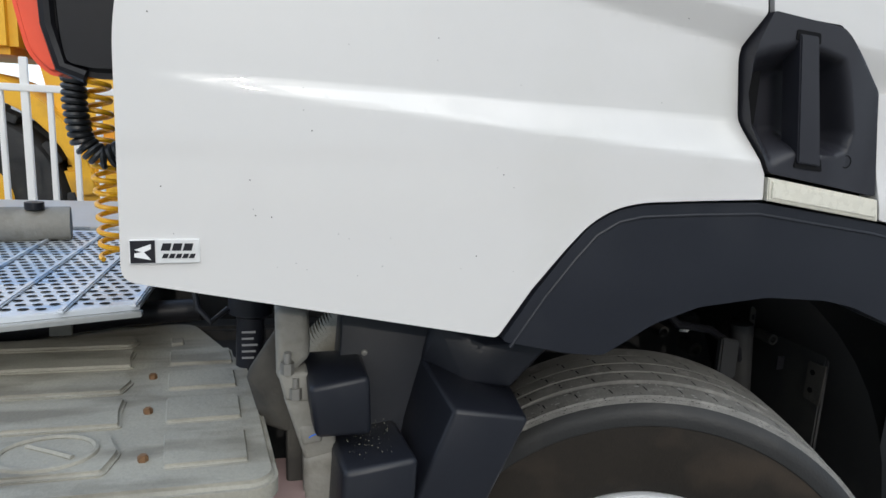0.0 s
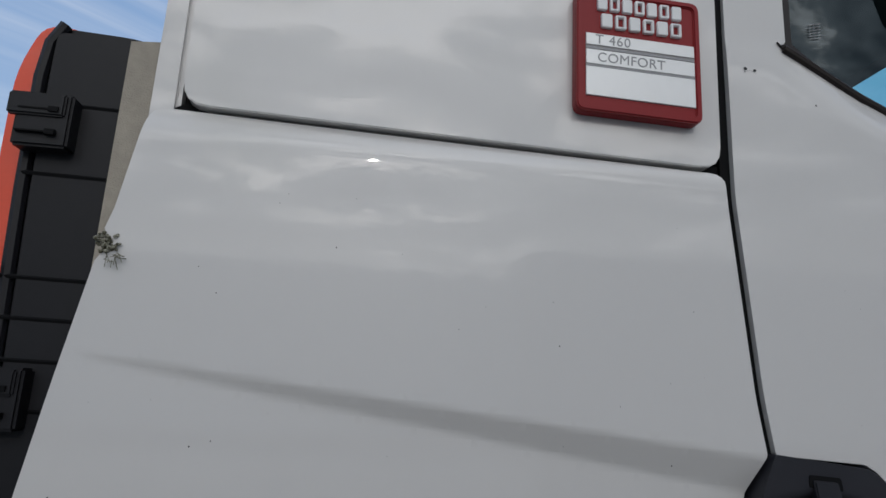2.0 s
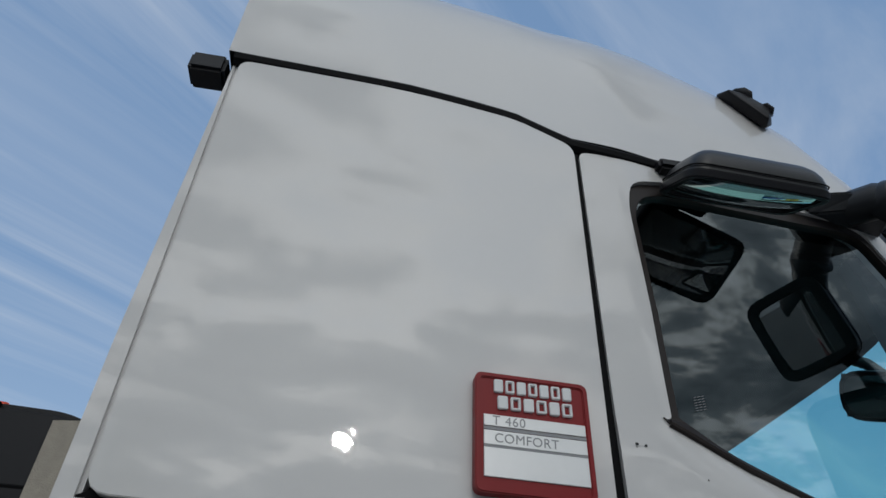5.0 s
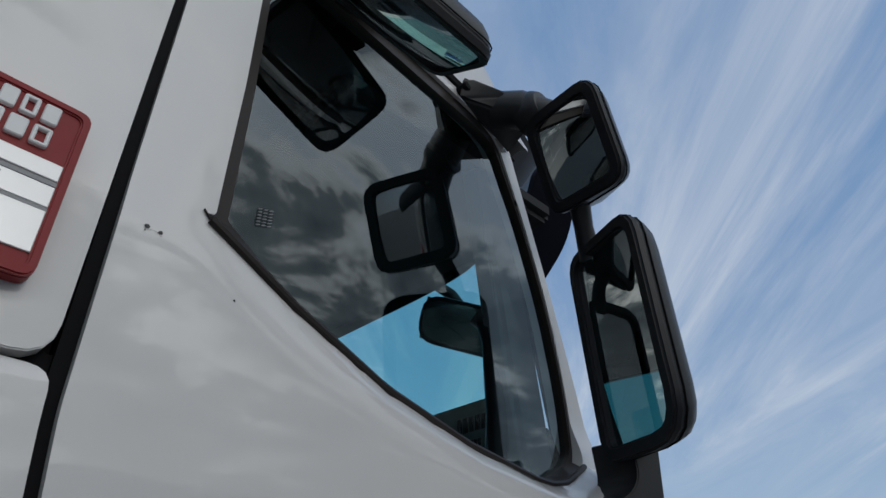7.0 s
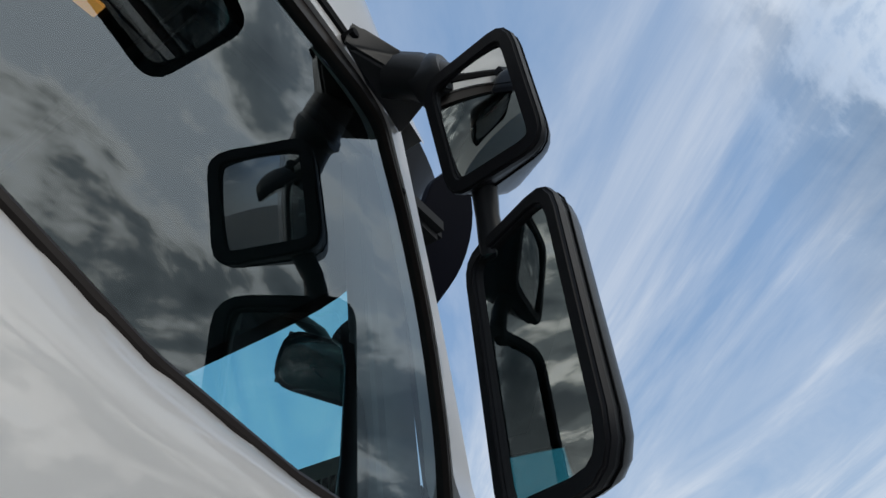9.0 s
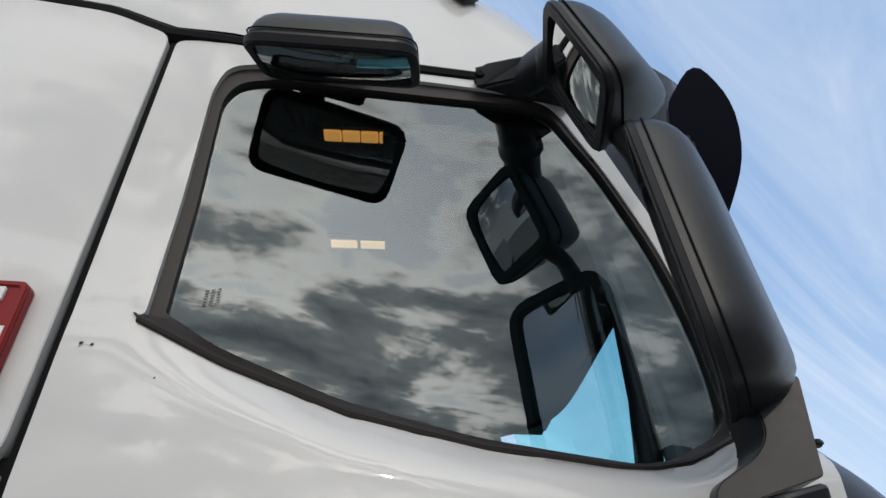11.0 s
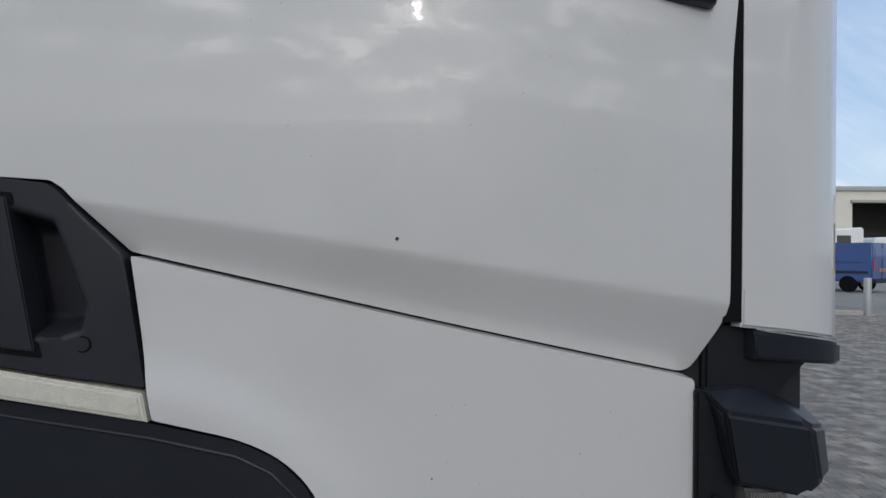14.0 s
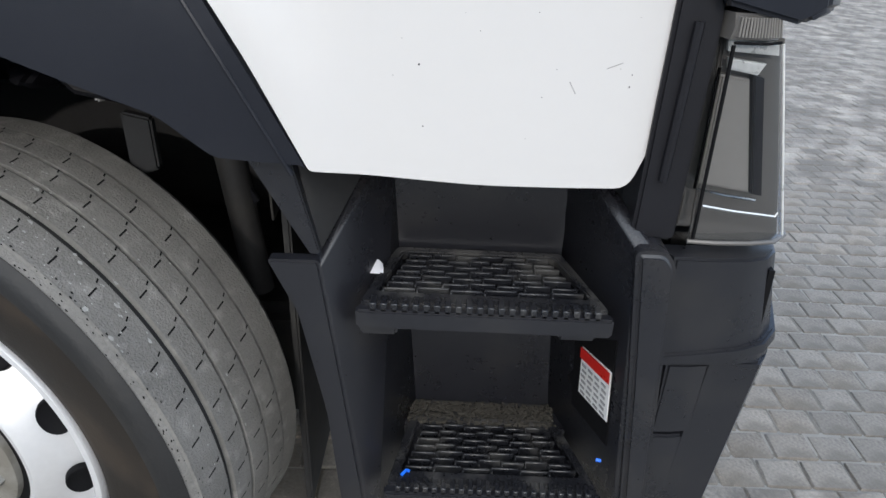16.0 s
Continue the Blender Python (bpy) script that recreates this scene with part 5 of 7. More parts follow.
# sun visor over the windscreen
vis = bmesh.new()
rows = []
for j in range(7):
    t = j / 6
    row = []
    for k in range(29):
        y = 0.30 + 1.90 * k / 28
        zz = 3.44 - t * 0.18
        row.append(vis.verts.new((1.84 + 0.11 * math.sin(t * 1.8) + 0.13 * (1 - abs((y - 1.25) / 0.95) ** 4), y, zz)))
    rows.append(row)
for a, b in zip(rows, rows[1:]):
    for k in range(28):
        vis.faces.new((a[k], a[k + 1], b[k + 1], b[k]))
bmesh.ops.solidify(vis, geom=vis.faces[:], thickness=0.012)
part("sun_visor", vis, GLOSSBLACK, truck, "smoked gloss sun visor", 60)

wing = slab(smooth_loop([(1.860, 3.22), (1.925, 3.325), (2.015, 3.20), (2.032, 3.050), (1.975, 2.895), (1.915, 2.785), (1.865, 3.00)], [.02, .06, .07, .08, .06, .012, .02]), 0.300, 0.322, bev=0.008, seg=3)
for v in wing.verts:
    v.co.y -= 0.30 * (v.co.x - 1.95) + 0.42 * (v.co.z - 3.05)
part("visor_end", wing, VISOR, truck, "blue-black end wing of the sun visor")

# roof marker lamp
mk = part("roof_marker", soft_hull([(1.204, 0.107, 3.501), (1.309, 0.087, 3.358), (1.349, 0.107, 3.398), (1.339, 0.122, 3.411), (1.229, 0.132, 3.536), (1.214, 0.072, 3.481), (1.304, 0.062, 3.366), (1.322, 0.060, 3.406), (1.262, 0.072, 3.476)], 0.006), BLACK, truck, "black roof marker lamp", 40)
part("marker_dome", soft_hull([(1.246, 0.084, 3.506), (1.282, 0.072, 3.451), (1.294, 0.097, 3.471), (1.256, 0.107, 3.526), (1.266, 0.062, 3.496), (1.280, 0.058, 3.471)], 0.008), BLACK, mk, angle=50)
part("marker_block", soft_hull([(1.300, 0.067, 3.431), (1.322, 0.062, 3.391), (1.340, 0.082, 3.406), (1.316, 0.092, 3.446), (1.310, 0.052, 3.424), (1.324, 0.050, 3.401)], 0.005), BLACK, mk, angle=50)
part("rear_spoiler_hinge", box(-0.235, -0.150, 0.03, 0.10, 3.165, 3.225, 0.008), BLACK, truck, "black spoiler hinge at the rear roof corner")

# cab lamps inside
lamp = part("cab_lamp", box(0.82, 1.12, 1.42, 1.53, 3.604, 3.74, 0.01), CLOTH, truck, "interior ceiling lamp with two lit lenses")
for x in (0.845, 0.975):
    part("lamp_glass", box(x, x + 0.115, 1.448, 1.500, 3.594, 3.606, 0.003), CABLAMP, lamp, "lit warm lamp glass")
lamp = part("cab_lamp", box(0.85, 1.16, 0.76, 0.87, 3.604, 3.68, 0.01), CLOTH, truck, "interior ceiling lamp with a long amber lens")
for k in range(4):
    part("lamp_glass", box(0.872 + 0.066 * k, 0.934 + 0.066 * k, 0.785, 0.838, 3.594, 3.606, 0.003), AMBERLAMP, lamp, "lit amber lamp glass")
sign = part("window_card", box(1.945, 1.950, 0.555, 0.822, 2.20, 2.588, 0), CARD, truck, "pale green card propped behind the windscreen")

for z0, z1, ya, yb in ((2.500, 2.545, 0.58, 0.70), (2.455, 2.475, 0.60, 0.68), (2.425, 2.440, 0.59, 0.69), (2.545, 2.575, 0.78, 0.81)):
    for k in range(5):
        w = (yb - ya) / 5
        part("card_bar", box(1.9425, 1.9445, ya + k * w, ya + (k + 0.72) * w, z0, z1, 0), BLACKPRINT, sign)
marks = bmesh.new()
for r in range(6):
    for k in range(3):
        x, z = 0.872 + 0.009 * k, 2.462 - 0.0052 * r + 0.003 * k
        slab([(x, z), (x + 0.0055, z + 0.0018), (x + 0.0055, z + 0.0009), (x, z - 0.0009)], pane_side(x) + 0.0005, pane_side(x) + 0.0025, bev=0, bm=marks)
tagged(part("pane_mark", marks, GREYPRINT, door, "faint etched maker's mark"), kind="stuff")

# ---- model plate ----
plate = part("model_plate", slab(smooth_loop([(0.443, 2.236), (0.638, 2.231), (0.638, 2.431), (0.443, 2.436)], .014), -0.016, 0.006, bev=0.004), RED, truck, "dark red model plate with white fields")
part("plate_rim", slab(smooth_loop([(0.443, 2.236), (0.638, 2.231), (0.638, 2.431), (0.443, 2.436)], .014), -0.0195, -0.012, bev=0.002, holes=[smooth_loop([(0.4525, 2.2455), (0.6285, 2.2405), (0.6285, 2.4215), (0.4525, 2.4265)], .008)]), RED, plate)
for z0, z1 in ((2.3405, 2.361), (2.3095, 2.3345), (2.259, 2.3065)):
    part("plate_field", slab([(0.4575, z0 + 0.001), (0.6285, z0 - 0.003), (0.6285, z1 - 0.004), (0.4575, z1)], -0.0185, -0.014, bev=0.0008, seg=1), SILVER, plate, "white foil field")
part("plate_line", slab([(0.4575, 2.3355), (0.6285, 2.3315), (0.6285, 2.3365), (0.4575, 2.3405)], -0.0178, -0.014, bev=0), GREYPRINT, plate)
part("plate_line", slab([(0.4575, 2.3068), (0.6285, 2.3028), (0.6285, 2.3062), (0.4575, 2.3102)], -0.0178, -0.014, bev=0), GREYPRINT, plate)
on_plate = Matrix.Rotation(radians(90), 4, "X")
tilt = Matrix.Rotation(radians(1.4), 4, "Y")
letters("plate_text", "T 460", 0.0215, Matrix.Translation((0.4715, -0.0186, 2.3440)) @ tilt @ on_plate, GREYPRINT, plate, 0.0004, 1.1)
letters("plate_text", "COMFORT", 0.0215, Matrix.Translation((0.4745, -0.0186, 2.3150)) @ tilt @ on_plate, GREYPRINT, plate, 0.0004, 1.05)


def marque(rows_, parent):
    """Maker's name on the plate: plain raised white marks, not lettered."""
    for z0, z1, x0, x1, n in rows_:
        w = (x1 - x0) / n
        for k in range(n):
            a, b = x0 + k * w, x0 + (k + 1) * w - w * 0.22
            dz = -0.024 * (a - x0)
            o = [(a, z0 + dz), (b, z0 + dz), (b, z1 + dz), (a, z1 + dz)]
            part("name_mark", slab(smooth_loop(o, .003), -0.0215, -0.014, bev=0.0012, seg=1, holes=[inset(o, 0.0042)] if k % 2 else ()), WHITE, parent)


marque([(2.400, 2.423, 0.475, 0.613, 7), (2.371, 2.394, 0.481, 0.613, 6)], plate)

# dealer badge
badge = part("dealer_badge", slab(smooth_loop([(-0.231, 1.384), (-0.141, 1.386), (-0.141, 1.353), (-0.231, 1.351)], .002), 0.0015, 0.008, bev=0.0008), SILVER, truck, "silver and black dealer badge")
part("badge_field", slab([(-0.229, 1.3525), (-0.198, 1.3530), (-0.198, 1.3840), (-0.229, 1.3830)], 0.0003, 0.004, bev=0), BLACKPRINT, badge)
part("badge_mark", slab([(-0.224, 1.371), (-0.203, 1.379), (-0.203, 1.372), (-0.212, 1.368), (-0.203, 1.357), (-0.224, 1.361), (-0.224, 1.366), (-0.215, 1.368)], -0.0003, 0.003, bev=0), WHITE, badge)
for z0, z1, x0, x1, n in ((1.370, 1.3800, -0.191, -0.149, 3), (1.3595, 1.3655, -0.190, -0.147, 5)):
    w = (x1 - x0) / n
    for k in range(n):
        part("badge_bar", slab([(x0 + k * w, z0), (x0 + (k + .82) * w, z0), (x0 + (k + .86) * w + 0.002, z1), (x0 + k * w + 0.003, z1)], 0.0004, 0.004, bev=0), BLACKPRINT, badge)

# paint chips, specks and scuffs on the white panels
rnd = random.Random(5)


def speck(x, z, r, depth):
    bm = bmesh.new()
    vs = [bm.verts.new((x + r * rnd.uniform(.6, 1.3) * math.cos(a), depth(x, z) - 0.0007, z + r * rnd.uniform(.6, 1.3) * math.sin(a))) for a in (0.2, 1.3, 2.2, 3.4, 4.5, 5.4)]
    bm.faces.new(vs)
    return bm


chips = bmesh.new()
for x, z in ((0.009, 1.539), (0.187, 1.678), (-0.045, 1.743), (-0.020, 1.750), (-0.034, 1.936), (0.428, 1.893), (0.115, 2.008), (-0.074, 1.468), (-0.067, 1.419), (-0.045, 1.417), (0.296, 1.486), (-0.198, 1.679), (-0.189, 1.457), (0.593, 1.740), (0.26, 1.36)):
    join(chips, speck(x, z, 0.0011, crease_side))
for k in range(46):
    x, z = rnd.uniform(-0.2, 0.64), rnd.uniform(1.3, 2.1)
    join(chips, speck(x, max(z, 1.34 - 0.12 * x), rnd.uniform(0.0004, 0.0008), crease_side))
tagged(part("paint_chip", chips, BLACKPRINT, truck), kind="stuff")
chips = bmesh.new()
for k in range(9):
    join(chips, speck(0.7275 + 0.0022 * k, 2.3405 + 0.003 * math.sin(k * 0.4), 0.0006, door_side))
for k in range(5):
    join(chips, speck(0.7265, 2.340 + 0.002 * k, 0.0008, door_side))
for x, z, r in ((1.357, 1.675, 0.003), (0.744, 2.344, 0.003), (0.728, 2.346, 0.003), (0.845, 2.295, 0.002)):
    join(chips, speck(x, z, r, door_side))
for k in range(22):
    join(chips, speck(rnd.uniform(0.8, 1.75), rnd.uniform(1.75, 2.12), rnd.uniform(0.0004, 0.0008), door_side))
for x, z, r in ((1.406, 1.348, 0.0013), (1.479, 1.264, 0.0013), (1.736, 1.239, 0.0013), (1.485, 1.19, 0.001), (1.61, 1.38, 0.001)):
    join(chips, speck(x, z, r, skirt_side))
for k in range(24):
    join(chips, speck(rnd.uniform(1.36, 1.74), rnd.uniform(1.16, 1.45), rnd.uniform(0.0004, 0.0008), skirt_side))
for x0, z0, x1, z1 in ((1.705, 1.262, 1.722, 1.268), (1.66, 1.245, 1.668, 1.232)):
    for k in range(8):
        join(chips, speck(x0 + (x1 - x0) * k / 7, z0 + (z1 - z0) * k / 7, 0.0007, skirt_side))
tagged(part("paint_chip", chips, BLACKPRINT, truck), kind="stuff")
nest = bmesh.new()
for k in range(90):
    a, r = rnd.uniform(0, 6.28), rnd.random() ** 0.7
    p = Vector((-0.176 + 0.016 * r * math.cos(a), 0.006 + rnd.uniform(-0.006, 0.004), 1.992 + 0.014 * r * math.sin(a)))
    s_ = rnd.uniform(0.0015, 0.0035)
    bmesh.ops.create_icosphere(nest, subdivisions=1, radius=s_, matrix=Matrix.Translation(p))
for k in range(16):
    p = Vector((-0.168 + rnd.uniform(-.01, .01), 0.0, 1.975 + rnd.uniform(-.006, .004)))
    tube([p, p + Vector((rnd.uniform(-.004, .014), -0.003, rnd.uniform(-.02, .004)))], 0.0006, 4, nest)
tagged(part("nest_clump", nest, NEST, truck, "small clump of dry grit in the panel notch"), kind="stuff")

# ---- side extender behind the cab ----
EXT = smooth_loop([(-0.372, 2.372), (-0.240, 2.366), (-0.190, 2.350), (-0.120, 2.2), (-0.12, 1.604), (-0.300, 1.598), (-0.345, 1.606), (-0.354, 1.66), (-0.370, 2.10), (-0.373, 2.30)], [.03, .03, .04, .02, .02, .01, .02, .03, .05, .05])
ext = part("side_extender", slab(EXT, 0.150, 0.210, bev=0.014, seg=3), BLACK, truck, "black ribbed cab side extender with an orange-red edge")
RIMX = smooth_loop([(-0.396, 2.384), (-0.340, 2.380), (-0.340, 1.604), (-0.360, 1.596), (-0.392, 1.625), (-0.412, 1.72), (-0.424, 2.10), (-0.426, 2.30)], [.03, .01, .01, .02, .03, .06, .08, .06])
part("extender_edge", slab(RIMX, 0.172, 0.26, bev=0.016, seg=3), ORANGE, ext, "orange-red edge")
part("extender_bead", tube([(x - 0.0, 0.158, z) for x, z in ((-0.352, 2.374), (-0.370, 2.34), (-0.376, 2.28), (-0.373, 2.10), (-0.357, 1.67), (-0.342, 1.612), (-0.31, 1.600))], 0.010, 8), BLACK, ext)
for z in (2.235, 2.12, 1.96, 1.90, 1.84, 1.77):
    part("rib", tube([(-0.375, 0.152, z), (-0.13, 0.152, z - 0.004)], 0.004, 6), SEALGAP, ext)
for z in (2.196, 1.786):
    hg = part("hinge", box(-0.382, -0.302, 0.118, 0.165, z - 0.043, z + 0.043, 0.004), BLACK, ext, "black hinge block")
    part("hinge_leaf", box(-0.392, -0.310, 0.112, 0.125, z + 0.004, z + 0.040, 0.003), BLACK, hg)
    for dz in (0.014, -0.022):
        part("hinge_slot", box(-0.332, -0.318, 0.109, 0.120, z + dz - 0.004, z + dz + 0.004, 0), SEALGAP, hg)
        part("hinge_groove", box(-0.375, -0.320, 0.1105, 0.120, z + dz - 0.0012, z + dz + 0.0012, 0), SEALGAP, hg)
part("hinge_pin", lathe([(0.0, 0.10), (0.009, 0.101), (0.011, 0.105), (0.011, 0.15)], -0.388, 1.97, 12), BLACK, ext)
part("felt_strip", slab([(-0.222, 2.322), (-0.172, 2.326), (-0.160, 2.2), (-0.19, 1.95), (-0.225, 1.95)], 0.085, 0.12, bev=0.003), FELT, truck, "beige felt strip at the cab corner")

# ---- chassis behind the cab ----
COV = smooth_loop([(-1.25, -0.030), (-0.060, -0.032), (-0.034, -0.005), (-0.088, 0.430), (-0.235, 0.755), (-0.60, 0.715), (-1.25, 0.65)], [.02, .03, .03, .03, .05, .02, .02])
cover = part("chassis_cover", slab(COV, 0.985, 1.030, axis="z", bev=0.010, seg=3), COVER, truck, "weathered grey ribbed cover over the exhaust box")
part("cover_skirt", slab(inset(COV, 0.02), 0.55, 0.99, axis="z", bev=0.004), DARK, cover)
for k, (y0, y1) in enumerate(((0.020, 0.148), (0.172, 0.290), (0.314, 0.420), (0.444, 0.545), (0.568, 0.640))):
    bow = 0.012 * (k % 2)
    part("cover_panel", slab(smooth_loop([(-1.2, y0), (-0.280 - 0.12 * y0 + bow, y0), (-0.268 - 0.12 * y0 - bow, (y0 + y1) / 2), (-0.280 - 0.12 * y1 + bow, y1), (-1.2, y1 - 0.03)], .012), 1.024, 1.0385, axis="z", bev=0.006, seg=3), COVER, cover)
    xe = -0.070 - 0.122 * y1 - (0.10 if k == 4 else 0.0)
    part("cover_panel", slab(smooth_loop([(-0.205 - 0.12 * y0, y0 + 0.006), (xe + 0.012, y0 + 0.010), (xe, y1 - 0.002), (-0.205 - 0.12 * y1, y1 - 0.004)], .010), 1.024, 1.0365, axis="z", bev=0.006, seg=3), COVER, cover)
for cx in (-0.375, -0.545):
    ring = [(cx + 0.068 * math.cos(a), 0.088 + 0.052 * math.sin(a), 1.039) for a in [2 * math.pi * k / 28 for k in range(29)]]
    part("embossed_ring", tube(ring, 0.005, 6, caps=False), COVER, cover)
part("embossed_hand", tube([(-0.41, 0.115, 1.039), (-0.365, 0.088, 1.039), (-0.335, 0.068, 1.039)], 0.005, 6), COVER, cover)
for x, y in ((-0.258, 0.23), (-0.276, 0.39), (-0.236, 0.06)):
    part("cover_bolt", slab([(x + 0.008 * math.cos(a), y + 0.008 * math.sin(a)) for a in [k * math.pi / 3 for k in range(6)]], 1.028, 1.040, axis="z", bev=0.002), RUST, cover)

catwalk = part("catwalk", slab([(-1.4, 0.150), (-0.545, 0.362), (-0.305, 0.440), (-0.30, 1.30), (-1.4, 1.30)], 1.158, 1.170, axis="z", bev=0.002), FILM, truck, "perforated aluminium catwalk with blue protective film")
slots = bmesh.new()
for i in range(34):
    for j in range(30):
        x, y = -1.30 + 0.030 * i + 0.015 * (j % 2), 0.32 + 0.032 * j
        if y < 0.46 + 0.30 * (x + 0.31) or x > -0.315:
            continue
        vs = [slots.verts.new((x + 0.0105 * math.cos(a), y + 0.0075 * math.sin(a), 1.1715)) for a in [k * math.pi / 4 for k in range(8)]]
        slots.faces.new(vs)
tagged(part("catwalk_hole", slots, SEALGAP, catwalk), kind="stuff")
for k in range(8):
    x = -1.16 + 0.12 * k
    part("catwalk_ridge", slab(smooth_loop([(x, 0.42 + 0.28 * (x + 0.31)), (x + 0.014, 0.42 + 0.28 * (x + 0.31)), (x + 0.014, 1.28), (x, 1.28)], .004), 1.168, 1.177, axis="z", bev=0.003), FILM, catwalk)
part("catwalk_lip", slab([(-1.4, 0.135), (-0.545, 0.347), (-0.30, 0.428), (-0.30, 0.445), (-0.545, 0.365), (-1.4, 0.153)], 1.146, 1.158, axis="z", bev=0.002), ALU, catwalk)
part("rear_deck", box(-1.6, -0.42, 1.32, 1.95, 1.165, 1.178, 0.003), ALU, truck, "grey perforated deck plate")
part("side_tube", tube([(-1.3, 0.64, 0.99), (-0.637, 0.66, 1.050), (-0.362, 0.665, 1.083), (-0.215, 0.67, 1.089)], 0.027, 16), BLACK, truck, "black chassis tube")
part("tube_clamp", slab(smooth_loop([(-0.525, 1.104), (-0.478, 1.106), (-0.482, 1.050), (-0.528, 1.048)], .004), 0.618, 0.631, bev=0.002), CASTING, truck, "pale tube clamp")
part("chassis_rail", box(-2.6, 1.6, 0.80, 0.88, 0.72, 1.00, 0.01), DARK, truck, "black chassis rail")
part("chassis_rail", box(-2.6, 1.6, 1.62, 1.70, 0.72, 1.00, 0.01), DARK, truck, "black chassis rail")
part("frame_bracket", box(-0.24, 0.10, 0.62, 0.80, 0.42, 0.97, 0.02), DARK, truck, "dark dusty frame structure behind the bracket")
part("engine_block", box(-0.35, 1.3, 0.92, 1.58, 0.7, 1.36, 0.03), DARK, truck, "dark engine and gearbox mass")
# added mass that keeps light off the paving under the truck
part("under_tray", box(0.05, 1.30, 0.44, 2.10, 0.30, 0.62, 0.03), DARK, truck, "dark mass added under the truck to shade the ground")
# flap made wider than needed so that it shades the paving
part("mud_flap", box(1.235, 1.25, 0.26, 0.60, 0.22, 1.10, 0.004), DARK, truck, "black mud flap behind the steps, widened to shade the paving")
part("axle", tube([(WX, 0.4, WZ), (WX, 2.2, WZ)], 0.07, 12), DARK, truck)
part("far_wheel", lathe([(0.28, 2.46), (0.40, 2.47), (0.49, 2.45), (0.52, 2.40), (0.52, 2.18), (0.30, 2.15)], WX, WZ, 48), RUBBER, truck)
for x in (-2.35, ):
    for y in (0.06, 2.44 - 0.62):
        part("rear_wheel", lathe([(0.10, y + 0.05), (0.29, y + 0.03), (0.30, y), (0.48, y), (0.52, y + 0.04), (0.52, y + 0.58), (0.30, y + 0.62)], x, WZ, 48), RUBBER, truck, "dual rear wheels")
filt = part("filter", tube([(-0.094, 0.45, 1.00), (-0.091, 0.45, 1.14)], [0.029, 0.029], 20), PLASTIC, truck, "black filter canister")
part("filter_cap", tube([(-0.091, 0.45, 1.138), (-0.090, 0.45, 1.146), (-0.090, 0.45, 1.215)], [0.034, 0.046, 0.046], 20), PLASTIC, filt)
for k in range(5):
    part("filter_bar", box(-0.108, -0.084 + 0.004 * (k % 3), 0.4195, 0.4215, 1.052 + 0.014 * k, 1.056 + 0.014 * k, 0), GREYPRINT, filt)
part("hose", tube([(-0.20, 0.40, 1.23), (-0.185, 0.36, 1.18), (-0.16, 0.34, 1.16), (-0.13, 0.36, 1.18)], 0.006, 8), BLACK, truck)
part("duct", tube([(-0.02, 0.36, 1.03), (0.05, 0.34, 1.10), (0.105, 0.33, 1.165), (0.16, 0.33, 1.23)], 0.036, 18), COVER, truck, "ribbed flexible duct")
duct = bmesh.new()
for k in range(30):
    p = Vector((0.00, 0.355, 1.05)).lerp(Vector((0.145, 0.33, 1.212)), k / 29)
    d = Vector((0.145, -0.025, 0.162)).normalized()
    tube([p - d * 0.0016, p + d * 0.0016], 0.0395, 18, duct)
tagged(part("duct_rib", duct, COVER, truck), kind="stuff")
link = part("stabiliser_link", soft_hull([(-0.034, 0.17, 1.235), (0.004, 0.17, 1.235), (0.014, 0.17, 1.185), (0.010, 0.17, 1.140), (-0.030, 0.17, 1.105), (-0.034, 0.23, 1.235), (0.008, 0.23, 1.235), (0.014, 0.23, 1.14), (-0.030, 0.23, 1.105)], 0.012), CASTING, truck, "dusty cast suspension bracket", 50)
# web set darker than the casting, its shade put into the colour
part("link_web", soft_hull([(-0.034, 0.20, 1.19), (-0.010, 0.20, 1.15), (-0.030, 0.20, 1.09), (-0.085, 0.22, 1.112), (-0.090, 0.22, 1.095), (-0.060, 0.22, 1.00), (-0.012, 0.20, 0.99), (-0.05, 0.24, 1.14), (-0.05, 0.25, 1.0)], 0.008), DUSTSHADE, link, angle=50)
part("link_pad", soft_hull([(-0.033, 0.150, 1.124), (0.013, 0.150, 1.122), (0.016, 0.150, 1.072), (-0.022, 0.150, 1.076), (-0.033, 0.20, 1.124), (0.013, 0.20, 1.122), (0.016, 0.20, 1.072), (-0.022, 0.20, 1.076)], 0.006), CASTING, link, angle=50)
part("link_arm", soft_hull([(-0.022, 0.158, 1.082), (0.018, 0.158, 1.078), (0.028, 0.158, 1.020), (0.064, 0.158, 0.985), (0.058, 0.158, 0.94), (0.018, 0.158, 0.950), (-0.010, 0.158, 1.036), (-0.022, 0.20, 1.082), (0.018, 0.20, 1.078), (0.064, 0.20, 0.985), (0.018, 0.20, 0.94)], 0.008), CASTING, link, angle=50)
part("link_leg", soft_hull([(0.017, 0.158, 0.965), (0.066, 0.158, 0.975), (0.069, 0.158, 0.62), (0.028, 0.158, 0.62), (0.017, 0.21, 0.965), (0.066, 0.21, 0.975), (0.069, 0.21, 0.62), (0.028, 0.21, 0.62)], 0.012), CASTING, link, angle=50)
part("link_collar", soft_hull([(0.002, 0.150, 1.022), (0.030, 0.150, 1.024), (0.040, 0.150, 0.995), (0.008, 0.150, 0.990), (0.002, 0.17, 1.022), (0.030, 0.17, 1.024), (0.040, 0.17, 0.995), (0.008, 0.17, 0.990)], 0.006), CASTING, link, angle=50)
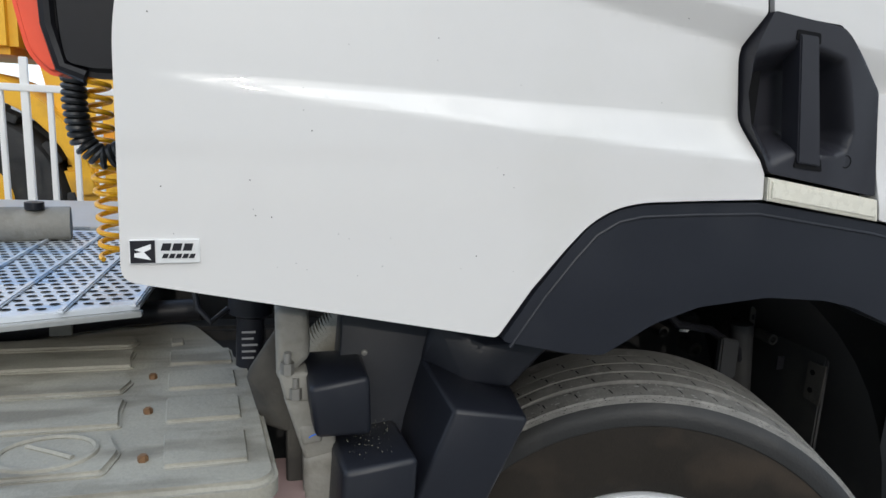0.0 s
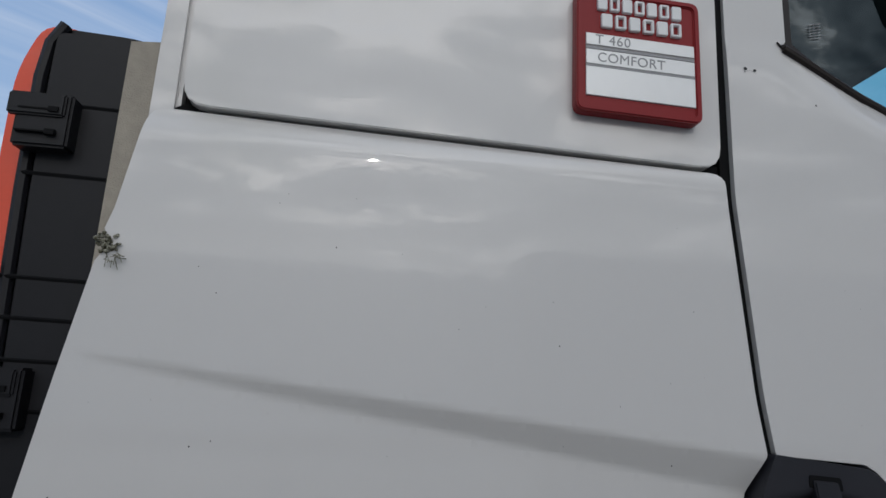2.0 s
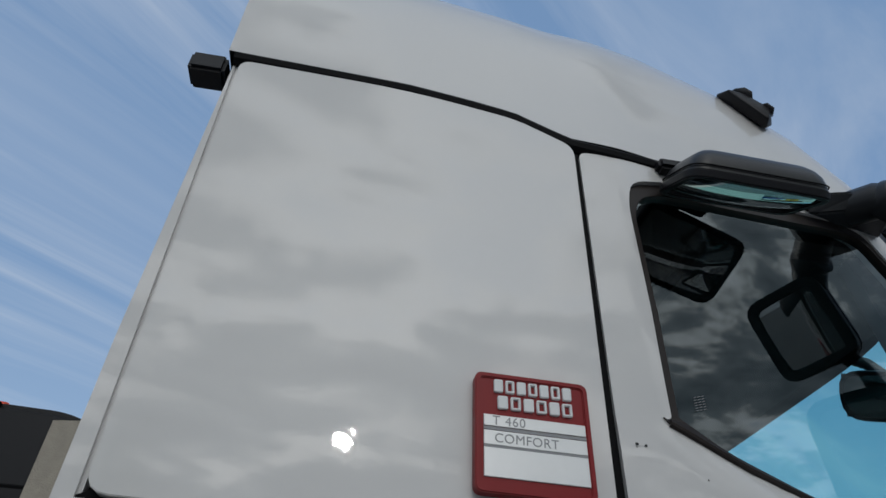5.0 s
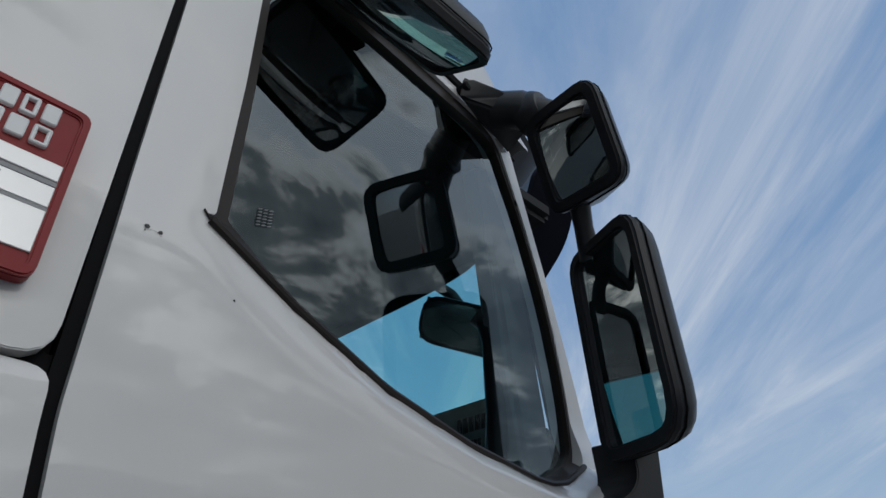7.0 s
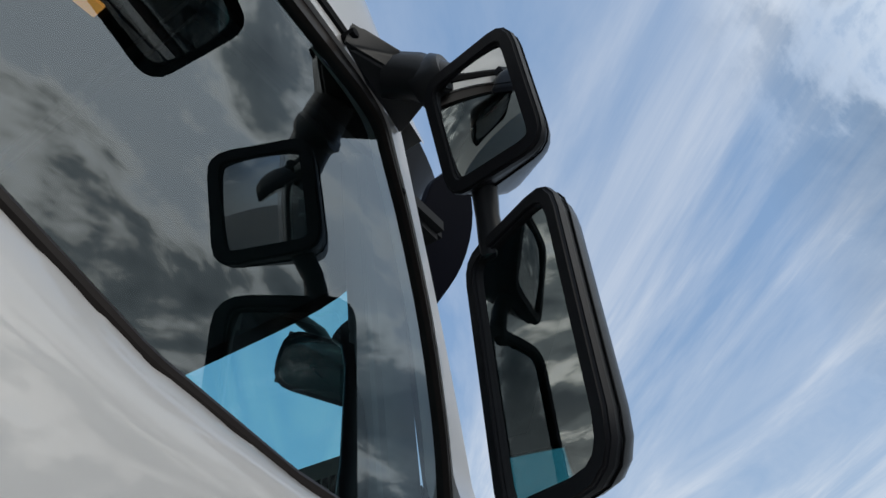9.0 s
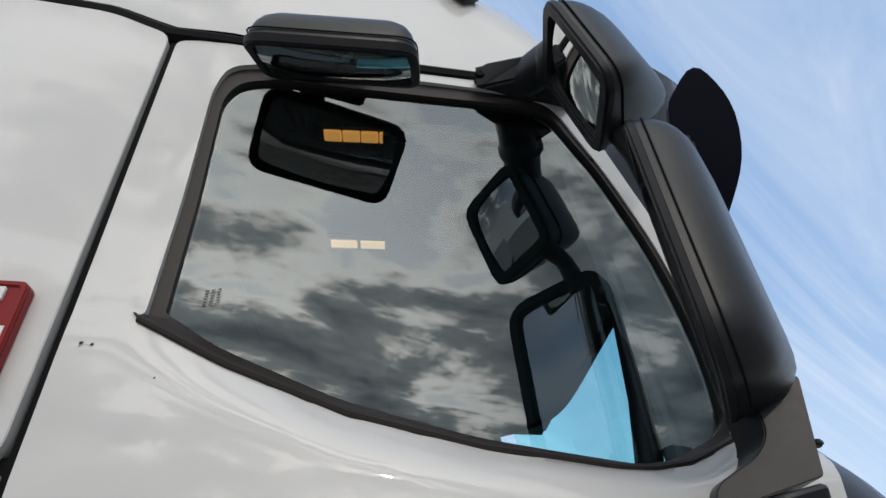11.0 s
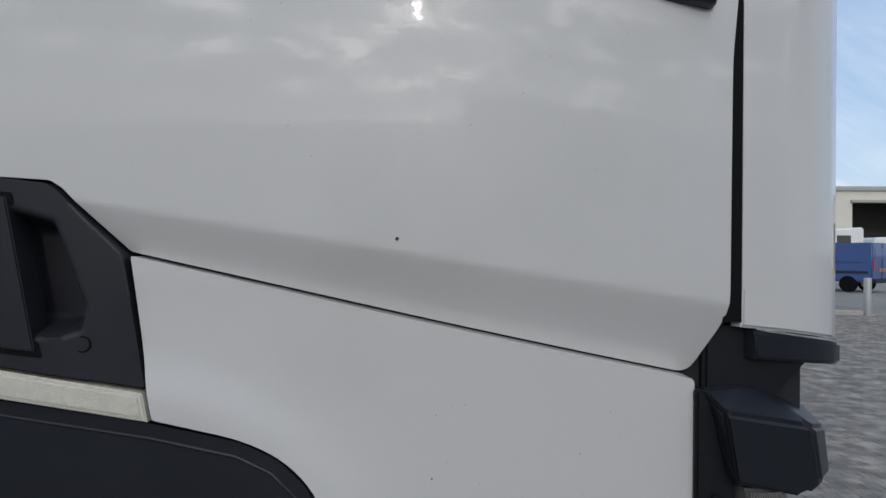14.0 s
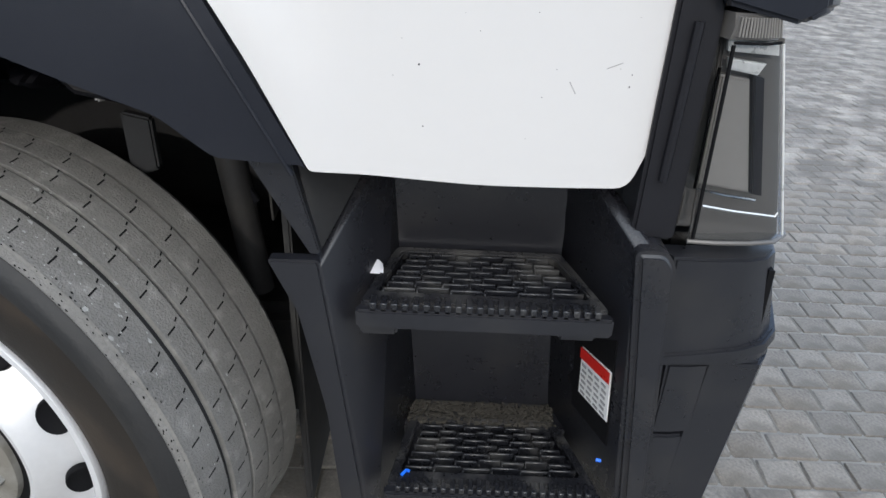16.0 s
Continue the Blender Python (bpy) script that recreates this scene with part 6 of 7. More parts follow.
# rear leg coloured dark for the shade it stands in
part("link_shadow_leg", soft_hull([(-0.014, 0.20, 1.03), (0.014, 0.20, 0.96), (0.020, 0.20, 0.62), (-0.010, 0.20, 0.62), (-0.014, 0.26, 1.03), (0.014, 0.26, 0.96), (0.020, 0.26, 0.62), (-0.010, 0.26, 0.62)], 0.008), DUSTSHADE, link)
for x, z in ((-0.020, 1.138), (-0.006, 1.092)):
    part("stud", tube([(x, 0.150, z - 0.014), (x, 0.150, z + 0.024)], 0.0065, 10), STEEL, link)
    part("nut", tube([(x, 0.150, z - 0.014), (x, 0.150, z + 0.006)], 0.012, 6), STEEL, link)
part("washer", tube([(0.062, 0.165, 0.947), (0.074, 0.165, 0.945)], 0.018, 18), STEEL, link)
part("blue_mark", tube([(0.012, 0.149, 0.998), (0.020, 0.148, 1.006), (0.030, 0.148, 1.010), (0.038, 0.150, 1.026)], 0.0022, 6), BLUEMARK, link)
part("pink_tray", slab(smooth_loop([(-0.35, 0.02), (-0.02, 0.02), (0.03, 0.10), (0.035, 0.30), (-0.35, 0.30)], .04), 0.84, 0.895, axis="z", bev=0.02, seg=3), PINK, truck, "faded pink plastic tray")

# splash guard between the cab and the wheel
guard = part("splash_guard", soft_hull([(0.085, 0.236, 1.262), (0.330, 0.232, 1.235), (0.300, 0.170, 0.84), (0.060, 0.170, 0.84), (0.085, 0.30, 1.262), (0.33, 0.30, 1.235), (0.30, 0.14, 0.70), (0.05, 0.14, 0.70), (0.05, 0.30, 0.70), (0.30, 0.30, 0.70)], 0.004), PLASTIC, truck, "dark grey moulded splash guard")
part("guard_box", soft_hull([(0.013, 0.250, 1.121), (0.111, 0.250, 1.124), (0.019, 0.085, 1.119), (0.107, 0.085, 1.134), (0.030, 0.090, 1.035), (0.114, 0.090, 1.035), (0.022, 0.25, 1.02), (0.122, 0.25, 1.02)], 0.010), PLASTIC, guard, angle=60)
part("guard_box", soft_hull([(0.058, 0.250, 0.983), (0.166, 0.250, 1.003), (0.075, 0.048, 0.989), (0.185, 0.048, 1.003), (0.062, 0.050, 0.70), (0.176, 0.050, 0.70), (0.05, 0.25, 0.70), (0.19, 0.25, 0.70)], 0.012), PLASTIC, guard, angle=60)
part("guard_step", soft_hull([(0.232, 0.215, 1.122), (0.262, 0.066, 1.078), (0.390, 0.066, 1.054), (0.405, 0.215, 1.062), (0.282, 0.215, 1.070), (0.198, 0.066, 0.912), (0.302, 0.066, 0.902), (0.364, 0.066, 1.010), (0.17, 0.07, 0.76), (0.26, 0.07, 0.76), (0.17, 0.25, 0.76), (0.30, 0.25, 0.76), (0.20, 0.25, 1.06), (0.42, 0.22, 1.03)], 0.010), PLASTIC, guard, angle=60)
part("guard_top", soft_hull([(0.297, 0.158, 1.088), (0.392, 0.158, 1.074), (0.464, 0.160, 1.152), (0.332, 0.160, 1.156), (0.254, 0.205, 1.182), (0.228, 0.205, 1.118), (0.258, 0.25, 1.25), (0.48, 0.20, 1.20), (0.48, 0.25, 1.25), (0.40, 0.25, 1.06), (0.24, 0.25, 1.09)], 0.009), PLASTIC, guard, angle=60)
grit = bmesh.new()
gr = random.Random(21)
for k in range(150):
    u, w = gr.random(), gr.random() ** 0.6
    p = Vector((0.085 + 0.085 * u - 0.016 * w, 0.062 + 0.15 * w, 0.9965 + 0.013 * u)) if k < 95 else Vector((0.255 + 0.120 * u, 0.085 + 0.09 * w, 1.083 - 0.018 * u))
    r = gr.uniform(0.0004, 0.0012)
    bmesh.ops.create_icosphere(grit, subdivisions=1, radius=r, matrix=Matrix.Translation(p))
tagged(part("guard_grit", grit, NEST, guard), kind="stuff")
for x, y, z in ((0.120, 0.215, 1.133), (0.193, 0.198, 1.016)):
    part("rivet", lathe([(0.0, y - 0.007), (0.005, y - 0.006), (0.007, y - 0.003), (0.007, y + 0.012)], x, z, 12), STEEL, guard)
for x in (0.284, 0.314):
    part("blue_mark", tube([(x - 0.006, 0.118, 1.084 - 0.2 * (x - 0.28)), (x, 0.128, 1.085 - 0.2 * (x - 0.28)), (x + 0.007, 0.118, 1.083 - 0.2 * (x - 0.28)), (x + 0.001, 0.104, 1.082 - 0.2 * (x - 0.28))], 0.0022, 6), BLUEMARK, guard)

# clutter inside the wheel housing
strap = part("perforated_strap", slab(smooth_loop([(1.168, 1.125), (1.186, 1.127), (1.192, 0.985), (1.176, 0.980)], .004), 0.452, 0.456, bev=0.001), DUSTSHADE, truck, "perforated metal strap in the wheel housing")
for k in range(5):
    z = 1.105 - 0.025 * k
    part("strap_slot", slab(smooth_loop([(1.1745, z), (1.1805, z), (1.182, z - 0.014), (1.176, z - 0.014)], .002), 0.4505, 0.453, bev=0), SEALGAP, strap)
part("housing_plate", slab(smooth_loop([(1.098, 1.080), (1.152, 1.076), (1.160, 0.985), (1.130, 0.965), (1.104, 0.99)], .01), 0.468, 0.476, bev=0.002), DUSTSHADE, truck, "dusty bracket plate in the wheel housing")
lbl = part("flap_plate", slab(smooth_loop([(0.245, 1.037), (0.299, 1.033), (0.300, 0.938), (0.249, 0.935)], .006), 1.222, 1.226, axis="x", bev=0.001), DUSTSHADE, truck, "dusty pale bracket plate by the steps")
for z in (1.010, 0.965):
    part("plate_hole", slab([(0.280 + 0.007 * math.cos(k * math.pi / 6), z + 0.007 * math.sin(k * math.pi / 6)) for k in range(12)], 1.2205, 1.2225, axis="x", bev=0), SEALGAP, lbl)
for x, y, z, r in ((1.205, 0.40, 1.052, 0.014), (0.985, 0.55, 1.03, 0.016), (1.10, 0.56, 0.97, 0.020)):
    part("pipe_end", lathe([(r * 0.6, y + 0.03), (r * 0.6, y), (r, y), (r, y + 0.06)], x, z, 16), DUSTSHADE, truck)
part("valve", hull([(0.70, 0.45, 1.14), (0.77, 0.45, 1.14), (0.78, 0.5, 1.08), (0.70, 0.5, 1.08), (0.72, 0.40, 1.12), (0.75, 0.40, 1.10)], 0.01), BLACK, truck)
part("bracket", hull([(0.97, 0.30, 1.10), (1.02, 0.30, 1.09), (1.02, 0.30, 1.00), (0.97, 0.30, 0.98), (0.97, 0.32, 1.10), (1.02, 0.32, 1.09), (1.02, 0.32, 1.0), (0.97, 0.32, 0.98)], 0.004), DARK, truck)
part("wiring_clip", hull([(0.900, 0.36, 1.110), (0.925, 0.36, 1.115), (0.93, 0.38, 1.10), (0.90, 0.38, 1.09), (0.91, 0.34, 1.10)], 0.004), SILVER, truck)
part("wiring_loom", tube([(0.80, 0.36, 1.20), (0.88, 0.35, 1.12), (0.98, 0.36, 1.10), (1.08, 0.38, 1.04), (1.15, 0.40, 0.9)], 0.010, 8), BLACK, truck)
part("inner_stay", tube([(1.10, 0.40, 1.10), (1.14, 0.40, 0.70)], 0.03, 10), DARK, truck)
part("card_label", box(1.195, 1.215, 0.365, 0.37, 0.985, 1.02, 0), BLACK, truck, "pale label in the wheel housing")

# sticker on the well side, opening and paper scrap


def plate3(points, d0, d1):
    """A thin flat plate through points in space, drawn out along its own normal."""
    ps = [Vector(p) for p in points]
    n = (ps[1] - ps[0]).cross(ps[2] - ps[0]).normalized()
    bm = bmesh.new()
    a, b = [bm.verts.new(p + n * d0) for p in ps], [bm.verts.new(p + n * d1) for p in ps]
    bm.faces.new(a)
    bm.faces.new(b)
    for i in range(len(ps)):
        bm.faces.new((a[i - 1], a[i], b[i], b[i - 1]))
    return bm


STK = [(1.758, 0.138, 0.783), (1.786, 0.055, 0.797), (1.796, 0.058, 0.692), (1.766, 0.144, 0.681)]
OPEN_ = [(1.750, 0.163, 0.785), (1.784, 0.051, 0.861), (1.804, 0.057, 0.640), (1.744, 0.225, 0.625), (1.757, 0.165, 0.712)]
# flat plate, black for the shade inside the opening
opening = part("well_opening", plate3(OPEN_, 0.001, -0.001), SEALGAP, steps, "dark opening in the well side")
stk = part("warning_sticker", plate3(STK, 0.0015, -0.0005), WHITE, steps, "white warning sticker with a red band")


def on_sticker(u, v, off=0.0):
    a, b, c, d = (Vector(p) for p in STK)
    n = (b - a).cross(c - a).normalized()
    return tuple(a.lerp(b, u).lerp(d.lerp(c, u), v) + n * off)


side = -1 if Vector(on_sticker(0, 0, 0.01)).x > 1.758 else 1
part("red_band", plate3([on_sticker(u, v, side * 0.003) for u, v in ((0, 0), (1, 0), (1, 0.22), (0, 0.22))], 0.0005, -0.0005), TAIL, stk)
bars = bmesh.new()
for r in range(6):
    for k in range(4):
        u, v = 0.08 + 0.23 * k + 0.03 * (r % 2), 0.30 + 0.115 * r
        join(bars, plate3([on_sticker(u + du, v + dv, side * 0.003) for du, dv in ((0, 0), (0.15, 0.01), (0.15, 0.055), (0, 0.045))], 0.0004, -0.0004))
part("print_bar", bars, GREYPRINT, stk)
scrap = new("paper_scrap", finish("paper_scrap", hull([(1.395, 0.115, 0.922), (1.428, 0.110, 0.924), (1.412, 0.140, 0.938), (1.398, 0.135, 0.926), (1.424, 0.140, 0.925)], 0.0005, 1), PAPER))
tagged(scrap, "crumpled white paper scrap on the step", "paper")
part("blue_mark", tube([(1.462, 0.050, 0.557), (1.470, 0.060, 0.559), (1.476, 0.058, 0.558)], 0.003, 6), BLUEMARK, steps)
part("blue_mark", tube([(1.778, 0.018, 0.648), (1.786, 0.016, 0.648)], 0.003, 6), BLUEMARK, steps)

# coil lines between cab and deck


def coil(name, path, r, pitch, wire, material, label):
    pts = [Vector(p) for p in path]
    fine_ = []
    for a, b in zip(pts, pts[1:]):
        for k in range(12):
            fine_.append(a.lerp(b, k / 12))
    fine_.append(pts[-1])
    for _ in range(6):
        fine_ = [fine_[0]] + [(a + b * 2 + c) / 4 for a, b, c in zip(fine_, fine_[1:], fine_[2:])] + [fine_[-1]]
    length = [0.0]
    for a, b in zip(fine_, fine_[1:]):
        length.append(length[-1] + (b - a).length)
    turns = length[-1] / pitch
    out = []
    n = int(turns * 14)
    refv = Vector((0, 1, 0.1)).normalized()
    for k in range(n + 1):
        s_ = length[-1] * k / n
        i = max(j for j in range(len(length)) if length[j] <= s_ + 1e-9)
        i = min(i, len(fine_) - 2)
        t = (s_ - length[i]) / max(1e-9, length[i + 1] - length[i])
        p = fine_[i].lerp(fine_[i + 1], t)
        d = (fine_[i + 1] - fine_[i]).normalized()
        a = d.cross(refv).normalized()
        b = a.cross(d)
        ang = 2 * math.pi * k / 14
        out.append(p + r * (math.cos(ang) * a + math.sin(ang) * b))
    return part(name, tube(out, wire, 7), material, truck, label)


coil("coil_cable", [(-0.448, 0.62, 1.66), (-0.450, 0.62, 1.56), (-0.440, 0.62, 1.48), (-0.400, 0.62, 1.445), (-0.350, 0.62, 1.47), (-0.28, 0.62, 1.56)], 0.0195, 0.0140, 0.0066, BLACKHOSE, "black coiled electric cable")
coil("coil_hose", [(-0.418, 0.66, 1.66), (-0.412, 0.66, 1.50), (-0.402, 0.66, 1.36), (-0.398, 0.66, 1.22)], 0.025, 0.030, 0.0060, YELLOWHOSE, "yellow coiled air hose")
part("deck_canister", tube([(-0.92, 1.10, 1.215), (-0.62, 1.16, 1.215)], 0.05, 20), CASTING, truck, "grey air canister on the deck")
part("canister_cap", tube([(-0.70, 1.12, 1.262), (-0.70, 1.12, 1.282)], 0.025, 14), BLACK, truck)

# ---- yard: ground, fence, machine ----
bm = bmesh.new()
bmesh.ops.create_grid(bm, x_segments=8, y_segments=8, size=1500)
for v in bm.verts:
    v.co.z = GZ - 0.0055
ground = new("ground", finish("ground", bm, PAVING))
tagged(ground, "wide yard of worn grey block paving", "ground", kind="structure")

fence = thing("fence", "white welded bar fence behind the truck", "fence")
FY = 3.2
for k in range(26):
    x = -1.38 + 0.1225 * (k - 9)
    tall = (k - 9) % 13 == 0
    part("post" if tall else "bar", box(x - (0.02 if tall else 0.014), x + (0.02 if tall else 0.014), FY, FY + 0.03, GZ, 1.80 if tall else 1.63, 0.003), FENCE, fence)
part("rail", box(-2.6, 0.75, FY - 0.008, FY + 0.04, 1.615, 1.655, 0.004), FENCE, fence)
part("rail", box(-2.6, 0.75, FY - 0.008, FY + 0.04, 0.20, 0.24, 0.004), FENCE, fence)

loader = thing("wheel_loader", "yellow wheel loader parked behind the fence", "loader")
LX, LY = -2.28, 4.6
wheel_l = part("wheel", lathe([(0.30, LY + 0.06), (0.50, LY - 0.02), (0.66, LY), (0.70, LY + 0.06), (0.70, LY + 0.50), (0.3, LY + 0.5)], LX, 0.80, 56), DARK, loader, "large black loader tyre")
lug_me = finish("lug", hull([(-0.09, 0, -0.03), (0.09, 0, -0.03), (0.09, 0, 0.03), (-0.09, 0, 0.03), (-0.08, 0.26, -0.03), (0.08, 0.26, -0.03), (0.08, 0.26, 0.03), (-0.08, 0.26, 0.03)], 0.008), DARK)
for k in range(22):
    a = 2 * math.pi * k / 22
    lug = new("lug", lug_me)
    lug.parent = wheel_l
    lug.matrix_basis = Matrix.Translation((LX + 0.72 * math.cos(a), LY - 0.01 + 0.25 * (k % 2), 0.80 + 0.72 * math.sin(a))) @ Matrix.Rotation(-a + math.pi / 2, 4, "Y")
part("wheel_rim", lathe([(0.0, LY + 0.02), (0.18, LY + 0.03), (0.28, LY + 0.01), (0.32, LY + 0.04)], LX, 0.80, 40), YELLOW, wheel_l)
fend = [(LX + 0.92 * math.cos(radians(a)), 0.80 + 0.98 * math.sin(radians(a))) for a in range(5, 140, 9)]
fend += [(LX + 0.80 * math.cos(radians(a)), 0.80 + 0.82 * math.sin(radians(a))) for a in range(131, 4, -9)]
part("fender", slab(fend, LY - 0.05, LY + 0.6, bev=0.01), YELLOW, loader, "yellow rear fender")
part("body", hull([(-1.60, LY + 0.1, 1.05), (-0.2, LY + 0.1, 1.0), (-0.2, LY + 0.1, 2.2), (-1.9, LY + 0.1, 2.5), (-1.60, LY + 1.5, 1.05), (-0.2, LY + 1.5, 1.0), (-0.2, LY + 1.5, 2.2), (-1.9, LY + 1.5, 2.5)], 0.04), YELLOW, loader, "yellow engine body")
part("counterweight", hull([(-1.52, LY, 0.72), (-0.4, LY, 0.7), (-0.4, LY, 1.02), (-1.62, LY, 1.08), (-1.5, LY + 1.5, 0.72), (-0.4, LY + 1.5, 0.7), (-0.4, LY + 1.5, 1.02), (-1.6, LY + 1.5, 1.08)], 0.03), YELLOW, loader)
part("axle_mass", box(-1.95, -1.45, LY + 0.25, LY + 1.4, 0.55, 1.25, 0.03), DARK, loader)
part("cab_roof", box(-3.2, -1.9, LY + 0.1, LY + 1.5, 1.9, 2.9, 0.06), YELLOW, loader)
part("warning_label", box(-1.40, -1.26, LY + 0.085, LY + 0.095, 1.28, 1.40, 0), AMBER, loader)

# ---- far yard ----


def van_of():
    van = thing("van", "dark blue panel van with rear plate bars", "van")
    part("body", hull([(0, -0.98, 0.45), (0, 0.98, 0.45), (0, 0.93, 2.15), (0, -0.93, 2.15), (4.3, -0.98, 0.45), (4.3, 0.98, 0.45), (4.1, 0.9, 2.15), (4.1, -0.9, 2.15), (5.3, -0.9, 0.45), (5.3, 0.9, 0.45), (5.2, -0.85, 1.15), (5.2, 0.85, 1.15)], 0.06, 3), BLUEVAN, van)
    for x in (0.95, 4.35):
        for s_ in (-1, 1):
            wv = lathe([(0.0, -0.08), (0.20, -0.10), (0.22, -0.12), (0.33, -0.12), (0.35, -0.09), (0.35, 0.1), (0.0, 0.1)], 0, 0, 28)
            ob = part("wheel", join(None, wv, Matrix.Translation((x, 0.90 * s_, 0.35)) @ Matrix.Diagonal((1, -s_ * -1, 1, 1))), SEALGAP, van)
            part("wheel_trim", join(None, lathe([(0.0, -0.125), (0.16, -0.125), (0.19, -0.115)], 0, 0, 20), Matrix.Translation((x, 0.90 * s_, 0.35)) @ Matrix.Diagonal((1, -s_ * -1, 1, 1))), SILVER, ob)
    for s_ in (-1, 1):
        part("tail_lamp", box(-0.02, 0.03, 0.80 * s_ - 0.06, 0.80 * s_ + 0.06, 0.95, 1.40, 0.01), TAIL, van)
    part("rear_window", box(-0.012, 0.02, -0.75, 0.75, 1.45, 1.95, 0.02), BLUEVAN, van)
    part("number_plate", box(-0.025, 0.01, -0.28, 0.28, 0.92, 1.04, 0.004), AMBER, van, "yellow number plate")
    part("plate_bars", bar_text(bmesh.new(), -0.2, 0.2, 0, 0.05, 0, 4), BLACKPRINT, van).matrix_basis = Matrix.Translation((-0.028, 0, 0.955)) @ Matrix.Rotation(radians(-90), 4, "Z")
    part("rear_bumper", box(-0.12, 0.1, -0.95, 0.95, 0.42, 0.60, 0.03), DARK, van)
    for s_ in (-1, 1):
        part("side_moulding", box(0.15, 4.2, 0.985 * s_ - 0.012, 0.985 * s_ + 0.012, 0.82, 0.92, 0.005), DARK, van)
        part("side_groove", box(0.35, 2.4, 0.962 * s_ - 0.012, 0.962 * s_ + 0.012, 1.30, 1.33, 0.005), BLUEVAN, van)
    part("door_split", box(-0.014, 0.01, -0.006, 0.006, 0.55, 2.1, 0), SEALGAP, van)
    return van


van = van_of()
van.matrix_basis = Matrix.Translation((19.5, 27.7, GZ)) @ Matrix.Rotation(radians(127), 4, "Z")

hall = thing("hall", "cream clad warehouse with a dark dock opening", "building")
HY = 60.0
part("wall", slab([(10, GZ), (95, GZ), (95, 7.6), (10, 7.6)], HY, HY + 0.4, bev=0, holes=[[(37.2, 3.2), (47, 3.2), (47, 6.5), (37.2, 6.5)], [(52, GZ + 0.01), (58, GZ + 0.01), (58, 5), (52, 5)]]), CLADDING, hall)
part("roof_edge", box(9.6, 95.4, HY - 0.25, HY + 0.6, 7.6, 8.0, 0.04), GALV, hall)
part("dock_recess", box(36, 60, HY + 6, HY + 6.3, GZ, 7.5, 0), DOORGREY, hall, "dark interior behind the opening")
part("canopy", box(37.0, 47.2, HY - 0.35, HY, 6.5, 6.75, 0.02), CONCRETE, hall)
part("side_wall", box(10, 10.4, HY + 0.4, HY + 40, GZ, 7.6, 0), CLADDING, hall)
part("flat_roof", box(10, 95, HY + 0.4, HY + 40, 7.4, 7.6, 0), GALV, hall)

boll = thing("bollard", "galvanised steel bollard beside a kerb", "bollard")
pole = tube([(12.3, 16.9, GZ), (12.3, 16.9, 1.03), (12.3, 16.9, 1.05)], [0.095, 0.095, 0.085], 20)
part("post", pole, GALV, boll)
part("foot", box(12.16, 12.44, 16.76, 17.04, GZ - 0.005, GZ + 0.012, 0.003), GALV, boll)
kerb = new("kerb", finish("kerb", box(9.5, 12.15, 16.8, 17.0, GZ - 0.02, GZ + 0.12, 0.02), CONCRETE))
tagged(kerb, "pale concrete kerb stone by the bollard", "kerb", kind="structure")

office = thing("site_office", "plain white cabin wall beside a kerb", "cabin")
part("wall", box(4.5, 12.4, 19.02, 19.3, GZ, 3.2, 0.01), CLADDING, office)
part("end_wall", box(12.2, 12.4, 19.3, 23.0, GZ, 3.2, 0.01), CLADDING, office)
part("flat_roof", box(4.5, 12.4, 19.0, 23.0, 3.2, 3.3, 0.02), GALV, office)

for k, (x, y, colr, hgt) in enumerate(((24.0, 40.0, FENCE, 3.4), (27.6, 41.5, FENCE, 2.9), (30.2, 42.0, YELLOW, 3.5))):
    tk = thing("parked_truck" if k < 2 else "parked_machine", "white parked truck cab far across the yard" if k < 2 else "yellow parked machine far across the yard", "truck" if k < 2 else "machine", "vehicles parked across the yard")
    part("cab", hull([(x, y, 0.7), (x + 2.2, y, 0.7), (x + 2.2, y, hgt), (x + 0.2, y, hgt - 0.1), (x, y + 2.4, 0.7), (x + 2.2, y + 2.4, 0.7), (x + 2.2, y + 2.4, hgt), (x + 0.2, y + 2.4, hgt - 0.1)], 0.1, 3), colr, tk)
    part("window", box(x + 0.5, x + 1.4, y - 0.012, y + 0.05, hgt - 1.2, hgt - 0.5, 0.02), GLOSSBLACK, tk)
    part("wheel", join(None, lathe([(0.0, -0.1), (0.25, -0.1), (0.5, -0.12), (0.5, 0.2), (0.0, 0.2)], 0, 0, 28), Matrix.Translation((x + 1.1, y, 0.5 + GZ))), SEALGAP, tk)
    part("chassis", box(x, x + 5.0, y + 0.6, y + 1.8, 0.6, 1.0, 0.03), DARK, tk)

post_l = thing("street_lamp", "slim grey yard lamp post with a flat head", "street lamp")
part("pole", tube([(55, -4.68, GZ), (55, -4.68, 12.5)], [0.11, 0.06], 12), GALV, post_l)
part("lamp_head", box(54.6, 55.4, -5.2, -4.2, 12.45, 12.65, 0.05), DARK, post_l)

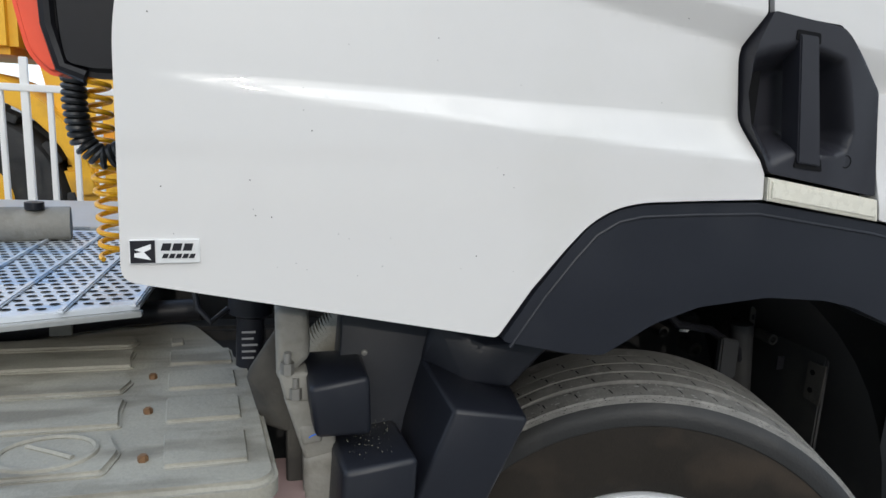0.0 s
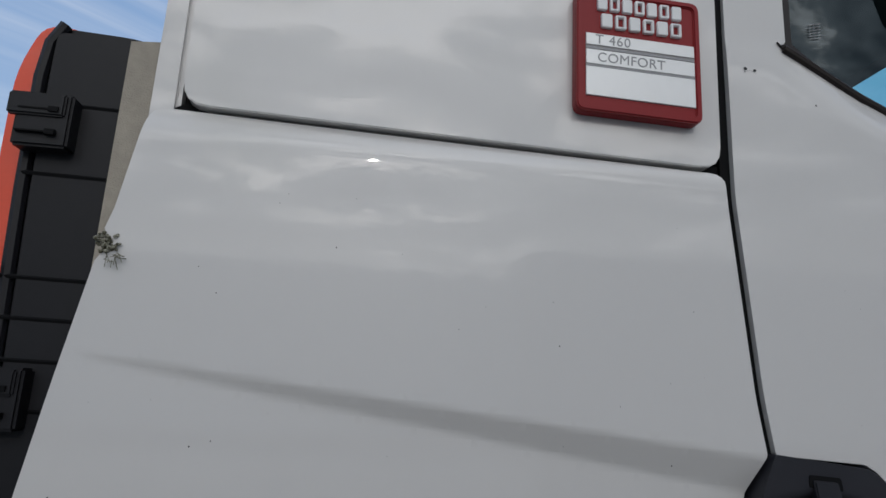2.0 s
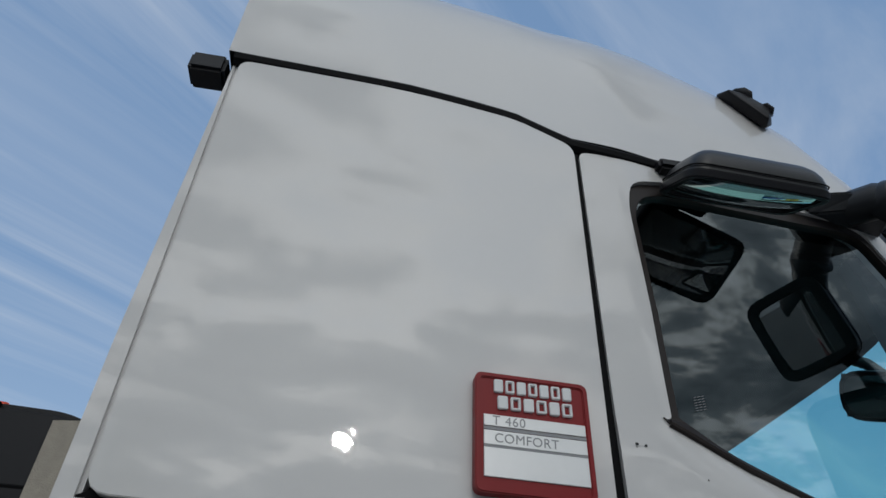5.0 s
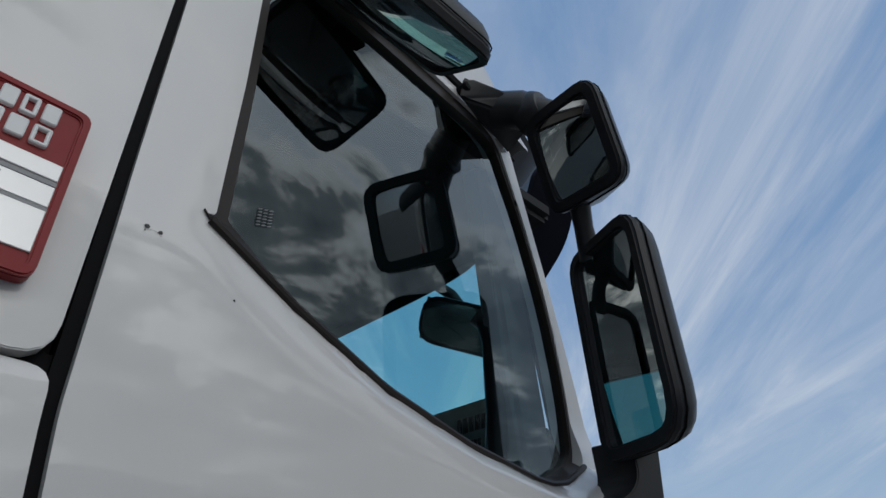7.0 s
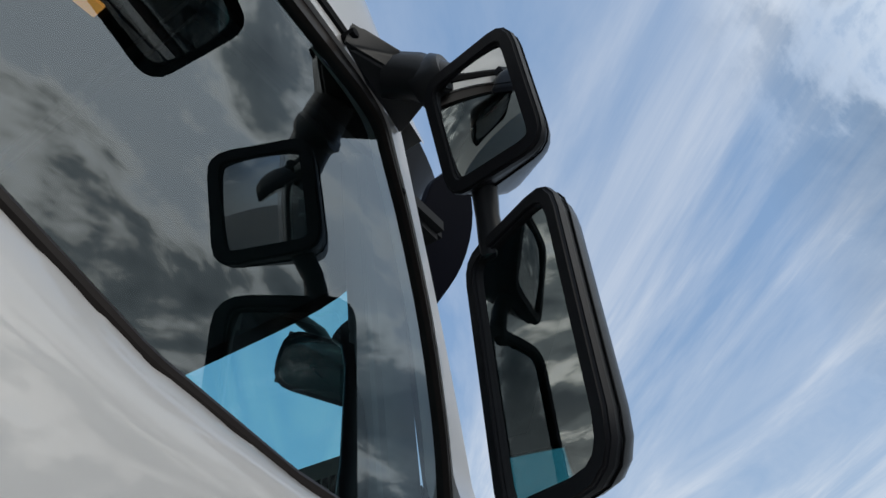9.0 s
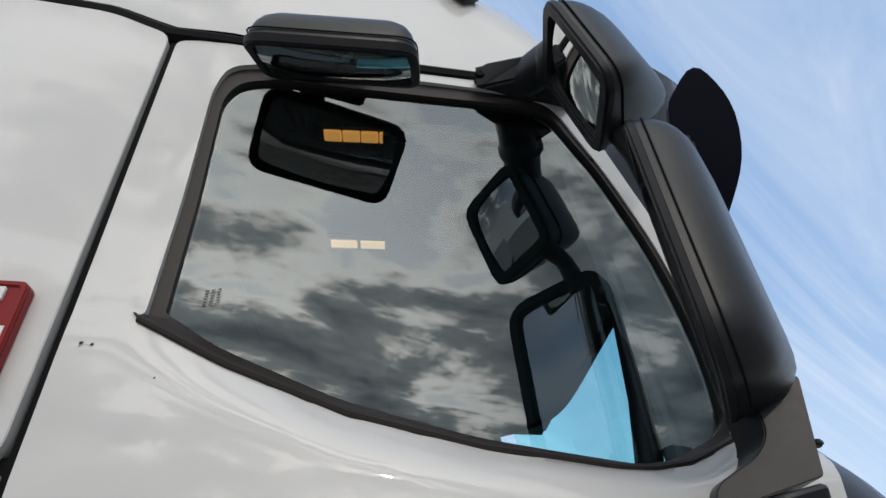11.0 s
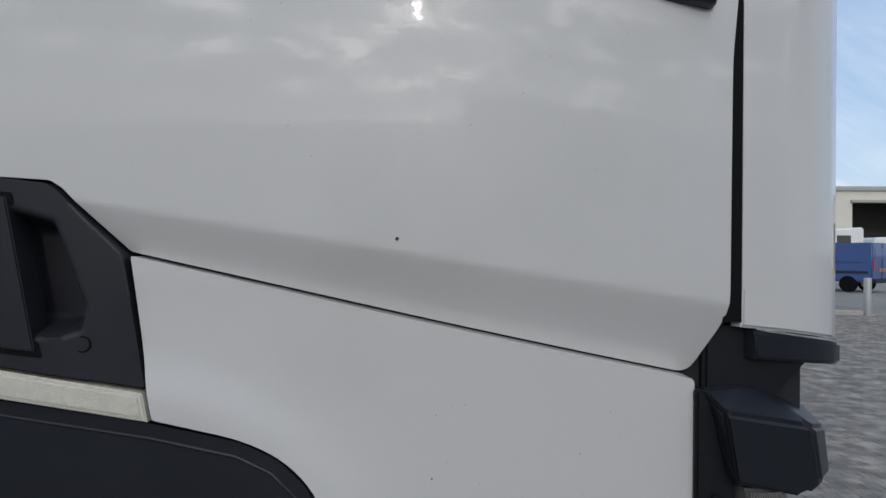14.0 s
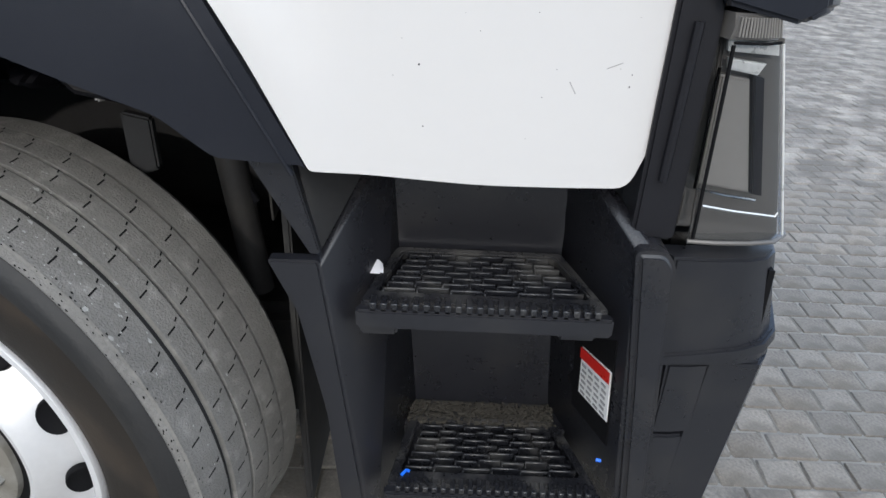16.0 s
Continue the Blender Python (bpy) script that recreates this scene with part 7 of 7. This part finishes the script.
# trailers parked across the lane; only their image in the paint and glass is seen
for x0, x1, hh, colr in ((-15.0, 2.55, 3.55, CLADDING), (2.65, 15.5, 4.0, GALV)):
    tl = thing("parked_trailer", "pale box trailer parked across the lane", "trailer", "trailers across the lane")
    part("box_body", box(x0, x1, -11.0, -8.5, 1.15, hh, 0.05), colr, tl)
    part("chassis", box(x0 + 0.3, x1 - 0.3, -10.6, -8.9, 0.85, 1.15, 0.02), DARK, tl)
    for k in range(3):
        part("wheel", join(None, lathe([(0.0, -0.02), (0.25, 0.0), (0.27, -0.05), (0.48, -0.05), (0.5, 0.0), (0.5, 2.2), (0.0, 2.2)], 0, 0, 28), Matrix.Translation((x0 + 2.0 + 1.3 * k, -10.8, 0.5 + GZ))), SEALGAP, tl)
    part("landing_leg", box(x1 - 3.0, x1 - 2.85, -10.4, -10.25, GZ, 0.9, 0.01), DARK, tl)
    part("landing_leg", box(x1 - 3.0, x1 - 2.85, -9.25, -9.1, GZ, 0.9, 0.01), DARK, tl)

# ---- paving blocks ----
rb = random.Random(9)
PAVX, PAVY = 0.0618, 0.0508
variants = []
for k in range(5):
    bmv = box(-PAVX, PAVX, -PAVY, PAVY, -0.05, 0.0, 0.006, 1)
    for v in bmv.verts:
        v.co.z += rb.uniform(-0.0012, 0.0012)
        v.co.x += rb.uniform(-0.0022, 0.0022)
        v.co.y += rb.uniform(-0.0018, 0.0018)
    variants.append(finish("paver", bmv, PAVER))
near, rest_v, rest_f = 0, [], []
tops = [(-PAVX, -PAVY), (PAVX, -PAVY), (PAVX, PAVY), (-PAVX, PAVY)]
for j in range(165):
    for i in range(100):
        x = 0.9 + 0.128 * i + (0.064 if j % 2 else 0.0) + 0.006 * math.sin(j * 1.7)
        y = -0.6 + 0.106 * j
        if y > 3 + 1.9 * (x - 1.0) or y < 0.35 * (x - 3.6):
            continue
        z = GZ + rb.uniform(-0.003, 0.001)
        if 2.2 < x < 3.9 and 0.5 < y < 2.7 and near < 290:
            p = new("paver", variants[(i * 7 + j * 3) % 5])
            p.parent = ground
            p.matrix_basis = Matrix.Translation((x, y, z)) @ Matrix.Rotation(rb.uniform(-0.02, 0.02), 4, "Z") @ Matrix.Rotation(rb.uniform(-0.012, 0.012), 4, "X")
            near += 1
        else:
            b0 = len(rest_v)
            tx, ty = rb.uniform(-0.018, 0.018), rb.uniform(-0.018, 0.018)
            for ins, dz in ((0.0, -0.03), (0.0, -0.004), (0.005, 0.0)):
                for u, w in tops:
                    uu, ww = u - math.copysign(ins, u), w - math.copysign(ins, w)
                    rest_v.append((x + uu, y + ww, z + dz + tx * uu + ty * ww))
            for lay in (0, 4):
                for q in range(4):
                    rest_f.append((b0 + lay + q, b0 + lay + (q + 1) % 4, b0 + lay + 4 + (q + 1) % 4, b0 + lay + 4 + q))
            rest_f.append((b0 + 8, b0 + 9, b0 + 10, b0 + 11))
me = bpy.data.meshes.new("paver_field")
me.from_pydata(rest_v, [], rest_f)
me.materials.append(PAVER)
field = new("paver_field", me)
field.parent = ground
tagged(field, kind="stuff")
